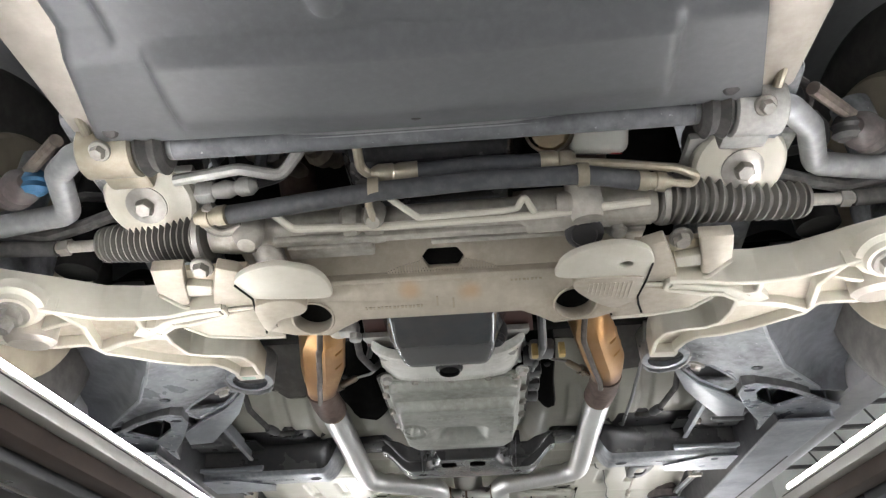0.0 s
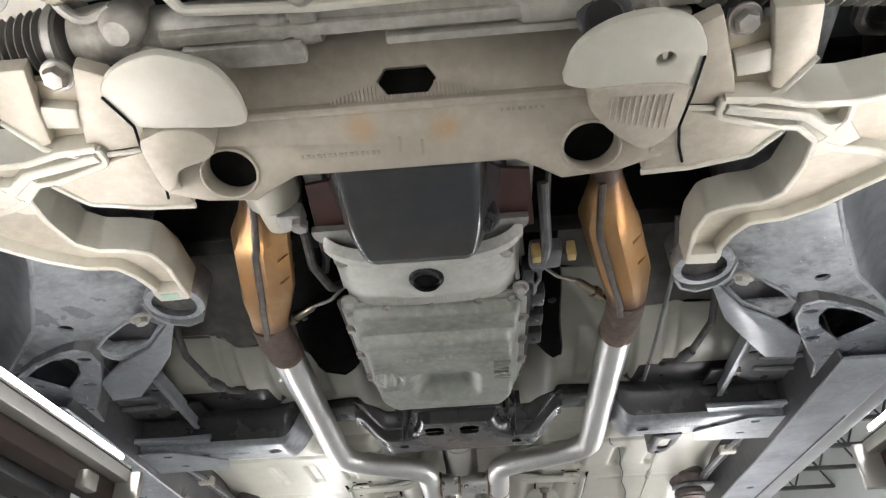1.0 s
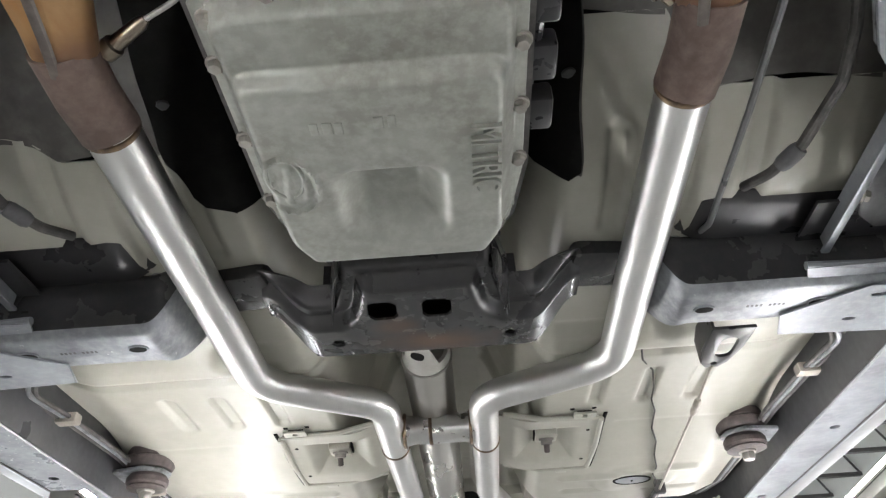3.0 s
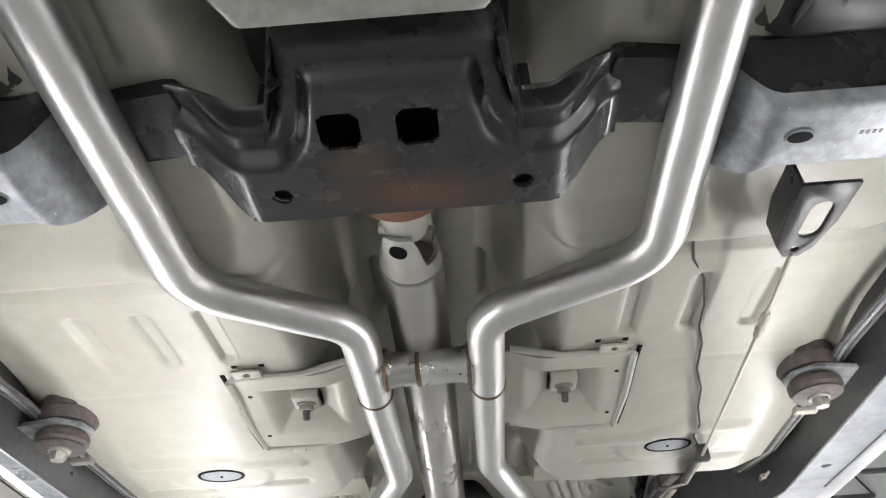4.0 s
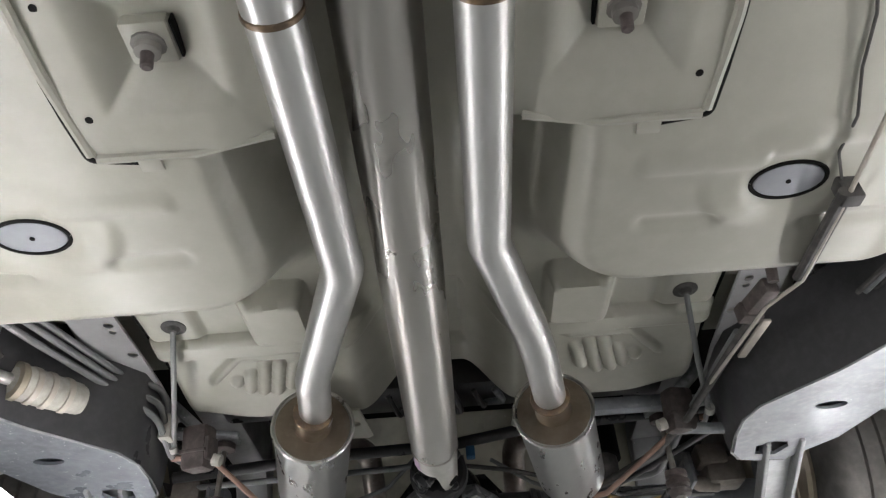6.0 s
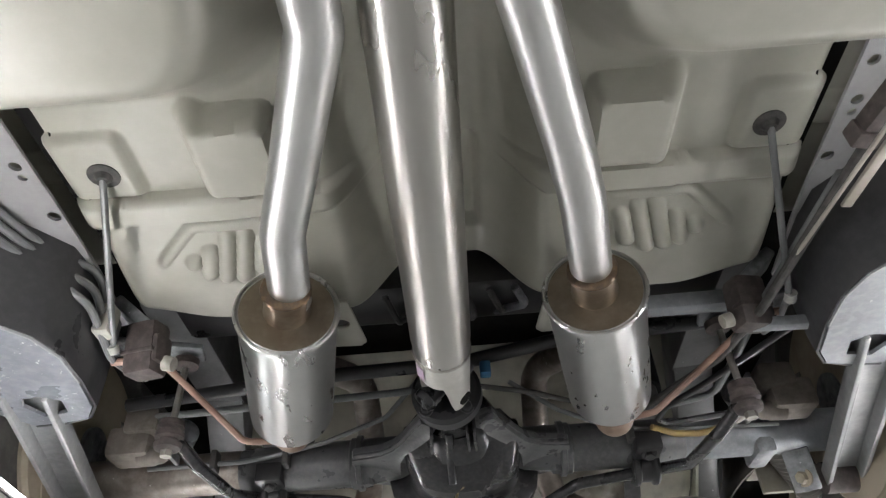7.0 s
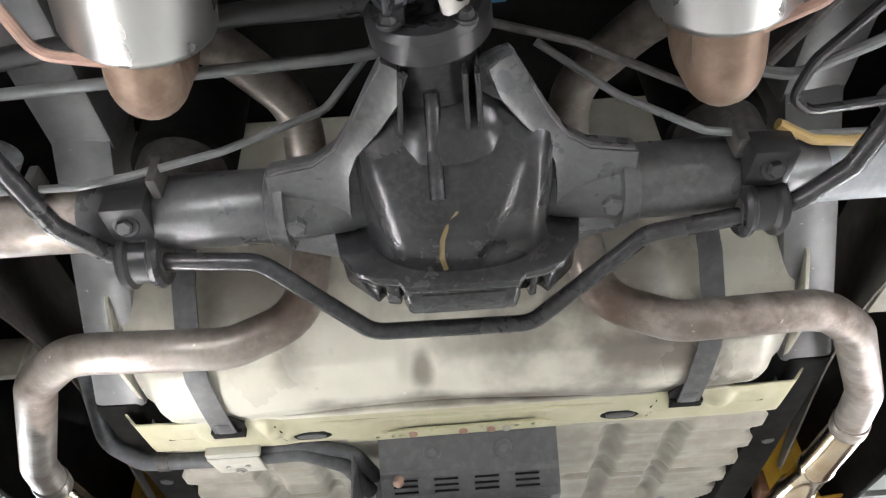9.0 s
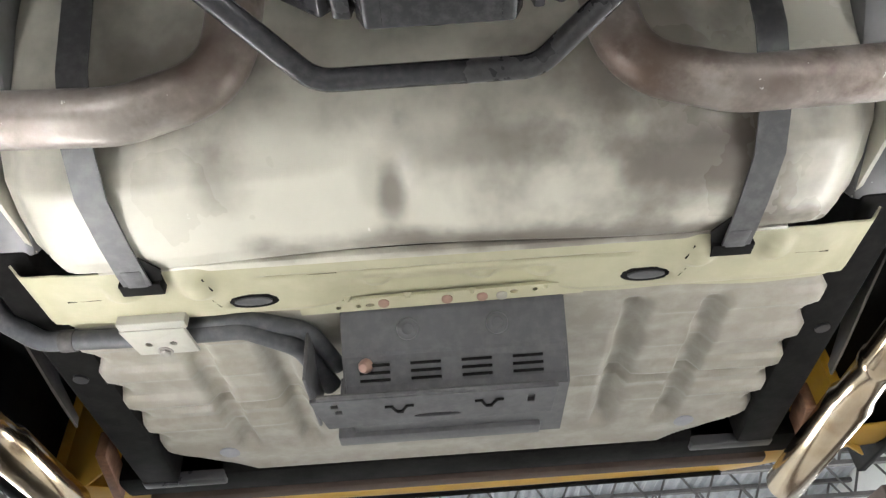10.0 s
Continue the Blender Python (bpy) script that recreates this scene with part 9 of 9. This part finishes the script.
def rear_panel():
    t = thing("rear_floor_panel", (0.0, 5.12, 1.98), "olive primed rear floor crossmember with oval slots", "floor panel")

    def zz(u, v):
        a = abs(u - X0)
        z = 1.992 + 0.016 * smooth(5.165, 5.19, v)
        z += 0.006 * smooth(0.004, 0.0, abs(v - 5.095)) * smooth(0.26, 0.24, a)
        z -= 0.014 * (1 - smooth(-0.014, 0.010, rect_sd(a, v, 0.315, 0.350, 5.072, 5.118, 0.016)))
        z -= 0.012 * (1 - smooth(-0.014, 0.010, rect_sd(a, v, 0.415, 0.450, 5.072, 5.115, 0.016)))
        z -= 0.006 * (1 - smooth(-0.02, 0.012, rect_sd(a, v, 0.29, 0.52, 5.06, 5.17, 0.04)))
        z += 0.016 * (1 - smooth(-0.004, 0.005, rect_sd(a, v, 0.243, 0.302, 5.133, 5.154, 0.010)))
        z += 0.026 * smooth(0.548, 0.580, a) + 0.016 * smooth(0.20, 0.10, a) * smooth(5.10, 5.14, v)
        for c in (0.055, 0.135, -0.09):
            z -= 0.009 * (1 - smooth(-0.006, 0.006, rect_sd(u, v, c - 0.013, c + 0.013, 5.118, 5.14, 0.008)))
        return z

    def end(u):
        a = abs(u - X0)
        return 5.195 + 0.006 * smooth(0.27, 0.40, a) - 0.060 * smooth(0.525, 0.58, a) ** 2 + 0.003 * math.sin(31 * u)

    part("panel", thick(surf(lambda u, v: (u, 5.063 + (end(u) - 5.063) * v, zz(u, 5.063 + (end(u) - 5.063) * v)), steps(-0.562, 0.582, 170), steps(0, 1, 44)), 0.003), PRIMER_OLIVE, t, angle=1.2)
    for s in (-1, 1):
        # Black oval laid on the panel as the slot's inner shade.
        o = part("oval_slot", mirrored(plate(ring_pts(-0.2625, 5.1435, 0.037, 0.0155, 26), 1.989, 1.9925), s), BLACK_SHADE, t, "black plate painted as the shade of an oval slot")
        part("oval_recess", mirrored(plate(ring_pts(-0.2605, 5.1425, 0.026, 0.0085, 24), 1.986, 1.990, (), 0.001), s), GREY_PAINT, o, "grey oval recess")
        for x0, y0, x1, y1 in ((-0.31, 5.075, -0.303, 5.10), (-0.312, 5.128, -0.304, 5.145), (-0.50, 5.112, -0.455, 5.111), (-0.27, 5.098, -0.14, 5.097)):
            zc = zz((x0 + x1) / 2, (y0 + y1) / 2)
            part("cut_line", mirrored(bar((x0, y0, zc - 0.002), (x1, y1, zc - 0.002), 0.0014, 0.002, 0.0), s), BLACK_SHADE, t, "thin dark cut line")
        # Flat black crescent that paints the strap's shade on the tank.
        part("gap_shadow", mirrored(plate([(-0.372, 5.02), (-0.352, 5.045), (-0.358, 5.066), (-0.372, 5.068)], 1.974, 1.976), s, -0.005), BLACK_SHADE, t, "dark sheet painted as shade beside the strap")
    strip = part("hole_strip", plate([(-0.205, 5.168), (0.195, 5.158), (0.20, 5.186), (-0.205, 5.196)], 1.996, 2.001, [ring_pts(-0.150, 5.184, 0.004, None, 8), ring_pts(-0.122, 5.183, 0.004, None, 8), ring_pts(-0.105, 5.182, 0.007, 0.004, 8), ring_pts(0.10, 5.172, 0.006, 0.005, 8), ring_pts(0.13, 5.17, 0.004, None, 8)]), PRIMER_OLIVE, t)
    for x, m in ((-0.085, COPPER), (0.005, COPPER), (0.055, COPPER), (0.083, OFFWHITE)):
        part("strip_rivet", lathe([(0, 0.008), (0.7, 0.008), (1, 0.005)], (x, 5.178, 1.997), (x, 5.177, 1.992), 14), m, strip)
    for x in (-0.135, -0.05, 0.04, 0.145):
        part("diamond_boss", lathe([(0, 0.009), (1, 0.001)], (x, 5.166, 1.998), (x, 5.166, 1.993), 4), PRIMER_OLIVE, strip)

    u = thing("spare_wheel_pan", (0.0, 5.4, 1.99), "pale beige pressed trunk pan with swaged ribs", "trunk pan")

    def tray(x, y):
        a = abs(x - X0)
        edge = 0.588 - 0.024 * (0.5 + 0.5 * math.cos(2 * math.pi * (y - 5.2) / 0.095)) ** 2 - 0.15 * smooth(5.64, 5.76, y)
        z = 2.016 - 0.008 * smooth(5.17, 5.21, y) + 0.006 * smooth(5.3, 5.6, y)
        for cx in (0.28, 0.40):
            z += 0.022 * (1 - smooth(0, 0.010, abs(a - cx) - 0.012)) * smooth(5.22, 5.26, y) * smooth(5.66, 5.63, y)
        for k in range(4):
            z += 0.0006 * math.cos(2 * math.pi * (y - 5.24) / 0.095) - 0.0065 * (1 - smooth(0, 0.016, abs(y - 5.25 - 0.095 * k) - 0.010)) * smooth(0.29, 0.33, a)
        z += 0.011 * (1 - smooth(0, 0.009, abs(y - 5.47) - 0.007)) * smooth(0.18, 0.22, a) * smooth(0.5, 0.47, a)
        z += 0.05 * smooth(edge - 0.03, edge + 0.01, a) + 0.05 * smooth(5.745, 5.775, y)
        return z

    part("pan", thick(surf(lambda x, y: (x, y, tray(x, y)), steps(-0.585, 0.605, 140), steps(5.115, 5.775, 130)), 0.003), TRUNK, u, angle=1.2)
    for s in (-1, 1):
        part("drain_plug", mirrored(lathe([(0, 0.02), (0.5, 0.02), (1, 0.012)], (-0.435, 5.662, 2.016), (-0.435, 5.662, 2.008), 20), s), PLUG, u)


rear_panel()


def canister_box():
    t = thing("canister_cover", (0.01, 5.25, 1.87), "dark grey steel vapour canister cover with slots", "canister cover")
    prof = [(5.197, 2.015), (5.205, 2.0), (5.238, 1.952), (5.243, 1.949), (5.247, 1.942), (5.272, 1.918), (5.278, 1.905), (5.44, 1.91), (5.46, 2.0)]
    part("cover", thick(surf(lambda u, k: (u, *k), [-0.152, -0.148, 0.168, 0.172], prof), 0.003), GREY_PAINT, t, smooth=False)
    for s, x in ((-1, -0.152), (1, 0.172)):
        part("side_plate", moved(plate([(5.2, 2.012), (5.242, 1.948), (5.276, 1.907), (5.44, 1.91), (5.46, 2.0)], 0, 0.003), Matrix(((0, 0, 1, x), (1, 0, 0, 0), (0, 1, 0, 0), (0, 0, 0, 1)))), GREY_PAINT, t, smooth=False)
    for x in (-0.055, 0.075):
        part("cover_bolt", lathe([(0, 0.0165), (0.6, 0.0155), (0.75, 0.010), (1, 0.008)], (x, 5.2215, 1.978), (x, 5.2155, 1.9738), 22), GREY_PAINT, t)
    for j in range(3):
        for k in range(4):
            x, f = -0.128 + 0.074 * k, 0.12 + 0.30 * j
            y, z = 5.247 + 0.027 * f, 1.942 - 0.026 * f
            # Vent slots are black bars that paint the shade of openings.
            part("vent_slot", bar((x, y - 0.002, z - 0.0022), (x + 0.044, y - 0.002, z - 0.0022), 0.0042, 0.003, 0.0005), BLACK_SHADE, t, "black bar painted as the shade of a narrow slot")
    lower = thing("canister_tray", (0.0, 5.3, 1.87), "dusty grey steel canister tray with punched holes", "canister tray")
    sq = lambda x, y: [(x, y), (x + 0.010, y), (x + 0.010, y + 0.010), (x, y + 0.010)]
    part("tray", plate([(-0.20, 5.285), (0.155, 5.285), (0.15, 5.36), (-0.185, 5.37)], 1.876, 1.884, [sq(-0.172, 5.297), sq(-0.168, 5.315), [(0.112, 5.305), (0.122, 5.305), (0.122, 5.325), (0.112, 5.325)], ring_pts(-0.02, 5.345, 0.035, 0.006, 14)], 0.001), GREY_PAINT, lower, smooth=False)
    part("side_wall", box(-0.20, -0.195, 5.23, 5.37, 1.882, 1.96, 0.002), GREY_PAINT, lower)
    part("front_bead", tube([(-0.19, 5.286, 1.882), (0.15, 5.286, 1.882)], 0.005, seg=8), GREY_PAINT, lower)
    for x in (-0.075, 0.055):
        part("slot_cluster", join(box(x - 0.02, x - 0.008, 5.308, 5.311, 1.8735, 1.877, 0), box(x + 0.010, x + 0.022, 5.308, 5.311, 1.8735, 1.877, 0), bar((x - 0.010, 5.31, 1.875), (x - 0.004, 5.325, 1.875), 0.003, 0.003, 0), bar((x + 0.012, 5.31, 1.875), (x + 0.004, 5.325, 1.875), 0.003, 0.003, 0), box(x - 0.004, x + 0.006, 5.323, 5.328, 1.8735, 1.877, 0)), BLACK_SHADE, lower, "cut tabs")
    lower.location += Vector((0, -0.024, 0.014))
    part("rust_bolt", lathe([(0, 0.011), (0.6, 0.010), (1, 0.006)], (-0.118, 5.252, 1.94), (-0.122, 5.243, 1.930), 12), COPPER, t)
    part("hanger", box(-0.18, 0.14, 5.40, 5.43, 1.90, 2.01, 0.004), GREY_PAINT, t)


canister_box()


def axle_hoses():
    t = thing("brake_hose", (0.45, 4.53, 2.03), "yellowed brake hose in a loop of black line", "hose")
    part("yellow_hose", tube([(0.375, 4.525, 2.032), (0.42, 4.548, 2.026), (0.47, 4.552, 2.024), (0.51, 4.542, 2.028), (0.535, 4.525, 2.036)], 0.0062, 0.03, 10), OCHRE, t, "yellowed hose sleeve")
    part("fitting", lathe([(0, 0.009), (0.6, 0.009), (0.7, 0.006), (1, 0.006)], (0.533, 4.527, 2.035), (0.565, 4.505, 2.045), 12), BOLT, t)
    part("black_line", tube([(0.56, 4.20, 2.05), (0.44, 4.37, 2.035), (0.385, 4.44, 2.03), (0.378, 4.49, 2.03), (0.405, 4.508, 2.03), (0.52, 4.505, 2.04)], 0.0058, 0.03, 10), BLACK, t)


axle_hoses()


def filler_hose():
    t = thing("vapour_hose", (-0.4, 5.2, 1.98), "thick dark grey vapour hose in a beige clip", "hose")
    part("hose", tube([(-0.63, 4.98, 2.10), (-0.655, 5.10, 2.08), (-0.645, 5.18, 2.02), (-0.58, 5.205, 1.988), (-0.41, 5.207, 1.985), (-0.29, 5.208, 1.988), (-0.215, 5.245, 1.975), (-0.18, 5.33, 1.955)], 0.015, 0.05, 14), HOSE, t)
    part("second_hose", tube([(-0.37, 5.20, 1.995), (-0.28, 5.20, 1.998), (-0.20, 5.225, 1.99), (-0.165, 5.30, 1.97)], 0.013, 0.05, 14), HOSE, t)
    part("clip_plate", plate([(-0.45, 5.165), (-0.36, 5.165), (-0.355, 5.225), (-0.44, 5.225)], 1.966, 1.972, [ring_pts(-0.42, 5.20, 0.005, None, 8), ring_pts(-0.385, 5.2, 0.005, None, 8)], 0.0015), PRIMER, t, "beige clip plate")
    part("clip_leg", box(-0.45, -0.355, 5.15, 5.168, 1.968, 2.0, 0.003), PRIMER, t)
    part("clip_bolt", hexbolt((-0.402, 5.218, 1.966), 0.008, 0.006, (0, 0, -1), 0.011), BOLT, t)
    part("hose_collar", lathe([(0, 0.0165), (1, 0.0165)], (-0.55, 5.206, 1.987), (-0.53, 5.206, 1.987), 20), RUBBER, t)
    part("joint", lathe([(0, 0.014), (0.3, 0.018), (0.7, 0.018), (1, 0.014)], (-0.655, 5.10, 2.09), (-0.652, 5.14, 2.06), 18), CAST_GREY, t)


filler_hose()


def rear_end():
    t = thing("rear_bumper", (0.0, 5.9, 1.98), "yellow rear bumper cover over a dark beam", "bumper")
    part("dark_beam", bar((-0.70, 5.80, 2.05), (0.72, 5.80, 2.05), 0.09, 0.08, 0.012), BLACK_SHADE, t, "dark steel bumper beam")
    part("lower_bar", bar((-0.66, 5.87, 2.03), (0.68, 5.87, 2.03), 0.035, 0.05, 0.008), LIFT, t, "brown-black lower bar")
    part("cover", thick(surf(lambda u, v: (u, 5.97 + v[0] - 0.10 * smooth(0.6, 0.95, abs(u - X0)), v[1]), steps(-0.93, 0.95, 30), [(-0.075, 2.040), (-0.01, 2.032), (0.035, 2.04), (0.05, 2.12), (0.055, 2.35)]), 0.004), YELLOW, t)
    part("lower_lip", tube([(-0.60, 5.992, 2.032), (0.0, 5.998, 2.030), (0.62, 5.992, 2.032)], 0.006, 0.1, 8), BLACK_SHADE, t)
    for s in (-1, 1):
        part("side_cover", mirrored(thick(surf(lambda u, v: (-0.70 - 0.20 * u, 5.72 + 0.20 * u, v), [0, 0.5, 1], [2.02, 2.15, 2.36]), 0.004), s), YELLOW, t, "yellow inner bumper side")
        part("stay", mirrored(box(-0.27, -0.235, 5.70, 5.87, 2.02, 2.05, 0.005), s), FRAME, t)
        part("stay_bolt", mirrored(hexbolt((-0.252, 5.83, 2.02), 0.01, 0.008), s), BOLT, t)
        part("corner_bracket", mirrored(bar((-0.66, 5.60, 2.02), (-0.72, 5.84, 2.03), 0.02, 0.05, 0.004), s), RUST, t, "rusty corner bracket")


rear_end()
